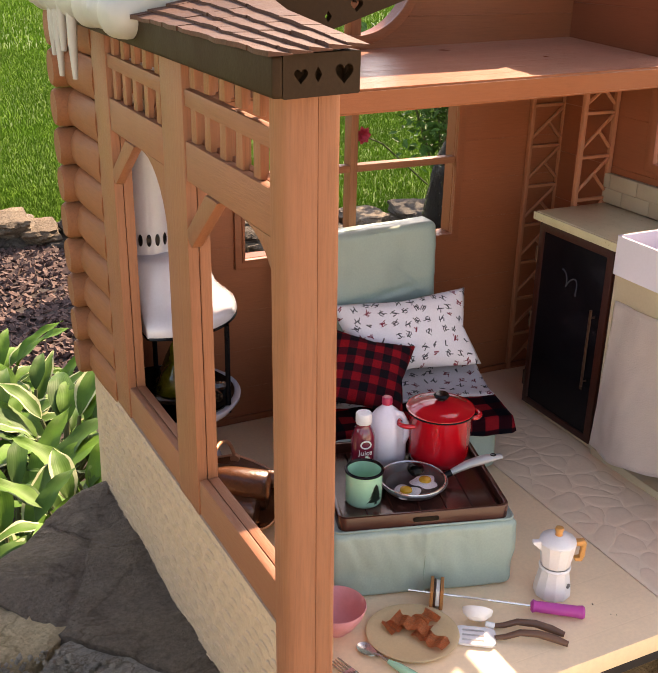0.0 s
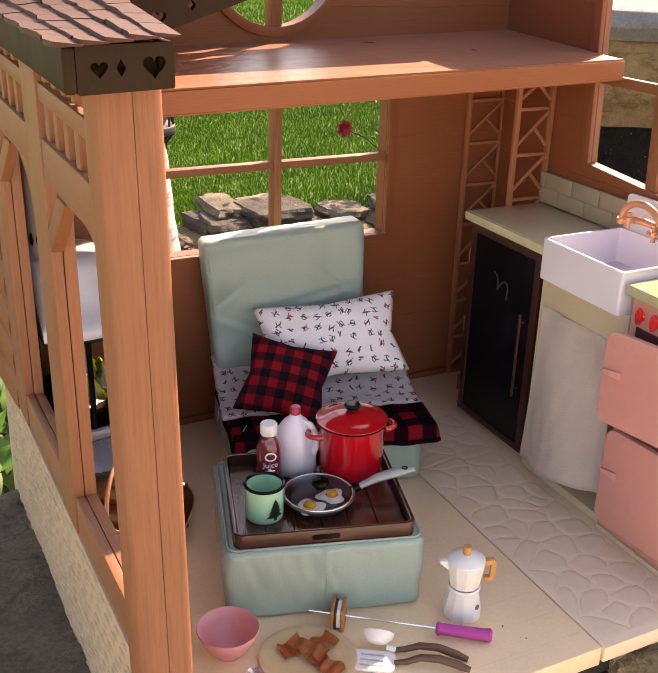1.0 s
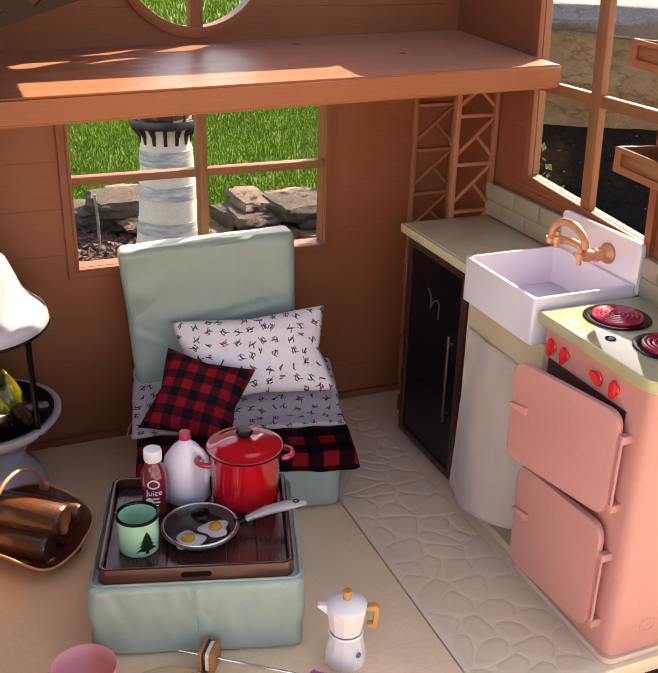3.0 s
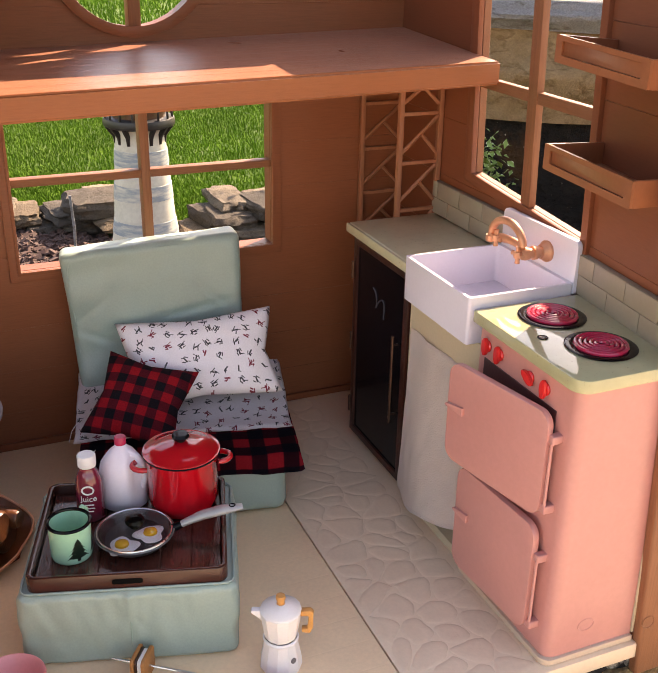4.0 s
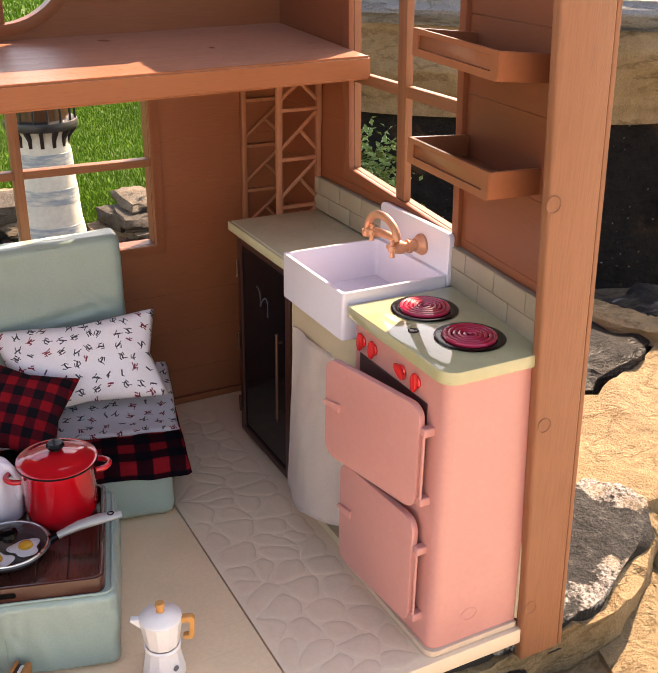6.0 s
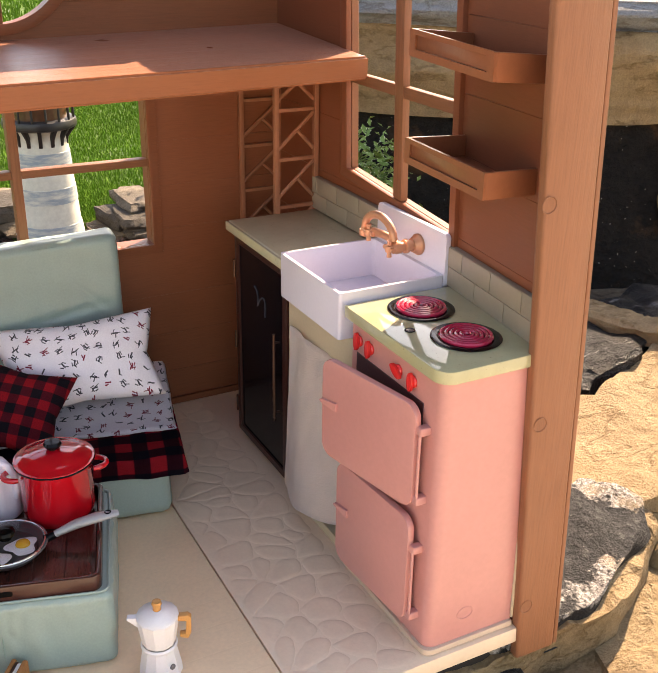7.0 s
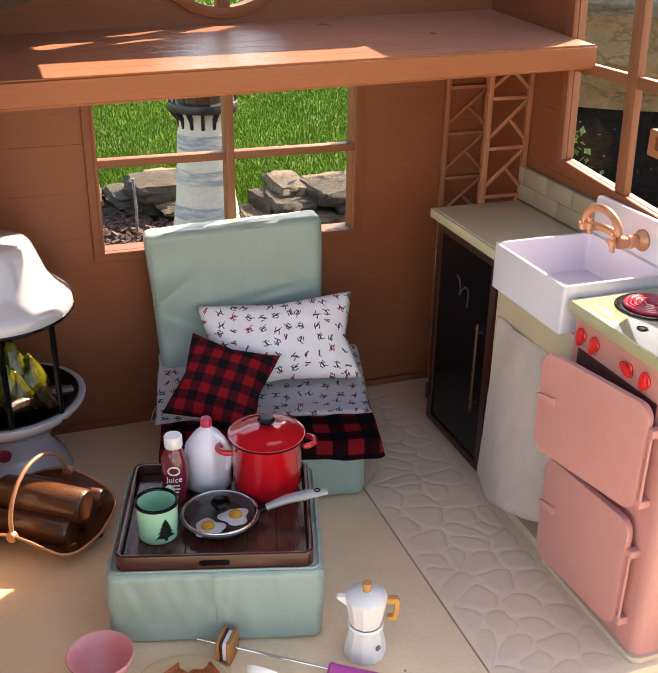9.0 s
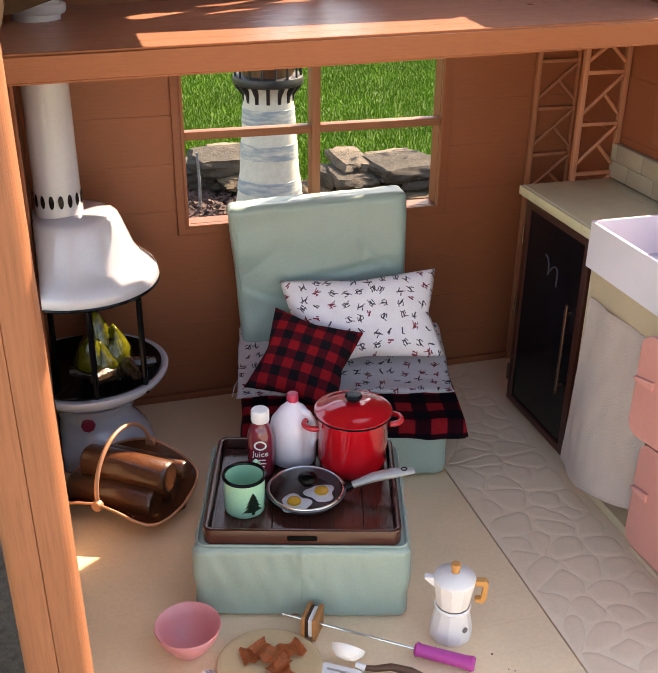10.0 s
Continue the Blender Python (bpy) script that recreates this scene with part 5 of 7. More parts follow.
def oven_door(z0, z1, width, angle, low):
    """A rounded door hung at its front end; its top hinge sits low past the round corner."""
    d = part("door", moved(plate(rounded(0.0, width, z0, z1, 0.013), 0.0070, (), "yz", -0.0075, 0.0022), (-0.0545, -0.0510, 0), rz=angle), M["pink"], stove, "rounded pink oven door standing ajar", smooth=35)
    part("handle", moved(moved(plate([(0.0, -0.0035), (0.020, -0.0015), (0.0225, 0.0), (0.020, 0.0020), (0.0, 0.0045)], 0.0032, (), "yz", 0, 0.0008), (-0.0105, width - 0.022, (z0 + z1) / 2 + 0.006), rx=0), (-0.0545, -0.0510, 0), rz=angle), M["pink"], d, "thin pink pull")
    for z in (z0 + 0.006, z1 - low):
        part("hinge", box(-0.0600, -0.0488, -0.0575, -0.0500, z, z + 0.0075, 0.0016, 3), M["pink"], stove)
    part("hinge_pin", tube([(-0.0588, -0.0552, z0 + 0.010), (-0.0588, -0.0552, z1 - low + 0.004)], 0.0013, 8), M["pink"], stove)


oven_door(0.140, 0.2345, 0.1165, 11.0, 0.025)
oven_door(0.024, 0.1300, 0.1105, 4.0, 0.032)
part("emboss", moved(tube([(0.008 * math.cos(2 * math.pi * k / 28), 0, 0.006 * math.sin(2 * math.pi * k / 28)) for k in range(28)], 0.0006, 6, True), (-0.012, -0.0715, 0.032)), M["pink"], stove, "faint embossed oval mark")

# tiles behind the worktop
splash = thing("backsplash", "pale beige tiled splashback strip", "tiles", (XR - 0.0062, 0, 0.2705))
part("grout", toe_in(box(0.0, 0.0060, -0.370, -0.105, 0.0, 0.0375, 0.0008)), M["grout"], splash)
part("grout", toe_in(box(0.0, 0.0060, -0.528, -0.3702, 0.0, 0.0375, 0.0008)), M["grout"], splash)
for row in range(2):
    y = -0.5248 + (0.024 if row else 0)
    while y < -0.108:
        y1 = min(y + 0.048, -0.1055)
        if y1 - y > 0.006 and not (-0.3825 < y and y1 < -0.262):
            part("tile", toe_in(box(-0.0008, 0.0002, y + 0.0004, y1 - 0.0004, 0.0006 + row * 0.0185, 0.0184 + row * 0.0185, 0.0006, 2)), M["tile"], splash)
        y += 0.048


# ---- wall shelves ----
def tray_shelf(z):
    s = thing("wall_shelf", "orange-brown box shelf with a slotted front on the side wall", "shelf", (XR, -0.452, z), group="wall shelves")
    x0, y0, y1, h = -0.0760, -0.0600, 0.0475, 0.0205

    def hung(bm):
        """It droops a little towards the wall and towards the front."""
        for v in bm.verts:
            far = v.co.x - x0
            v.co.z += -0.115 * far + 0.045 * (v.co.y - y0)
            v.co.y += 0.28 * far
        return bm

    part("base", hung(box(x0 + 0.003, -0.0025, y0 + 0.003, y1 - 0.003, 0, 0.0028, 0.0006)), M["shelf"], s)
    fr = plate(rounded(y0, y1, 0, h, 0.0012, 2), 0.0035, [rounded(y0 + 0.0075, y1 - 0.0080, 0.0058, h - 0.0040, 0.0008, 2)], "yz", x0, 0.0)
    part("front", hung(fr), M["shelf"], s, smooth=30)
    part("front_panel", hung(box(x0 + 0.0020, x0 + 0.0033, y0 + 0.0078, y1 - 0.0083, 0.0060, h - 0.0042, 0.0002, 1)), M["shelf"], s, "thin panel recessed in the front")
    for y in (y0, y1 - 0.003):
        part("end", hung(box(x0 + 0.0036, -0.0025, y, y + 0.003, 0, h, 0.0008)), M["shelf"], s)
    return s


tray_shelf(0.3917)
tray_shelf(0.4750)

# ---- sofa bed, ottoman and bedding ----
sofa = thing("sofa_bed", "sage green vinyl folding chair bed with upright back", "sofa", (-0.004, -0.124, 0.0), -10)
part("base", softbox(0.206, 0.192, 0.066, 0.012, 16, 0.0016, 1.0), M["sage"], sofa, smooth=180)
bm = softbox(0.190, 0.040, 0.186, 0.0085, 52, 0.0014, 5.0)
for v in bm.verts:
    v.co.x += 0.07 * (0.09 - v.co.z) * (0.5 - v.co.x / 0.196)
    if v.co.y < 0:
        v.co.y -= 0.006 * math.exp(-((v.co.z - 0.045 - 0.10 * v.co.x) / 0.018) ** 2) + 0.003 * noise.noise(Vector((v.co.x * 22, v.co.z * 34, 4.0)))
        for cx, cz, slope, ln, deep in ((0.02, 0.102, 0.16, 0.060, 0.0022), (-0.055, 0.078, -0.5, 0.030, 0.0020), (0.062, 0.120, -0.9, 0.022, 0.0014), (-0.070, 0.118, 0.7, 0.020, 0.0014), (-0.03, 0.060, 0.35, 0.040, 0.0018), (0.075, 0.075, 0.25, 0.020, 0.0016)):
            off = v.co.z - cz - slope * (v.co.x - cx)
            v.co.y += deep * math.exp(-((v.co.x - cx) / ln) ** 2) * (math.exp(-(off / 0.0035) ** 2) - 0.7 * math.exp(-((off + 0.007) / 0.004) ** 2))
for v in bm.verts:
    v.co.z += 0.060 * (v.co.x - 0.035) * (v.co.z / 0.186)
moved(bm, (-0.014, 0.0775, 0.066), rx=-4, rz=3)
back = part("backrest", bm, M["sage"], sofa, smooth=180)
welt = []
for k in range(80):
    a = 2 * math.pi * k / 80
    c, d = math.cos(a), math.sin(a)
    x, z = 0.0895 * math.copysign(abs(c) ** 0.16, c), 0.093 + 0.0875 * math.copysign(abs(d) ** 0.16, d)
    x += 0.07 * (0.09 - z) * (0.5 - x / 0.196)
    z += 0.060 * (x - 0.035) * (z / 0.186)
    welt.append((x, -0.0183 - 0.0006 * noise.noise(Vector((x * 60, z * 60, 2.0))), z))
part("piping", moved(tube(welt, 0.0009, 6, True), (-0.014, 0.0775, 0.066), rx=-4, rz=3), M["sage"], back, "stitched edge seam")

def draped(w, d, h, drop, seed, wave=0.0012, climb=0.0):
    """A cloth laid over a block: flat on top, hanging at the sides and the front; UV in metres."""
    bm = bmesh.new()
    uv = bm.loops.layers.uv.new()
    n, m = 40, 36
    vs = {}
    for i in range(n + 1):
        for j in range(m + 1):
            s, t = (i / n - 0.5) * (w + 2 * drop), j / m * (d + drop)
            x, z = s, 0.0
            over = abs(s) - w / 2
            if over > 0:
                x, z = math.copysign(w / 2 + 0.003 * math.sin(over * 60), s), -over
            y = -t
            front = t - d
            if front > 0:
                y, z = -d - 0.004 * math.sin(front * 50), min(z, -front)
            z += climb * max(0.0, 1 - t / 0.100) ** 1.25
            nz = noise.noise(Vector((s * 30 + seed, t * 30, 1.0))) + 0.5 * noise.noise(Vector((s * 75, t * 75 + seed, 3.0)))
            vs[i, j] = bm.verts.new((x + (wave * nz if over > 0 else 0), y + (wave * nz if front > 0 else 0), h + z + wave * 1.4 * nz)), (s, t)
    for i in range(n):
        for j in range(m):
            q = [vs[i, j], vs[i, j + 1], vs[i + 1, j + 1], vs[i + 1, j]]
            f = bm.faces.new([v for v, _ in q])
            for loop, (_, st) in zip(f.loops, q):
                loop[uv].uv = (st[0] + seed, st[1])
    bmesh.ops.solidify(bm, geom=bm.faces[:], thickness=0.0016)
    return bm


single("blanket", draped(0.226, 0.160, 0.0705, 0.0190, 0.31, 0.0014), M["plaidbig"], "red and black checked blanket spread over the bed", "blanket", (0.0190, -0.0610, 0.0), -12.5, smooth=180)
single("sheet", draped(0.230, 0.110, 0.0750, 0.0040, 1.2, 0.0016, 0.026), M["print"], "white sheet with small printed strokes folded over", "sheet", (0.0165, -0.0540, 0.0), -12.5, smooth=180)
for k, pts in enumerate((((-0.105, -0.110, 0.078), (-0.113, -0.116, 0.082), (-0.120, -0.124, 0.078), (-0.125, -0.133, 0.070)), ((-0.103, -0.165, 0.074), (-0.109, -0.170, 0.071), (-0.114, -0.176, 0.066), (-0.116, -0.181, 0.062)))):
    single("thread", tube(pts, 0.00035, 5), M["print"], "loose pale thread at the bed edge", "thread", group="loose threads")
bm = pillow(0.172, 0.098, 0.044, 28, 0.2, 0.15)
ob = single("pillow", bm, M["print"], "white pillow with small printed strokes propped upright", "pillow", smooth=180)
ob.matrix_basis = pose(0.0210, -0.1270, 0.0810, 54, 0, -13) @ pose(0, 0.0525, -0.006, 0, 0, 4)
bm = pillow(0.098, 0.095, 0.036, 30, 0.4, 0.17)
ob = single("cushion", bm, M["plaid"], "small red and black checked cushion leaning on the pillow", "cushion", smooth=180)
ob.matrix_basis = pose(-0.0540, -0.1700, 0.0770, 40, -3, -16) @ pose(0, 0.038, -0.002, 0, 0, -20)
OTT = (-0.0965, -0.3225, 0.0)
RO = -16.0
ott = thing("ottoman", "sage green padded ottoman with a seam down its front", "ottoman", OTT, RO)
bm = softbox(0.178, 0.156, 0.0735, 0.0070, 62, 0.0010, 3.0)
for v in bm.verts:
    side = max(0.0, 1 - ((v.co.z - 0.04) / 0.034) ** 2)
    fold = noise.noise(Vector((v.co.x * 95 + 0.6 * v.co.z * 60, v.co.y * 95, v.co.z * 9)))
    puff = 0.0014 * side + 0.0024 * fold * (0.25 + 0.75 * min(1.0, max(0.0, (v.co.z - 0.012) / 0.05))) * (1 if v.co.z < 0.070 else 0) + 0.0016 * side * noise.noise(Vector((v.co.x * 40, v.co.y * 40, v.co.z * 50)))
    if abs(v.co.y) > 0.066:
        v.co.y += math.copysign(puff - 0.0030 * math.exp(-(v.co.x / 0.0028) ** 2) - 0.0012 * math.exp(-((abs(v.co.x) - 0.012) / 0.006) ** 2), v.co.y)
    if abs(v.co.x) > 0.077:
        v.co.x += math.copysign(puff, v.co.x)
part("cushion_block", bm, M["sage"], ott, smooth=180)
part("front_seam", tube([(0.001, -0.0780, 0.004), (0.0, -0.0786, 0.020), (0.0005, -0.0790, 0.038), (0.0, -0.0786, 0.056), (0.001, -0.0778, 0.070)], 0.0006, 6), M["sagedark"], ott, "stitched front seam")
rimpts = [(x, y, 0.0742) for x, y in rounded(-0.0865, 0.0865, -0.0755, 0.0755, 0.008)]
part("piping", tube(rimpts, 0.0011, 6, True), M["sage"], ott, "raised top piping")

tray = thing("serving_tray", "dark brown wooden serving tray on the ottoman", "tray", (OTT[0] - 0.0010, OTT[1] - 0.0034, 0.0738), RO)
part("base", box(-0.077, 0.077, -0.066, 0.066, 0, 0.003, 0.0006), M["tray"], tray)
for k in range(6):
    x0 = -0.0765 + k * 0.0255
    part("board", box(x0 + 0.0004, x0 + 0.0251, -0.0655, 0.0655, 0.0031, 0.0044, 0.0004, 1), M["tray"], tray)
part("tray_rim", plate(rounded(-0.0815, 0.0815, -0.0708, 0.0708, 0.0085, 6), 0.0142, [rounded(-0.0773, 0.0773, -0.0666, 0.0666, 0.0050, 6)], "xy", 0.0003, 0.0011), M["tray"], tray, "raised rounded tray wall", smooth=40)
for y in (-0.0714, 0.0704):
    # The wall is solid; a black plate paints the slot's dark inside.
    part("hand_slot", plate(rounded(-0.0125, 0.0125, 0.0052, 0.0100, 0.0022, 4), 0.0010, (), "xz", y), M["jet"], tray, "black inlay coloured as the shade in a hand slot")
TZ = 0.0738 + 0.0045


potx, poty = -0.0440, -0.2965
pot = thing("stock_pot", "glossy red enamel stock pot with a lid", "pot", (potx, poty, TZ), -8)
pot.scale = (0.94, 0.94, 0.925)
part("body", lathe([(0, 0), (0.029, 0), (0.0315, 0.002), (0.0335, 0.010), (0.0345, 0.058), (0.0355, 0.0595), (0.0345, 0.061), (0.0330, 0.0605), (0.032, 0.055), (0.0305, 0.004), (0, 0.004)], 48), M["enamel"], pot)
lid = part("lid", moved(lathe([(0, 0.0105), (0.006, 0.0103), (0.018, 0.0085), (0.028, 0.0052), (0.0345, 0.0018), (0.0372, 0.0016), (0.0372, 0.0), (0.033, 0.0), (0, 0.007)], 48), (0, 0, 0.0612)), M["enamel"], pot, "domed red lid")
part("rim_band", moved(lathe([(0.0358, 0), (0.0375, 0.0004), (0.0378, 0.0014), (0.0372, 0.0022), (0.0360, 0.0020)], 48), (0, 0, 0.0598)), M["black"], lid, "dark rim")
part("lid_knob", moved(lathe([(0, 0), (0.004, 0), (0.0035, 0.002), (0.0075, 0.0035), (0.0085, 0.006), (0.007, 0.0085), (0, 0.0092)], 24), (0, 0, 0.0712)), M["black"], lid, "black lid knob")
for s in (-1, 1):
    loop = [(s * (0.034 + 0.0135 * math.sin(math.pi * k / 10)), 0.0105 * math.cos(math.pi * k / 10), 0.049) for k in range(11)]
    part("side_handle", tube(loop, [0.0022] + [0.0028] * 9 + [0.0022], 10), M["enamel"], pot, "red loop handle")

panx, pany = -0.0985, -0.3375
pan = thing("frying_pan", "small grey frying pan with a clear lid over two eggs", "pan", (panx, pany, TZ), 0)
part("body", lathe([(0, 0), (0.024, 0), (0.0275, 0.002), (0.0335, 0.009), (0.0345, 0.0098), (0.0340, 0.0104), (0.032, 0.0095), (0.0265, 0.0035), (0, 0.003)], 44), M["pan"], pan)
part("inner_coating", moved(lathe([(0, 0), (0.0262, 0), (0.0314, 0.0058), (0.0308, 0.0062), (0.0258, 0.0008), (0, 0.0008)], 40), (0, 0, 0.0032)), M["iron"], pan, "dark inner coating")
hd = [(0.034, -0.006, 0.0085), (0.043, -0.0075, 0.0125), (0.058, -0.0095, 0.0180), (0.076, -0.0115, 0.0205), (0.094, -0.0135, 0.0205)]
bm = tube(hd, [0.0030, 0.0034, 0.0050, 0.0060, 0.0040], 14)
for v in bm.verts:
    f = min(1.0, max(0.0, (v.co.x - 0.034) / 0.06))
    mid = 0.0085 + 0.0120 * min(1.0, f * 1.25) ** 0.8
    v.co.z = mid + (v.co.z - mid) * (1.0 - 0.5 * f)
part("handle", bm, M["silver"], pan, "curved silver-grey handle")
part("handle_joint", tube([(0.031, -0.0055, 0.0075), (0.040, -0.0070, 0.0112)], [0.0040, 0.0034], 12), M["black"], pan)
part("hang_hole", moved(lathe([(0.0012, 0), (0.0026, 0.0004), (0.0030, 0.0010), (0.0022, 0.0014)], 16), (0.085, -0.0126, 0.0226), ry=-2), M["black"], pan)
glasslid = part("lid", moved(lathe([(0.0008, 0.0075), (0.012, 0.0068), (0.022, 0.0047), (0.0315, 0.0008), (0.0313, 0.0), (0.0215, 0.0038), (0.012, 0.0059), (0.0008, 0.0066)], 40), (0, 0, 0.0102)), M["lid"], pan, "clear domed lid")
glasslid.visible_shadow = False
part("lid_rim", moved(tube([(0.0322 * math.cos(2 * math.pi * k / 44), 0.0322 * math.sin(2 * math.pi * k / 44), 0) for k in range(44)], 0.0010, 6, True), (0, 0, 0.0108)), M["steel"], glasslid)
part("lid_knob", moved(lathe([(0, 0), (0.0046, 0), (0.0042, 0.0024), (0.0074, 0.0036), (0.0086, 0.0062), (0.0076, 0.0088), (0.004, 0.0102), (0, 0.0106)], 28), (0.0, -0.004, 0.0172)), M["jet"], glasslid, "black knob")
for ex, ey, sd in ((0.0125, 0.0, 1.0), (-0.010, -0.0135, 4.0)):
    egg = thing("fried_egg", "fried egg with a yellow yolk in the pan", "egg", (0, 0, 0), 0, "fried eggs")
    egg.matrix_basis = pose(panx, pany, TZ + 0.0043, 0, 0, -12) @ pose(ex, ey, 0, 0, 0, sd * 40)
    bm = lathe([(0, 0.0018), (0.006, 0.0017), (0.0105, 0.0012), (0.0125, 0.0004), (0.012, 0), (0, 0)], 32)
    for v in bm.verts:
        a = math.atan2(v.co.y, v.co.x)
        k = 1 + 0.16 * math.sin(3 * a + sd) + 0.08 * math.sin(5 * a + 2 * sd)
        v.co.x, v.co.y = v.co.x * k, v.co.y * k
    part("white", bm, M["eggw"], egg)
    part("yolk", moved(lathe([(0, 0.0042), (0.003, 0.0038), (0.0056, 0.0022), (0.0062, 0.0004), (0, 0.0)], 24), (0.001, 0.0, 0.0014)), M["yolk"], egg, "round yellow yolk")

mug = thing("mug", "mint green enamel mug with a dark rim and pine tree", "mug", (-0.1525, -0.3370, TZ), 0)
mug.scale = (0.97, 0.97, 0.91)
part("body", lathe([(0, 0), (0.0165, 0), (0.0176, 0.0012), (0.0180, 0.004), (0.0182, 0.037), (0.0172, 0.037), (0.0168, 0.004), (0, 0.003)], 40), M["mint"], mug)
part("rim", moved(tube([(0.0180 * math.cos(2 * math.pi * k / 40), 0.0180 * math.sin(2 * math.pi * k / 40), 0.0372) for k in range(40)], 0.0016, 8, True), (0, 0, 0)), M["black"], mug, "black rim")
part("handle", tube([(0.0175 * 0.55, 0.0175 * 0.83, 0.033), (0.0150, 0.0225, 0.0335), (0.0185, 0.0280, 0.027), (0.0180, 0.0272, 0.017), (0.0140, 0.0210, 0.009), (0.0175 * 0.55, 0.0175 * 0.83, 0.008)], 0.0024, 10), M["mint"], mug)


def tree_print(angle, size, z0):
    """A stylised fir: tiers of thin triangles that follow the mug's side."""
    bm = bmesh.new()

    def at(u, w):
        a = angle + u * size / 0.0186
        return bm.verts.new((0.01855 * math.cos(a), 0.01855 * math.sin(a), z0 + w * size))

    for half, lo, hi in ((0.46, 0.12, 0.55), (0.37, 0.34, 0.76), (0.29, 0.55, 0.92), (0.19, 0.76, 1.06)):
        for s in (-1, 1):
            n = 4
            for k in range(n):
                a0, a1 = k / n, (k + 1) / n
                bm.faces.new((at(s * half * a0, lo + 0.05 * a0), at(s * half * a1, lo + 0.05 * (k + 1 < n) * a1 - 0.03 * (k + 1 == n)), at(s * half * a1 * 0.10, hi - 0.002 * k), at(s * half * a0 * 0.10, hi)))
    bm.faces.new((at(-0.07, 0.0), at(0.07, 0.0), at(0.07, 0.14), at(-0.07, 0.14)))
    bmesh.ops.solidify(bm, geom=bm.faces[:], thickness=0.0002)
    return bm


part("tree_print", tree_print(radians(-78), 0.0225, 0.0045), M["pine"], mug, "dark fir tree print")
part("tree_print", tree_print(radians(-10), 0.0215, 0.0050), M["pine"], mug)

juice = thing("juice_bottle", "small dark red juice bottle with a white cap", "bottle", (-0.1270, -0.2860, TZ), 0)
part("body", lathe([(0, 0), (0.0112, 0), (0.0122, 0.0015), (0.0122, 0.030), (0.0115, 0.040), (0.0085, 0.048), (0.0070, 0.0505), (0.0070, 0.053), (0, 0.053)], 32), M["juice"], juice)
part("cap", moved(lathe([(0, 0), (0.0078, 0), (0.0082, 0.001), (0.0082, 0.010), (0.0074, 0.0112), (0, 0.0114)], 28), (0, 0, 0.0531)), M["white"], juice, "white screw cap")
lab = part("label_ring", moved(tube([(0.0050 * math.cos(2 * math.pi * k / 20), 0, 0.0040 * math.sin(2 * math.pi * k / 20)) for k in range(20)], 0.0008, 6, True), (-0.0030, -0.0118, 0.034), rz=-14), M["white"], juice, "white oval label mark")
txt = bpy.data.curves.new("label_word", "FONT")
txt.body, txt.size, txt.align_x, txt.extrude = "Juice", 0.0078, "CENTER", 0.0002
tmp = new("label_word", txt)
me = bpy.data.meshes.new_from_object(tmp.evaluated_get(bpy.context.evaluated_depsgraph_get()))
bpy.data.objects.remove(tmp)
bm = bmesh.new()
bm.from_mesh(me)
for v in bm.verts:
    a, r = v.co.x / 0.0122 - radians(14), 0.0124 + v.co.z
    v.co = Vector((r * math.sin(a), -r * math.cos(a), 0.0225 + v.co.y))
part("label_word", bm, M["white"], juice, "white printed word")
for k, (w, z) in enumerate(((0.0045, 0.0190), (0.0050, 0.0155), (0.0036, 0.0122))):
    part("label_bar", moved(box(-w, w, -0.0004, 0.0004, -0.0005, 0.0005, 0.0002, 1), (-0.0030, -0.0119, z), rz=-14), M["white"], juice, "white printed bar")

jug = thing("milk_jug", "white plastic milk jug with a berry-red cap", "jug", (-0.0945, -0.2745, TZ), -14)
jug.scale = (0.97, 0.97, 0.94)
bm = lathe([(0, 0), (0.0195, 0), (0.0222, 0.002), (0.0224, 0.034), (0.0200, 0.046), (0.0120, 0.058), (0.0062, 0.063), (0.0052, 0.066), (0, 0.066)], 40, 1.0, 0.92)
for v in bm.verts:
    if v.co.x > 0.006 and 0.018 < v.co.z < 0.058:
        f = math.sin(math.pi * (v.co.z - 0.018) / 0.04)
        v.co.y *= 1 - 0.62 * f * max(0, min(1, (v.co.x - 0.006) / 0.006)) * (1 if v.co.y < 0 else 0.5)
part("body", bm, M["jug"], jug, smooth=180)
part("handle", tube([(0.006, -0.004, 0.058), (0.014, -0.006, 0.055), (0.0195, -0.007, 0.045), (0.0205, -0.007, 0.030), (0.0180, -0.006, 0.020)], [0.003, 0.0036, 0.0036, 0.0036, 0.003], 10), M["jug"], jug)
part("cap", moved(lathe([(0, 0), (0.0054, 0), (0.0056, 0.001), (0.0054, 0.0070), (0.0046, 0.0080), (0, 0.0082)], 24), (0, 0, 0.0662)), M["berry"], jug, "berry-red cap")

# ---- fireplace and log basket ----
FX, FY = -0.2660, -0.0760
def trimmed(bm):
    """The wall side of the hood and hearth is flat, where they stand at the porch wall."""
    for v in bm.verts:
        v.co.x = max(v.co.x, -0.0372)
    return bm


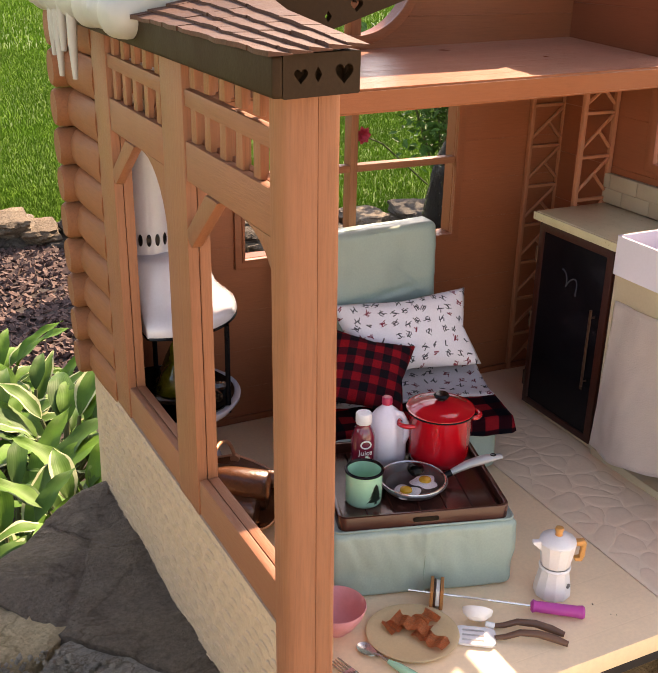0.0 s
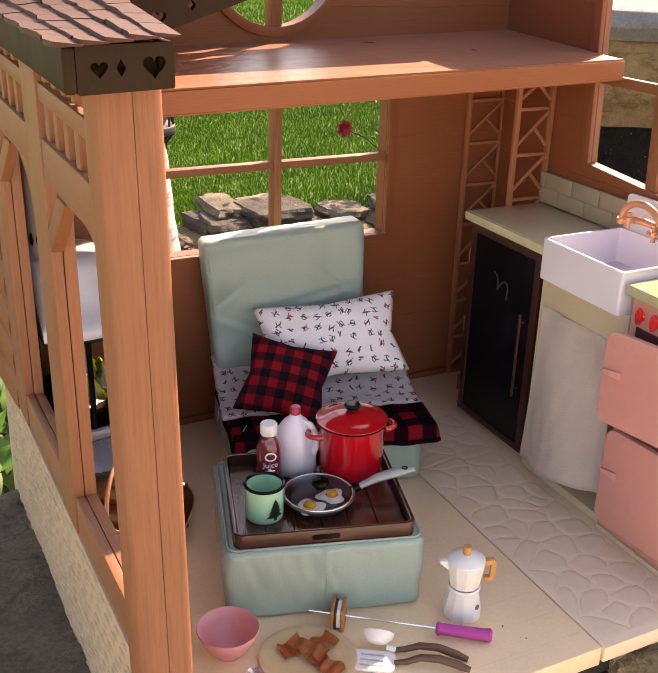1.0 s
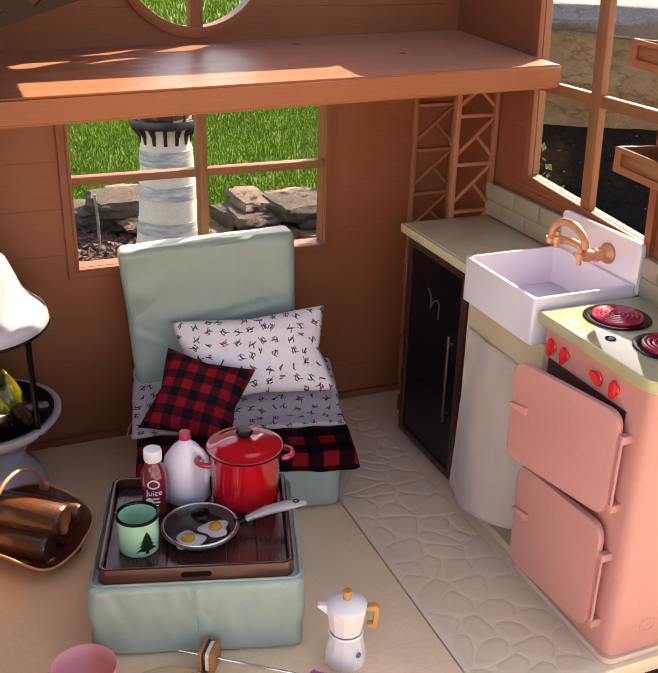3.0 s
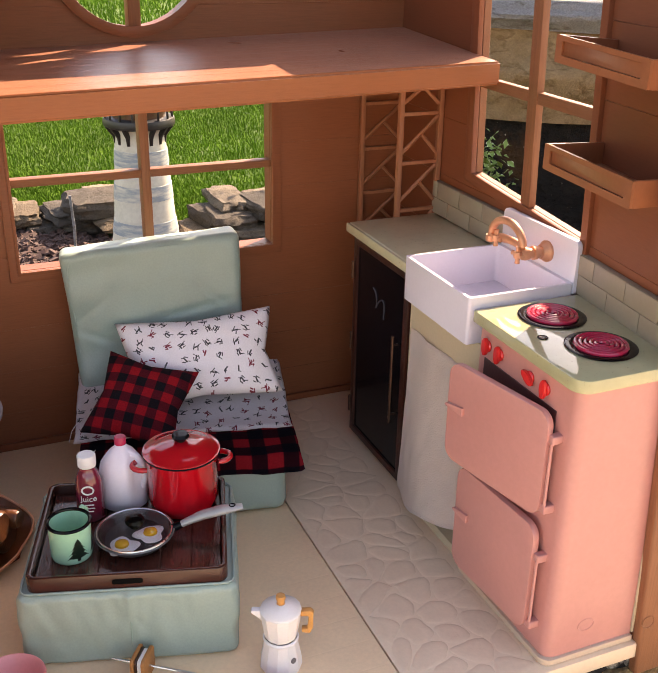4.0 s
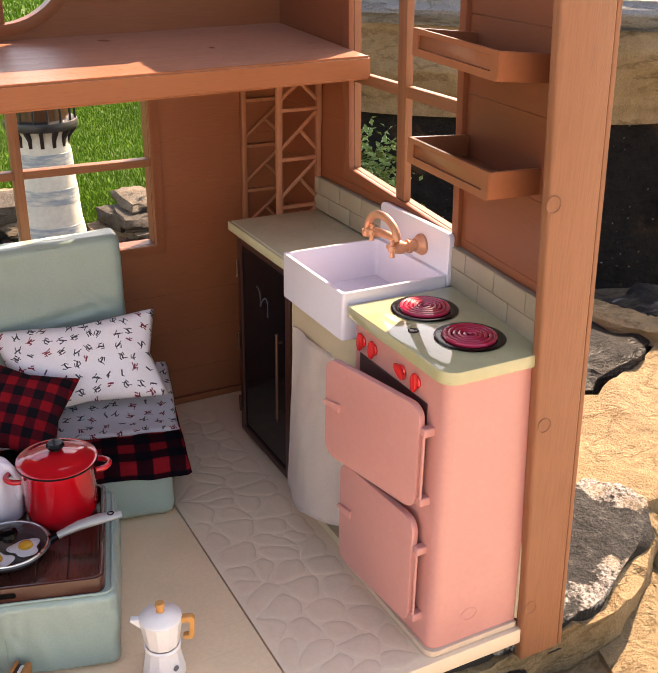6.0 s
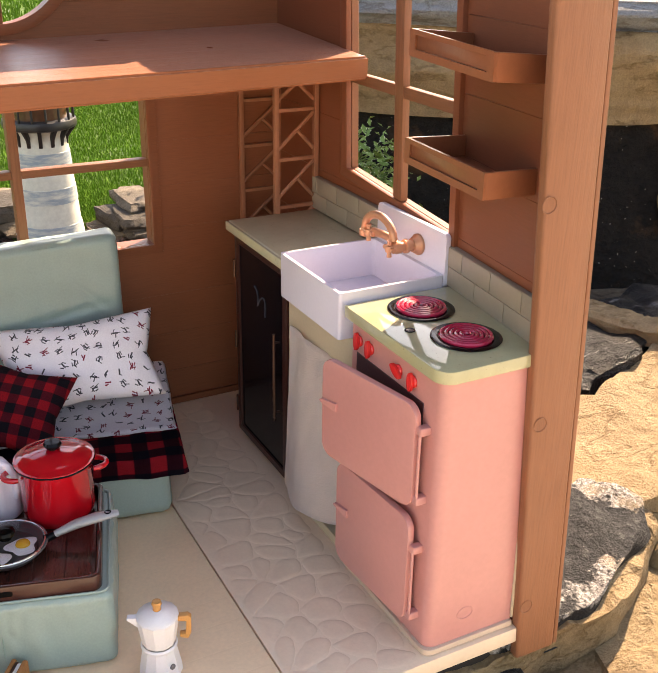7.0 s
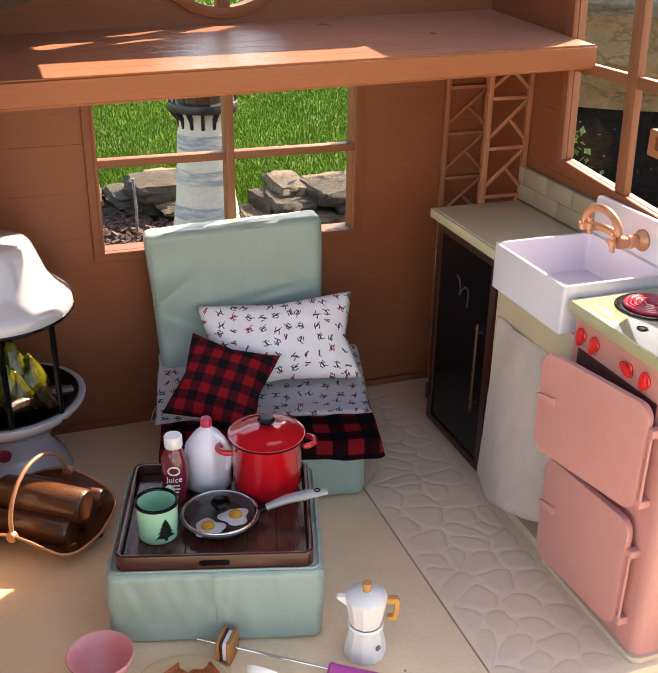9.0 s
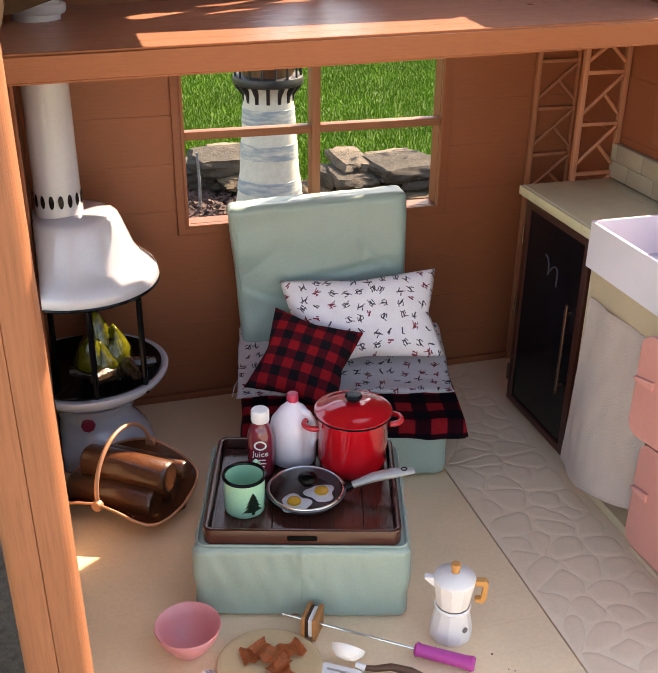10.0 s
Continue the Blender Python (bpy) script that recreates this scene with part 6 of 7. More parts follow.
fire = thing("fireplace", "white hanging-hood fireplace with a plastic fire", "fireplace", (FX, FY, 0.0))
part("base", trimmed(lathe([(0, 0), (0.059, 0), (0.0615, 0.004), (0.056, 0.020), (0.044, 0.036), (0.040, 0.046), (0.046, 0.060), (0.058, 0.072), (0, 0.072)], 48)), M["stovewhite"], fire, smooth=50)
part("bowl", trimmed(moved(lathe([(0.030, 0.0), (0.062, 0.004), (0.075, 0.014), (0.0815, 0.023), (0.0810, 0.0255), (0.0755, 0.026), (0.0700, 0.021), (0.055, 0.012), (0, 0.010)], 56, 1.02, 1.0), (0, 0, 0.0715))), M["stovewhite"], fire, "white round hearth bowl", smooth=50)
part("hearth", trimmed(moved(lathe([(0, 0.0), (0.055, 0.001), (0.0725, 0.0125), (0.0740, 0.0145), (0.0555, 0.0035), (0, 0.002)], 44, 1.02, 1.0), (0, 0, 0.0840))), M["black"], fire, "black hearth lining", smooth=50)
part("button", moved(lathe([(0, 0), (0.0076, 0), (0.0074, 0.0022), (0.0066, 0.0030), (0, 0.0030)], 8), (-0.008, -0.0440, 0.051), rx=76), M["juice"], fire, "dark red push button")
for x, y in ((0.053, -0.055), (0.004, -0.073), (-0.033, 0.010), (0.006, 0.066)):
    part("strut", tube([(x, y, 0.088), (x, y, 0.192)], 0.0030, 8), M["black"], fire, "thin black strut")

part("hood", trimmed(moved(lathe([(0.0785, 0.0), (0.0805, 0.004), (0.0780, 0.0120), (0.0710, 0.0182), (0.0635, 0.0245), (0.0570, 0.0340), (0.0520, 0.0480), (0.0475, 0.0600), (0.0440, 0.0675), (0.0395, 0.0712), (0.0300, 0.0732), (0.0235, 0.0742), (0.0, 0.0745)], 64), (0, 0, 0.1965))), M["stovewhite"], fire, "flared white enamel hood", smooth=50)
part("hood_rim", trimmed(moved(tube([(0.0785 * math.cos(2 * math.pi * k / 56), 0.0785 * math.sin(2 * math.pi * k / 56), 0) for k in range(56)], 0.0019, 6, True), (0, 0, 0.1958))), M["black"], fire, "black hood rim")
part("hood_inside", trimmed(moved(lathe([(0.076, 0.0), (0.062, 0.016), (0.046, 0.05), (0, 0.055)], 40), (0, 0, 0.1968))), M["iron"], fire)
part("flue", moved(lathe([(0.0232, -0.002), (0.0232, 0.0), (0.0228, 0.010), (0.0222, 0.012), (0.0212, 0.30), (0, 0.304)], 40), (-0.011, -0.002, 0.2675)), M["stovewhite"], fire, "white flue pipe through the loft", smooth=50)
part("flue_collar", moved(lathe([(0.0245, 0.0), (0.026, 0.002), (0.026, 0.008), (0.0235, 0.010)], 40), (-0.010, -0.002, 0.4535)), M["stovewhite"], fire, "white collar on the loft")
# The pipe is uncut; black ovals paint the shade inside its vent holes.
for k in range(16):
    a = 2 * math.pi * k / 16 + 0.1
    part("vent_slot", moved(moved(moved(lathe([(0, 0.0005), (0.0026, 0.0005), (0.0030, 0.0), (0, -0.0008)], 16, 2.2, 0.85), (0, 0, 0), ry=90), (0.0226, 0, 0)), (-0.011, -0.002, 0.2850), rz=math.degrees(a)), M["black"], fire)
rng = random.Random(12)
for k in range(6):
    a = k * 1.05 + 0.3
    part("fire_log", moved(tube([(-0.026, 0, 0), (-0.012, 0.001, 0.002), (0.010, -0.001, 0.001), (0.026, 0, 0)], [0.0065, 0.0085, 0.0080, 0.0055], 9), (0.020 * math.cos(a) + 0.024, 0.020 * math.sin(a) - 0.008, 0.0935 + 0.004 * (k % 3)), rz=k * 57, ry=rng.uniform(-14, 14)), M["ash"], fire, "glossy brown fire log")
for k, (x, y, h, lean) in enumerate(((0.014, 0.002, 0.066, -2), (0.024, -0.004, 0.048, 5), (0.004, -0.006, 0.048, -6), (0.018, 0.010, 0.056, 5), (0.014, -0.012, 0.038, 2))):
    bm = lathe([(0, 0), (0.016, 0.004), (0.0205, 0.018), (0.0175, 0.036), (0.0115, 0.054), (0.005, 0.070), (0, 0.08)], 30)
    for v in bm.verts:
        w = noise.noise(Vector((v.co.x * 90 + k, v.co.y * 90, v.co.z * 45)))
        v.co += Vector((0.004 * w, 0.004 * noise.noise(Vector((v.co.y * 90, k * 3.0, v.co.z * 60))), 0))
    moved(bm, (x, y, 0.0955), ry=lean, rz=k * 40)
    for v in bm.verts:
        v.co.z = 0.0955 + (v.co.z - 0.0955) * h / 0.08
    part("flame", bm, M["flame"], fire, "yellow-green plastic flame", smooth=80)

BX, BY, BR = -0.2440, -0.1920, -36
bask = thing("log_basket", "copper-coloured scoop basket holding firewood", "basket", (BX, BY, 0.0), BR)
bm = bmesh.new()
n, m = 30, 16
vs = {}
for i in range(n + 1):
    for j in range(m + 1):
        u, a = i / n * 2 - 1, (j / m * 2 - 1)
        half = 0.0490 * max(0.0, 1 - abs(u) ** 9) ** 0.5 + 0.003
        y = a * half
        z = 0.0035 + 0.005 * abs(u) ** 2.5 + (0.040 if a > 0 else 0.029) * a * a * (1 - 0.80 * abs(u) ** 1.5)
        vs[i, j] = bm.verts.new((u * 0.064, y, z))
for i in range(n):
    for j in range(m):
        bm.faces.new((vs[i, j], vs[i + 1, j], vs[i + 1, j + 1], vs[i, j + 1]))
bmesh.ops.solidify(bm, geom=bm.faces[:], thickness=-0.0022)
part("scoop", bm, M["basket"], bask, "curved copper scoop", smooth=60)
rim = []
for k in range(60):
    a = 2 * math.pi * k / 60
    u, s = math.cos(a), math.sin(a)
    u = math.copysign(abs(u) ** 0.5, u)
    rim.append((u * 0.0638, math.copysign(0.0490 * max(0.0, 1 - abs(u) ** 9) ** 0.5 + 0.003 * abs(s), s), 0.0035 + 0.005 * abs(u) ** 2.5 + (0.040 if s > 0 else 0.029) * (1 - 0.80 * abs(u) ** 1.5)))
part("rolled_rim", tube(rim, 0.0014, 8, True), M["copper"], bask, "bright rolled copper rim")
hoop = [(0.0 + 0.004 * math.sin(math.pi * k / 20), 0.050 * math.cos(math.pi * k / 20), 0.030 + 0.010 * (1 - k / 20) + 0.044 * math.sin(math.pi * k / 20)) for k in range(21)]
part("hoop_handle", tube([(x - 0.010 * math.sin(math.pi * k / 20), y, z) for k, (x, y, z) in enumerate(hoop)], 0.0022, 10), M["copper"], bask, "copper hoop handle")
for s in (-1, 1):
    part("pivot", moved(lathe([(0, -0.003), (0.005, -0.003), (0.0058, 0), (0.005, 0.003), (0, 0.003)], 16), (0, s * 0.051, 0.030 + 0.005 * (1 + s)), rx=90), M["copper"], bask)
wood = thing("firewood_bundle", "moulded bundle of brown logs in the basket", "firewood", (BX, BY, 0.0), BR)
for k, (y, z, r) in enumerate(((-0.017, 0.020, 0.0150), (0.015, 0.019, 0.0150), (-0.001, 0.041, 0.0165), (0.024, 0.036, 0.0095))):
    bm = lathe([(0, -0.046), (r * 0.85, -0.046), (r, -0.043), (r * 1.03, 0.0), (r, 0.043), (r * 0.85, 0.046), (r * 0.5, 0.0445), (0, 0.0445)], 22)
    for v in bm.verts:
        v.co.x += 0.0014 * noise.noise(Vector((v.co.x * 80, v.co.y * 80 + k, v.co.z * 40)))
        v.co.y += 0.0014 * noise.noise(Vector((v.co.x * 80 + 3, v.co.y * 80, v.co.z * 40 + k)))
    part("log", moved(bm, (0.004 * (k - 1), y, z), ry=90), M["logs"], wood)

# ---- things on the floor in front ----
moka = thing("moka_pot", "white toy moka pot with wooden knob and handle", "coffee pot", (-0.0035, -0.4470, 0.0), -22)
moka.scale = (0.92, 0.92, 0.94)
part("boiler", lathe([(0, 0), (0.0185, 0), (0.0195, 0.002), (0.0190, 0.010), (0.0155, 0.028), (0.0152, 0.031), (0, 0.031)], 11), M["white"], moka, smooth=20)
part("collar", moved(lathe([(0.0150, 0), (0.0162, 0.0006), (0.0165, 0.002), (0.0158, 0.0034), (0.015, 0.004)], 32), (0, 0, 0.0305)), M["white"], moka, "screw collar")
part("jug", moved(lathe([(0, 0), (0.0140, 0), (0.0150, 0.001), (0.0190, 0.027), (0.0182, 0.028), (0, 0.028)], 11), (0, 0, 0.0345)), M["white"], moka, smooth=20)
part("spout", plate([(-0.0160, 0.0510), (-0.0270, 0.0610), (-0.0258, 0.0628), (-0.0165, 0.0625)], 0.0065, (), "xz", -0.00325, 0.0012), M["white"], moka)
part("lid", moved(lathe([(0, 0.0065), (0.006, 0.006), (0.0185, 0.0012), (0.0188, 0), (0, 0)], 14), (0, 0, 0.0627)), M["white"], moka, smooth=60)
part("lid_knob", moved(lathe([(0, 0), (0.0038, 0), (0.0034, 0.003), (0.0046, 0.006), (0.004, 0.0085), (0, 0.009)], 14), (0, 0, 0.0690)), M["oak"], moka, "wooden lid knob")
hp = [(0.0165, 0.0620), (0.0270, 0.0630), (0.0295, 0.0600), (0.0290, 0.0440), (0.0265, 0.0380), (0.0190, 0.0390), (0.0185, 0.0425), (0.0240, 0.0430), (0.0250, 0.0565), (0.0170, 0.0570)]
part("handle", plate(hp, 0.0065, (), "xz", -0.00325, 0.0014), M["oak"], moka, "wooden handle")
part("valve", moved(lathe([(0, 0), (0.0028, 0), (0.0026, 0.0012), (0.0014, 0.0016), (0, 0.0008)], 14), (0.0115, -0.0128, 0.016), rx=90, rz=42), M["pan"], moka, "small safety valve")

bl = thing("bowl", "pink plastic bowl on the floor", "bowl", (-0.2155, -0.4095, 0.0))
part("shell", lathe([(0, 0), (0.0108, 0), (0.0112, 0.0012), (0.0170, 0.0075), (0.0236, 0.0180), (0.0268, 0.0275), (0.0262, 0.0283), (0.0254, 0.0278), (0.0222, 0.0185), (0.0158, 0.0085), (0.009, 0.003), (0, 0.0028)], 48), M["bowl"], bl, smooth=60)

pl = thing("plate", "round cream wooden plate", "plate", (-0.1570, -0.4450, 0.0), -24)
pl.scale = (0.955, 0.885, 1.0)
part("disc", lathe([(0, 0), (0.0370, 0), (0.0428, 0.0028), (0.0440, 0.0042), (0.0428, 0.0048), (0.0375, 0.0030), (0, 0.0028)], 56), M["plate"], pl, smooth=60)


def bacon_strip(ln, wd, seed):
    bm = bmesh.new()
    vs = {}
    for i in range(15):
        for j in range(6):
            u, v = i / 14, j / 5 - 0.5
            x = (u - 0.5) * ln
            edge = 1 + 0.14 * math.sin(u * 11 + seed) + 0.08 * math.sin(u * 23 + seed)
            vs[i, j] = bm.verts.new((x, v * wd * edge + 0.0012 * math.sin(u * 9 + seed), 0.0016 + 0.0013 * math.sin(u * 17 + seed + v * 1.5)))
    for i in range(14):
        for j in range(5):
            bm.faces.new((vs[i, j], vs[i + 1, j], vs[i + 1, j + 1], vs[i, j + 1]))
    bmesh.ops.solidify(bm, geom=bm.faces[:], thickness=0.0016)
    return bm


for k, (x, y, z, rz, ln) in enumerate(((-0.1645, -0.4330, 0.0045, 4, 0.026), (-0.1545, -0.4395, 0.0072, -58, 0.036), (-0.1415, -0.4370, 0.0048, 14, 0.029), (-0.1480, -0.4610, 0.0050, -66, 0.032))):
    single("bacon", bacon_strip(ln, 0.0165, k * 2.1), M["bacon"], "wavy reddish-brown slice of bacon on the plate", "bacon", (x, y, z), rz, "bacon slices", smooth=70)

a, b = Vector((-0.1360, -0.4010, 0.0125)), Vector((-0.0420, -0.4640, 0.0085))
sk = thing("roasting_skewer", "metal roasting skewer with a magenta grip", "skewer", tuple(b), 0)
ax = (b - a).normalized()
part("rod", tube([a - b, Vector((0, 0, 0))], 0.0011, 8), M["steel"], sk, "thin metal rod")
part("grip", tube([Vector((0, 0, 0)), ax * 0.002, ax * 0.005, ax * 0.042, ax * 0.047, ax * 0.049], [0.0040, 0.0062, 0.0052, 0.0056, 0.0064, 0.0050], 16), M["magenta"], sk, "magenta plastic grip")
sm_at = a.lerp(b, 0.24)
smore = thing("smore", "toasted biscuit sandwich threaded on the skewer", "biscuit", tuple(sm_at), math.degrees(math.atan2(ax.y, ax.x)))
for nm, x0, x1, r, mt, lb in (("cracker", -0.0068, -0.0038, 0.0118, "cracker", "brown biscuit"), ("chocolate", -0.0037, -0.0016, 0.0105, "choc", "dark chocolate layer"), ("marshmallow", -0.0015, 0.0022, 0.0098, "eggw", "white marshmallow"), ("cracker", 0.0024, 0.0056, 0.0118, "cracker", "")):
    part(nm, plate(rounded(-r, r, -r, r, 0.0035, 4), x1 - x0, (), "yz", x0, 0.0008), M[mt], smore, lb)
for p in smore.children:
    p.location.z = 0.0004


def utensil(name, label, at, rz, head, mt):
    u = thing(name, label, name, at, rz, "cooking utensils")
    part("handle", tube([(0.0, 0, 0.003), (0.010, 0.001, 0.0045), (0.022, 0.0032, 0.0085), (0.038, 0.0040, 0.0085), (0.053, 0.0020, 0.0062), (0.064, -0.0010, 0.0045)], [0.0020, 0.0026, 0.0030, 0.0034, 0.0036, 0.0026], 10), M["brownh"], u, "brown handle")
    part("head", head, mt, u, "white plastic head")
    return u


hd = plate(rounded(-0.035, 0.001, -0.0120, 0.0120, 0.006, 5), 0.0024, [rounded(-0.029, -0.009, y - 0.0012, y + 0.0012, 0.001, 3) for y in (-0.0064, 0.0, 0.0064)], "xy", 0.001)
utensil("spatula", "slotted white spatula with a brown handle", (-0.0935, -0.4810, 0.0), -33, hd, M["white"])
bm = moved(lathe([(0, 0), (0.006, 0.001), (0.0105, 0.006), (0.0112, 0.010), (0.0104, 0.010), (0.0095, 0.0065), (0.005, 0.002), (0, 0.0014)], 24, 1.25, 0.9), (-0.014, -0.003, 0.0092), rx=-58)
utensil("ladle", "white ladle with a brown handle", (-0.0865, -0.4670, 0.0), -36, joined(bm, tube([(-0.006, 0, 0.0045), (0.002, 0, 0.003)], [0.0025, 0.003], 8)), M["white"])

sp = thing("spoon", "steel spoon with a mint green handle", "spoon", (-0.2040, -0.4465, 0.0), -66)
part("bowl", moved(lathe([(0, 0.0006), (0.004, 0.0010), (0.0072, 0.0028), (0.0070, 0.0034), (0.0038, 0.0018), (0, 0.0014)], 24, 1.45, 1.0), (0, 0, 0)), M["steel"], sp)
part("neck", tube([(0.0095, 0, 0.0030), (0.016, 0, 0.0040), (0.024, 0, 0.0036)], [0.0016, 0.0013, 0.0016], 8), M["steel"], sp)
part("handle", tube([(0.024, 0, 0.0036), (0.036, 0, 0.0038), (0.055, 0, 0.0032)], [0.0022, 0.0036, 0.0044], 10), M["mint"], sp, "mint green handle")
fk = thing("fork", "small steel fork with a mint green handle", "fork", (-0.2340, -0.4520, 0.0), -72)
part("head", box(0.010, 0.020, -0.0055, 0.0055, 0.0012, 0.0026, 0.0006), M["steel"], fk)
for y in (-0.0046, -0.0015, 0.0015, 0.0046):
    part("tine", tube([(0.010, y, 0.0019), (-0.006, y, 0.0023)], [0.0010, 0.0006], 6), M["steel"], fk)
part("handle", tube([(0.020, 0, 0.0020), (0.030, 0, 0.0028), (0.058, 0, 0.0028)], [0.0016, 0.0030, 0.0042], 10), M["mint"], fk, "mint green handle")
for x, y, r in ((0.020, -0.4785, 0.0009), (0.030, -0.5000, 0.0006), (0.026, -0.497, 0.0005)):
    single("crumb", lathe([(0, 0), (r, 0), (r * 0.8, r * 0.6), (0, r * 0.8)], 8), M["choc"], "tiny dark crumb on the floor", "crumb", (x, y, 0.0), 0, "crumbs")

# ---- stones that carry the house ----
def stone(name, outline, z0, z1, seed, mt, label, rough=0.006, step=0.03, drop=0.6):
    return single(name, slab(outline, z0, z1, seed, rough, step, drop), M[mt], label, "stone", smooth=30)


slate_at = thing("slate_slab", "dark cracked slate slab under the house", "stone", (0, 0, 0))
CR = [(-0.408, -0.066), (-0.376, -0.130), (-0.346, -0.152), (-0.300, -0.187), (0.10, -0.202)]
CL = [(-0.376, -0.130), (-0.386, -0.156), (-0.401, -0.216), (-0.440, -0.269)]
pieces = (CR[::-1] + [(-0.340, -0.012), (-0.20, 0.06), (0.10, 0.05)], [(-0.515, -0.175), (-0.475, -0.130), (-0.455, -0.108), CR[0]] + CL + [(-0.480, -0.195)], CR[1:] + [(0.10, -0.45), (-0.30, -0.45), (-0.372, -0.352), (-0.385, -0.325)] + CL[:0:-1])
for k, out in enumerate(pieces):
    bm = slab(out, -0.095, -0.0370 - 0.0012 * (k == 1), 2.0, 0.009, 0.012, 0.22)
    for v in bm.verts:
        v.co.z += 0.05 * max(0.0, -0.12 - v.co.y)
    part("slab_piece", bm, M["slate"], slate_at, smooth=30)
stone("tan_slab", [(-0.62, -0.16), (-0.480, -0.165), (-0.425, -0.262), (-0.50, -0.335), (-0.60, -0.35)], -0.11, -0.0365, 5.0, "tanlight", "tan stone slab beside the house with sunlight in its colour", 0.008, 0.018)
stone("gravelly_slab", [(-0.60, -0.355), (-0.502, -0.340), (-0.425, -0.262), (-0.370, -0.310), (-0.350, -0.340), (-0.285, -0.435), (-0.10, -0.435), (-0.12, -0.62), (-0.60, -0.60)], -0.11, -0.0335, 8.0, "gravel", "pitted grey stone under the front of the house", 0.010, 0.018)
rng = random.Random(77)
v, f = [], []
for _ in range(1500):
    x, y = rng.uniform(-0.54, -0.30), rng.uniform(-0.50, -0.285)
    if y > -0.29 - 0.75 * (x + 0.455) or y < -0.29 - 0.75 * (x + 0.455) - 0.14:
        continue
    r = rng.uniform(0.0016, 0.0050)
    m = pose(x, y, -0.0340 + rng.uniform(0, 0.004), rng.uniform(0, 360), rng.uniform(0, 360), rng.uniform(0, 360))
    k = len(v)
    v += [tuple(m @ Vector((a * r * rng.uniform(0.7, 1.2), b * r * rng.uniform(0.7, 1.2), c * r * 0.7))) for a, b, c in ((1, 0, 0), (-1, 0, 0), (0, 1, 0), (0, -1, 0), (0, 0, 1), (0, 0, -1))]
    f += [(k + a, k + b, k + c) for a, b, c in ((0, 2, 4), (2, 1, 4), (1, 3, 4), (3, 0, 4), (2, 0, 5), (1, 2, 5), (3, 1, 5), (0, 3, 5))]
me = bpy.data.meshes.new("gravel")
me.from_pydata(v, [], f)
me.materials.append(M["gravel"])
me.shade_smooth()
tagged(new("gravel", me), "loose grey gravel at the slab edge", "gravel", kind="stuff")
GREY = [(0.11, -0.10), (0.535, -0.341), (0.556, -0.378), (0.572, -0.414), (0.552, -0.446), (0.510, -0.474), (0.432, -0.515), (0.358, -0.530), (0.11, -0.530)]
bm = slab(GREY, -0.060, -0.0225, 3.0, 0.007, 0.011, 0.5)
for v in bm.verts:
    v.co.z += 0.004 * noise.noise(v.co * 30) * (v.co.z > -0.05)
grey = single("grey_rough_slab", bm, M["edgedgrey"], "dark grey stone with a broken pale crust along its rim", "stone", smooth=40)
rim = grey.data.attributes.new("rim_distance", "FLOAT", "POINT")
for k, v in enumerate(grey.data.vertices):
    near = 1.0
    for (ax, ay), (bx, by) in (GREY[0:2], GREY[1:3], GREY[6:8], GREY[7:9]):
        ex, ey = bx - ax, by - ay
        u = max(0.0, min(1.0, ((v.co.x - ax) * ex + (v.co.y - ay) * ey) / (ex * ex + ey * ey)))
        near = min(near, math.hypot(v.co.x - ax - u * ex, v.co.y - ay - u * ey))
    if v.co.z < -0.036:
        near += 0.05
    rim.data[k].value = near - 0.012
stone("tan_ledge", [(0.13, -0.09), (0.520, -0.350), (0.543, -0.385), (0.558, -0.420), (0.80, -0.40), (0.98, -0.28), (0.95, -0.08), (0.70, -0.195), (0.45, -0.02), (0.25, 0.06)], -0.10, -0.023, 4.0, "tan", "flat sunlit tan stone ledge", 0.009, 0.016, 0.15)
stone("slate_ledge", [(0.46, -0.01), (0.705, -0.185), (0.96, -0.07), (1.20, -0.12), (1.25, 0.10), (0.93, 0.06), (0.72, 0.22)], -0.14, -0.012, 6.0, "slatewet", "dark layered slate ledge by the water", 0.016, 0.025)
stone("tan_ridge", [(0.79, 0.11), (0.855, -0.008), (0.902, -0.095), (0.96, -0.19), (1.02, -0.19), (0.985, -0.09), (0.935, 0.0), (0.87, 0.13)], -0.03, 0.002, 9.0, "tan", "narrow tan ridge of stone below the black rock", 0.010, 0.014)
stone("tan_rim_block", [(x + 0.010 * (x > 0.3) * (1 if y > -0.40 else 1.3), y - 0.006) for x, y in GREY], -0.20, -0.0335, 12.0, "tan", "tan weathered side of the stone under the corner post", 0.010, 0.012, 0.5)
stone("tan_front_block", [(0.30, -0.535), (0.43, -0.530), (0.52, -0.487), (0.565, -0.462), (0.555, -0.545), (0.46, -0.64), (0.30, -0.66)], -0.24, -0.085, 7.0, "tan", "lower tan stone in front of the corner post", 0.016, 0.014, 0.9)
stone("tan_side_block", [(0.572, -0.440), (0.60, -0.415), (0.68, -0.392), (0.82, -0.385), (0.80, -0.60), (0.62, -0.66), (0.568, -0.56)], -0.24, -0.062, 13.0, "tan", "tan stone block beside the crusted slab", 0.016, 0.014, 0.9)
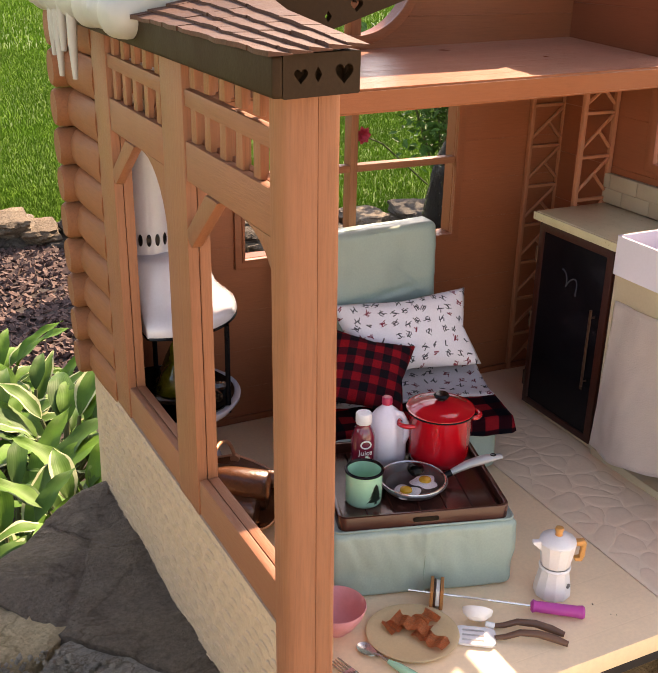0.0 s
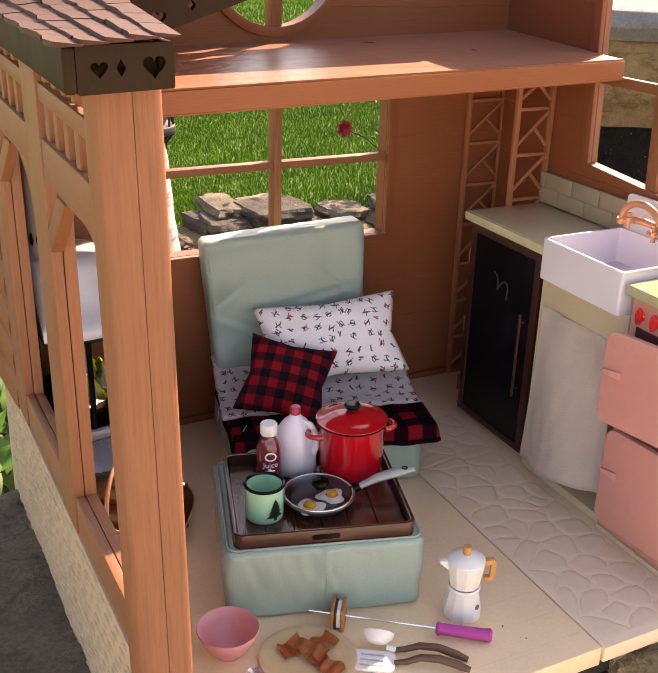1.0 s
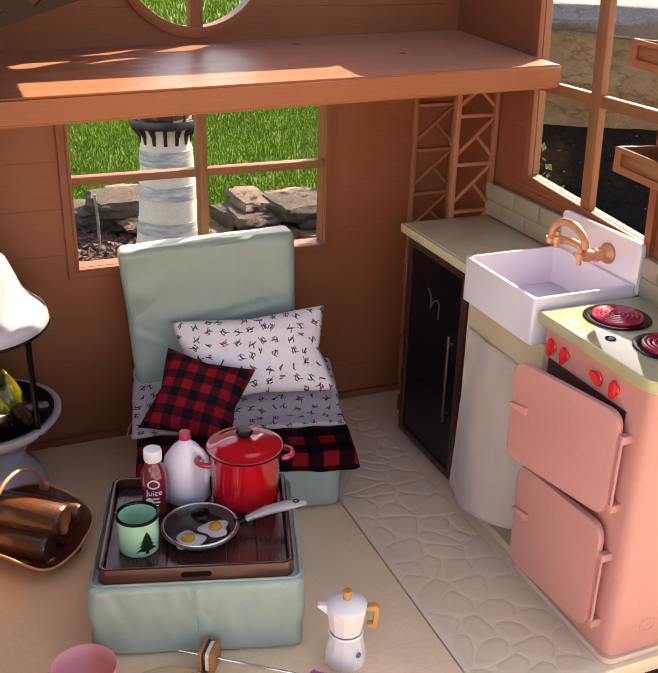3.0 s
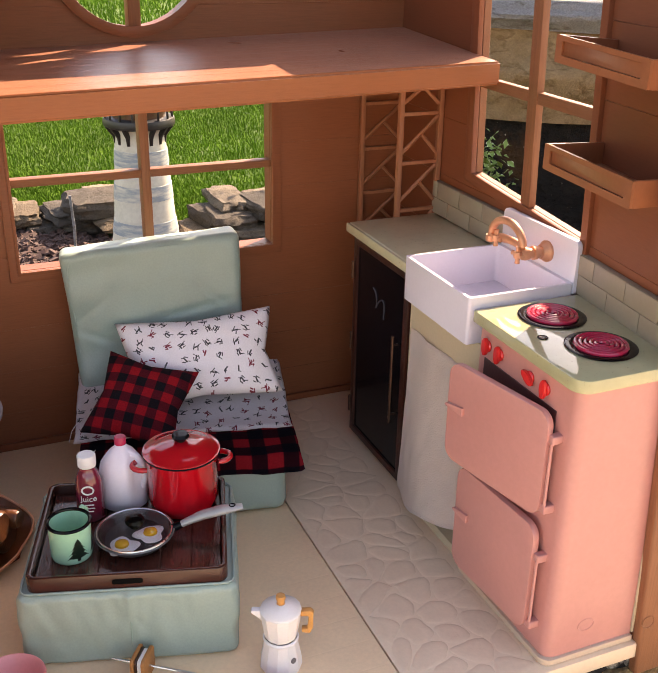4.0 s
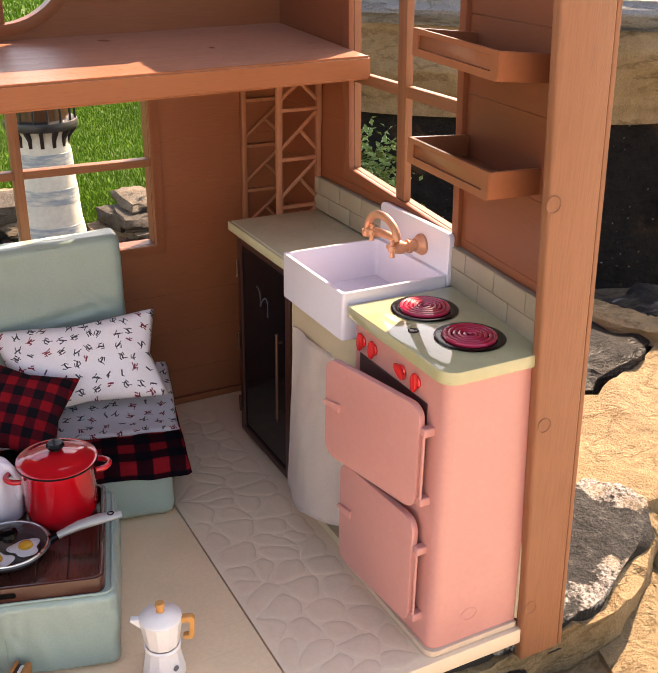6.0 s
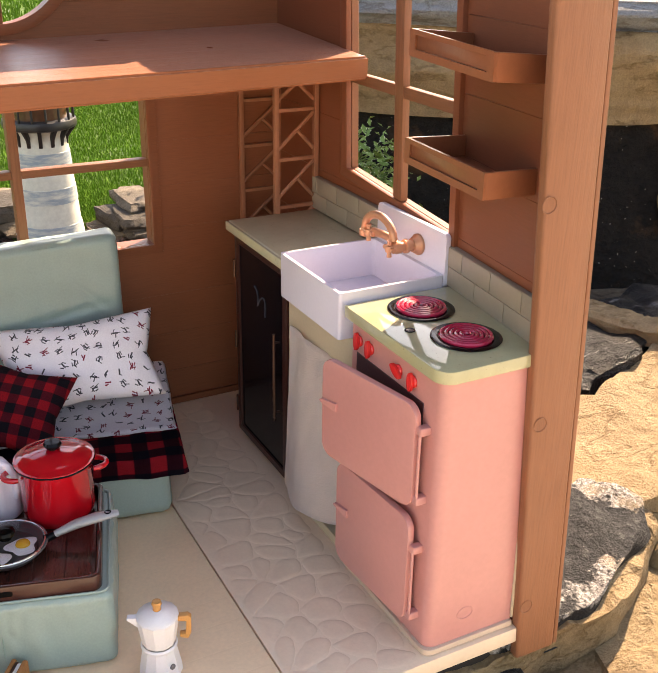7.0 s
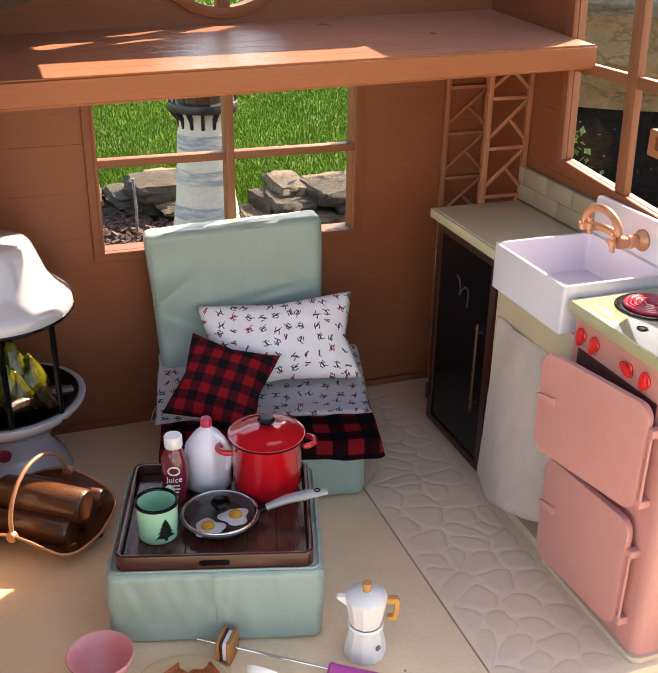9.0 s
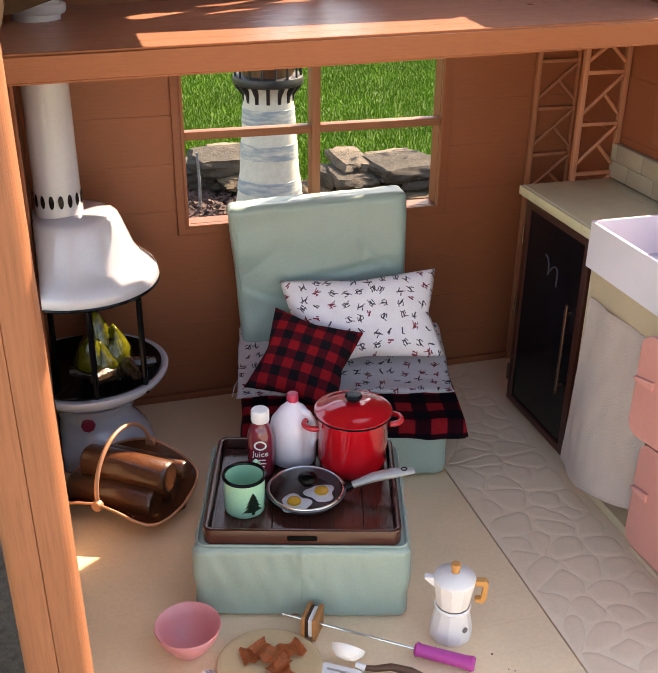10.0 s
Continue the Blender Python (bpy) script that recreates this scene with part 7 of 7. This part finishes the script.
# Its dark colour carries the shade below the floor edge.
stone("dark_under_slab", [(0.10, -0.512), (0.305, -0.512), (0.305, -0.62), (0.10, -0.62)], -0.20, -0.050, 15.0, "rough", "stone under the floor edge with shade put into its dark colour", 0.010, 0.016, 0.6)
for k, (x, y, w, d, h) in enumerate(((0.02, -0.26, 0.80, 0.44, 0.36), (0.62, -0.26, 0.70, 0.60, 0.34), (0.70, -0.52, 0.60, 0.26, 0.28))):
    single("wall_boulder", rock(w, d, h, 20 + k, 0.06, 8), M["tan"], "rough boulder in the garden wall under the house", "boulder", (x, y, -0.10 - h), 0, "wall boulders", smooth=40)
for k, (x, y, w, d, h, z) in enumerate(((0.0, -0.28, 0.95, 0.5, 0.36, BED - 0.02), (0.75, -0.20, 0.9, 0.8, 0.38, BED - 0.02), (1.3, 0.35, 0.9, 0.8, 0.55, BED - 0.02))):
    single("wall_boulder", rock(w, d, h, 30 + k, 0.06, 8), M["edging"], "rough boulder in the foot of the garden wall", "boulder", (x, y, z), 0, "wall boulders", smooth=40)

# rock wall beyond: wet black face under a tan boulder with a grey capstone
WALLR = -38.2
single("wet_rock", rock(1.05, 0.30, 0.655, 41, 0.07, 24), M["wet"], "wet black rock face with deep shade in its colour", "rock", (1.17, 0.60, -0.42), WALLR, smooth=60)
bm = rock(1.10, 0.34, 0.185, 44, 0.09, 22)
single("tan_boulder", bm, M["tan"], "long tan boulder over the black rock", "boulder", (1.18, 0.585, 0.192), WALLR, smooth=50)
single("cap_stone", rock(1.16, 0.42, 0.060, 47, 0.05, 14, 0.6), M["cap"], "flat pale grey capstone on the boulder", "stone", (1.20, 0.61, 0.378), WALLR, smooth=40)
single("brown_boulder", rock(0.26, 0.20, 0.30, 52, 0.08, 8), M["tan"], "brown rock at the edge of the black face", "rock", (1.46, 0.28, -0.06), WALLR, smooth=50)

# ---- mulch bed ----
def chips(rng, count, area, name, label, low, high):
    v, f = [], []
    for _ in range(count):
        x, y = rng.uniform(area[0], area[1]), rng.uniform(area[2], area[3])
        s = rng.uniform(low, high)
        m = pose(x, y, BED + rng.uniform(-0.004, 0.016), rng.uniform(-40, 40), rng.uniform(-40, 40), rng.uniform(0, 360))
        a, b, c = s, s * rng.uniform(0.35, 0.7), s * rng.uniform(0.15, 0.3)
        k = len(v)
        v += [m @ Vector((i * a, j * b * (1 - 0.25 * i), l * c)) for i in (-1, 1) for j in (-1, 1) for l in (-1, 1)]
        f += [(k, k + 1, k + 3, k + 2), (k + 4, k + 6, k + 7, k + 5), (k, k + 4, k + 5, k + 1), (k + 2, k + 3, k + 7, k + 6), (k, k + 2, k + 6, k + 4), (k + 1, k + 5, k + 7, k + 3)]
    me = bpy.data.meshes.new(name)
    me.from_pydata([tuple(p) for p in v], [], f)
    me.materials.append(M["chip"])
    return tagged(new(name, me), label, "mulch", kind="stuff")


single("mulch_bed", slab([(-2.2, 0.0), (3.2, 0.0), (3.2, 2.0), (1.2, 2.82), (0.0, 3.32), (-1.0, 3.75), (-2.2, 4.2)], BED - 0.05, BED, 1.0, 0.012, 0.12), M["soil"], "dark reddish mulch bed behind the house", "flower bed", kind="structure")
rng = random.Random(21)
chips(rng, 9500, (-0.9, 1.6, 1.9, 3.0), "mulch", "reddish-brown bark mulch chips", 0.009, 0.019)
chips(rng, 2600, (-0.7, 0.35, 2.9, 3.3), "mulch", "reddish-brown bark mulch chips by the edging", 0.009, 0.019)
chips(rng, 6000, (-0.9, 1.0, 1.0, 1.9), "mulch", "reddish-brown bark mulch chips near the hostas", 0.010, 0.020)

# edging stones along the lawn
def edge_y(x):
    """The bed's back edge, which swings away towards the left."""
    return 3.30 - 0.42 * x + 0.03 * math.sin(x * 5)


rng = random.Random(33)
x = -1.9
while x < 3.4:
    w = rng.uniform(0.15, 0.31)
    y = edge_y(x + w / 2)
    z = BED - 0.02
    for layer in range(2 + (rng.random() < 0.65)):
        h = rng.uniform(0.045, 0.075)
        single("edging_stone", rock(w * rng.uniform(0.8, 1.15), rng.uniform(0.22, 0.34), h, rng.random() * 90, 0.10, 9, 0.55), M["edging"], "flat layered edging stone along the bed" if layer == 0 else "thin weathered stone stacked on the edging", "stone", (x + w / 2 + layer * rng.uniform(-0.10, 0.10), y + 0.035 * layer, z), rng.uniform(-12, 12), "edging stones", smooth=30)
        z += h * 0.86
    x += w * 0.96
single("garden_stake", tube([(0, 0, 0), (0.004, 0, 0.12), (-0.002, 0, 0.25)], 0.006, 8), M["cap"], "thin pale stake standing before the stones", "stake", (0.275, 2.80, BED))

# ---- lawn ----
def lawn(rng, count, area, size, name, label):
    """Blades of two faces each, leaning at random."""
    a = np.random.RandomState(rng)
    x, y = a.uniform(area[0], area[1], count), a.uniform(area[2], area[3], count)
    h, w, turn, lean = a.uniform(0.6, 1.2, count) * size, a.uniform(0.06, 0.11, count) * size, a.uniform(0, 2 * np.pi, count), a.uniform(0.1, 0.8, count) * size
    base = np.full(count, BED - 0.012)
    edge = 3.36 - 0.42 * x
    y = np.where(y < edge, 2 * edge - y + 0.1, y)
    cx, sx = np.cos(turn), np.sin(turn)
    p = np.empty((count, 5, 3))
    for k, (across, up, out) in enumerate(((-1, 0, 0), (1, 0, 0), (0.75, 0.6, 0.35), (-0.75, 0.6, 0.35), (0, 1, 1))):
        p[:, k, 0] = x + across * w * cx - out * lean * sx
        p[:, k, 1] = y + across * w * sx + out * lean * cx
        p[:, k, 2] = base + up * h
    n = np.arange(count) * 5
    me = bpy.data.meshes.new(name)
    faces = np.stack([n, n + 1, n + 2, n + 3], 1).tolist() + np.stack([n + 3, n + 2, n + 4], 1).tolist()
    me.from_pydata(p.reshape(-1, 3).tolist(), [], faces)
    me.materials.append(M["blade"])
    return tagged(new(name, me), label, "grass", kind="stuff")


lawn(1, 190000, (-1.6, 4.0, 2.2, 6.2), 0.032, "grass", "bright green mown grass near the bed")
lawn(2, 150000, (-2.4, 7.0, 6.0, 11.5), 0.045, "grass", "bright green mown grass further back")
lawn(3, 80000, (-4.0, 13.0, 11.3, 24.0), 0.09, "grass", "bright green mown grass far back")

# ---- lighthouse ornament ----
lh = thing("garden_lighthouse", "weathered cream garden lighthouse with blue bands and black gallery", "ornament", (0.545, 2.66, BED - 0.004))
part("tower", lathe([(0, 0), (0.150, 0), (0.148, 0.02), (0.124, 0.16), (0.100, 0.48), (0.098, 0.525), (0.108, 0.545), (0, 0.545)], 40), M["tower"], lh, smooth=50)
for z0, z1 in ((0.126, 0.180), (0.264, 0.326), (0.400, 0.462)):
    r0, r1 = [0.124 - 0.024 * (z - 0.16) / 0.32 + (0.0015 if z > 0.16 else 0.0022 + (0.16 - z) * 0.10) for z in (z0, z1)]
    part("band", lathe([(r0 - 0.004, z0), (r0 + 0.0006, z0 + 0.002), (r1 + 0.0006, z1 - 0.002), (r1 - 0.004, z1)], 40), M["towerb"], lh, "faded blue-grey band")
for k in range(14):
    a = 2 * math.pi * k / 14
    part("bracket", moved(plate([(0.094, 0.488), (0.101, 0.484), (0.106, 0.512), (0.134, 0.548), (0.134, 0.556), (0.094, 0.556)], 0.014, (), "xz", -0.007, 0.002), (0, 0, 0), rz=math.degrees(a)), M["iron"], lh, "black gallery bracket")
part("gallery", moved(lathe([(0, 0), (0.126, 0), (0.138, 0.006), (0.140, 0.020), (0.136, 0.034), (0.128, 0.038), (0, 0.038)], 40), (0, 0, 0.548)), M["iron"], lh, "black gallery deck")
part("lantern_base", moved(lathe([(0, 0), (0.104, 0), (0.104, 0.05), (0.090, 0.055), (0, 0.055)], 36), (0, 0, 0.586)), M["logs"], lh, "dark reddish lantern base")
for k in range(16):
    a = 2 * math.pi * k / 16
    part("railing_post", tube([(0.130 * math.cos(a), 0.130 * math.sin(a), 0.584), (0.130 * math.cos(a), 0.130 * math.sin(a), 0.640)], 0.0045, 6), M["iron"], lh)
part("railing", tube([(0.130 * math.cos(2 * math.pi * k / 36), 0.130 * math.sin(2 * math.pi * k / 36), 0.640) for k in range(36)], 0.004, 6, True), M["iron"], lh)
part("lantern", moved(lathe([(0, 0), (0.070, 0), (0.070, 0.10), (0.088, 0.105), (0.085, 0.115), (0.030, 0.165), (0, 0.175)], 24), (0, 0, 0.640)), M["iron"], lh, "black lantern room")


# ---- plants ----
def leaf(ln, wd, droop, seed, cup=0.25):
    """A pointed blade along +x, folded at the midrib and arching down; UV across and along."""
    bm = bmesh.new()
    uv = bm.loops.layers.uv.new()
    n, m = 12, 6
    vs = {}
    for i in range(n + 1):
        for j in range(m + 1):
            t, s = i / n, j / m * 2 - 1
            half = wd / 2 * (math.sin(math.pi * t ** 0.72) ** 1.05 if 0 < t < 1 else 0.02)
            x = ln * t * (1 - 0.12 * droop * t * t)
            z = ln * (0.34 * t - droop * 0.62 * t * t) + cup * half * abs(s) + 0.02 * ln * math.sin(t * 15 + s * 2 + seed) * abs(s)
            vs[i, j] = bm.verts.new((x, s * half, z)), (j / m, t)
    for i in range(n):
        for j in range(m):
            q = [vs[i, j], vs[i + 1, j], vs[i + 1, j + 1], vs[i, j + 1]]
            f = bm.faces.new([v for v, _ in q])
            for loop, (_, st) in zip(f.loops, q):
                loop[uv].uv = st
    return bm


def hosta(at, count, size, mats, seed, label):
    """Pointed leaves on stalks, upright at the heart and arching at the rim."""
    r = random.Random(seed)
    h = thing("hosta", label, "plant", at, 0, "hosta plants")
    count = int(count * 1.5)
    for k in range(count):
        turn = 360 * k / count * 2.4 + r.uniform(-25, 25)
        ring = k / count
        ln, tilt = size * r.uniform(0.60, 1.0), 62 - 62 * ring + r.uniform(-8, 8)
        base = 0.20 * size + 0.55 * size * (1 - ring) * r.uniform(0.7, 1.1)
        stalk = Vector((math.cos(radians(turn)) * size * 0.30, math.sin(radians(turn)) * size * 0.30, base))
        part("stalk", tube([(0, 0, 0), stalk * 0.55, stalk], 0.004 * size / 0.2, 6), M["stem"], h)
        lf = part("leaf", leaf(ln, ln * r.uniform(0.22, 0.32), r.uniform(0.5, 1.1), r.random() * 9), M[mats[k % len(mats)]], h, smooth=180)
        lf.matrix_basis = Matrix.Translation(stalk) @ pose(0, 0, 0, 0, -tilt * 0.6, turn)
    return h


hosta((-0.410, 0.360, -0.420), 26, 0.20, ("hosta", "hostad", "hostad"), 5, "broad plain green hosta beside the house")
hosta((-0.275, 0.620, -0.420), 24, 0.19, ("hostad", "hosta", "hostav"), 6, "white-edged hosta behind the house")
hosta((-0.440, 0.120, -0.300), 22, 0.16, ("hostav", "hosta", "hostad"), 7, "white-edged hosta at the slab")
hosta((-0.350, 1.150, -0.520), 20, 0.20, ("hosta", "hosta", "hostav"), 8, "plain green hosta further back")
hosta((-0.270, 0.300, -0.340), 24, 0.16, ("hosta", "hostad", "hosta"), 9, "low hosta under the house corner")
hosta((-0.400, 0.760, -0.480), 22, 0.20, ("hostav", "hosta", "hostad"), 10, "white-edged hosta in the bed")
hosta((-0.300, 0.900, -0.500), 20, 0.19, ("hostav", "hosta", "hostad"), 11, "white-edged hosta near the mulch")
hosta((-0.345, 0.140, -0.250), 18, 0.13, ("hostav", "hosta", "hostad"), 12, "small pale-edged hosta tucked at the slab")
single("soil_mound", rock(0.9, 1.1, 0.22, 61, 0.05, 8), M["soil"], "dark mounded soil under the hostas", "soil", (-0.42, 0.62, BED - 0.02), 0, smooth=60)
single("soil_mound", rock(0.40, 0.36, 0.42, 62, 0.05, 8), M["soil"], "dark soil heaped against the slab", "soil", (-0.56, 0.12, BED - 0.02), 0, smooth=60)


def bush(name, at, size, count, mt, seed, label, leafsize, spread=1.0):
    """Woody stems with many small leaves, joined into one crown."""
    r = random.Random(seed)
    b = thing(name, label, "bush", at)
    crown = []
    for s in range(9):
        turn, out = r.uniform(0, 6.28), r.uniform(0.15, 0.5) * size * spread
        tip = Vector((math.cos(turn) * out, math.sin(turn) * out, size * r.uniform(0.7, 1.0)))
        mid = tip * 0.5 + Vector((r.uniform(-0.05, 0.05), r.uniform(-0.05, 0.05), 0.08)) * size
        part("stem", tube([(0, 0, 0), mid, tip], [0.010 * size, 0.007 * size, 0.003 * size], 6), M["stem"], b)
        for _ in range(count // 9):
            f = r.uniform(0.25, 1.02)
            p = (mid * (2 * f) if f < 0.5 else mid.lerp(tip, 2 * f - 1)) + Vector((r.gauss(0, 0.09 * spread), r.gauss(0, 0.09 * spread), r.gauss(0, 0.07))) * size
            crown.append((p, r.uniform(0, 360), r.uniform(-50, 50), r.uniform(0.6, 1.2) * leafsize))
    v, f, uvs = [], [], []
    for p, turn, tilt, ln in crown:
        m = Matrix.Translation(p) @ pose(0, 0, 0, r.uniform(-40, 40), tilt, turn)
        k = len(v)
        v += [tuple(m @ Vector(q)) for q in ((0, 0, 0), (ln * 0.5, ln * 0.28, ln * 0.05), (ln, 0, -ln * 0.1), (ln * 0.5, -ln * 0.28, ln * 0.05))]
        f += [(k, k + 1, k + 2, k + 3)]
        uvs += [(0.5, 0), (1, 0.5), (0.5, 1), (0, 0.5)]
    me = bpy.data.meshes.new("crown")
    me.from_pydata(v, [], f)
    lay = me.uv_layers.new()
    for k, loop in enumerate(me.loops):
        lay.data[k].uv = uvs[loop.vertex_index]
    me.materials.append(M[mt])
    ob = new("crown", me)
    ob.parent = b
    tagged(ob, "many small leaves", kind="stuff")
    return b


bush("pale_shrub", (0.670, 0.50, -0.335), 0.50, 6000, "bushw", 3, "shrub with small pale-edged leaves by the rock wall", 0.020, 0.46)
rb = bush("rose_bush", (2.28, 3.30, BED), 0.95, 2400, "bush", 4, "thin-leaved rose bush in the bed", 0.06)
rose = thing("rose", "open deep red rose on a thin stem", "flower", (1.80, 3.36, -0.36))
rng = random.Random(8)
for ring in range(3):
    for k in range(7):
        bm = leaf(0.055 - 0.010 * ring, 0.042, 0.5, k, 0.4)
        p = part("petal", bm, M["rose"], rose, smooth=180)
        p.matrix_basis = pose(0, 0, 0, 90, 0, 0) @ pose(0, 0, 0, 0, -18 * ring - 12, 360 * k / 7 + 20 * ring)
part("flower_stem", tube([(0, 0.01, 0), (0.14, 0.02, -0.06), (0.42, 0.0, -0.30)], 0.005, 6), M["stem"], rose)
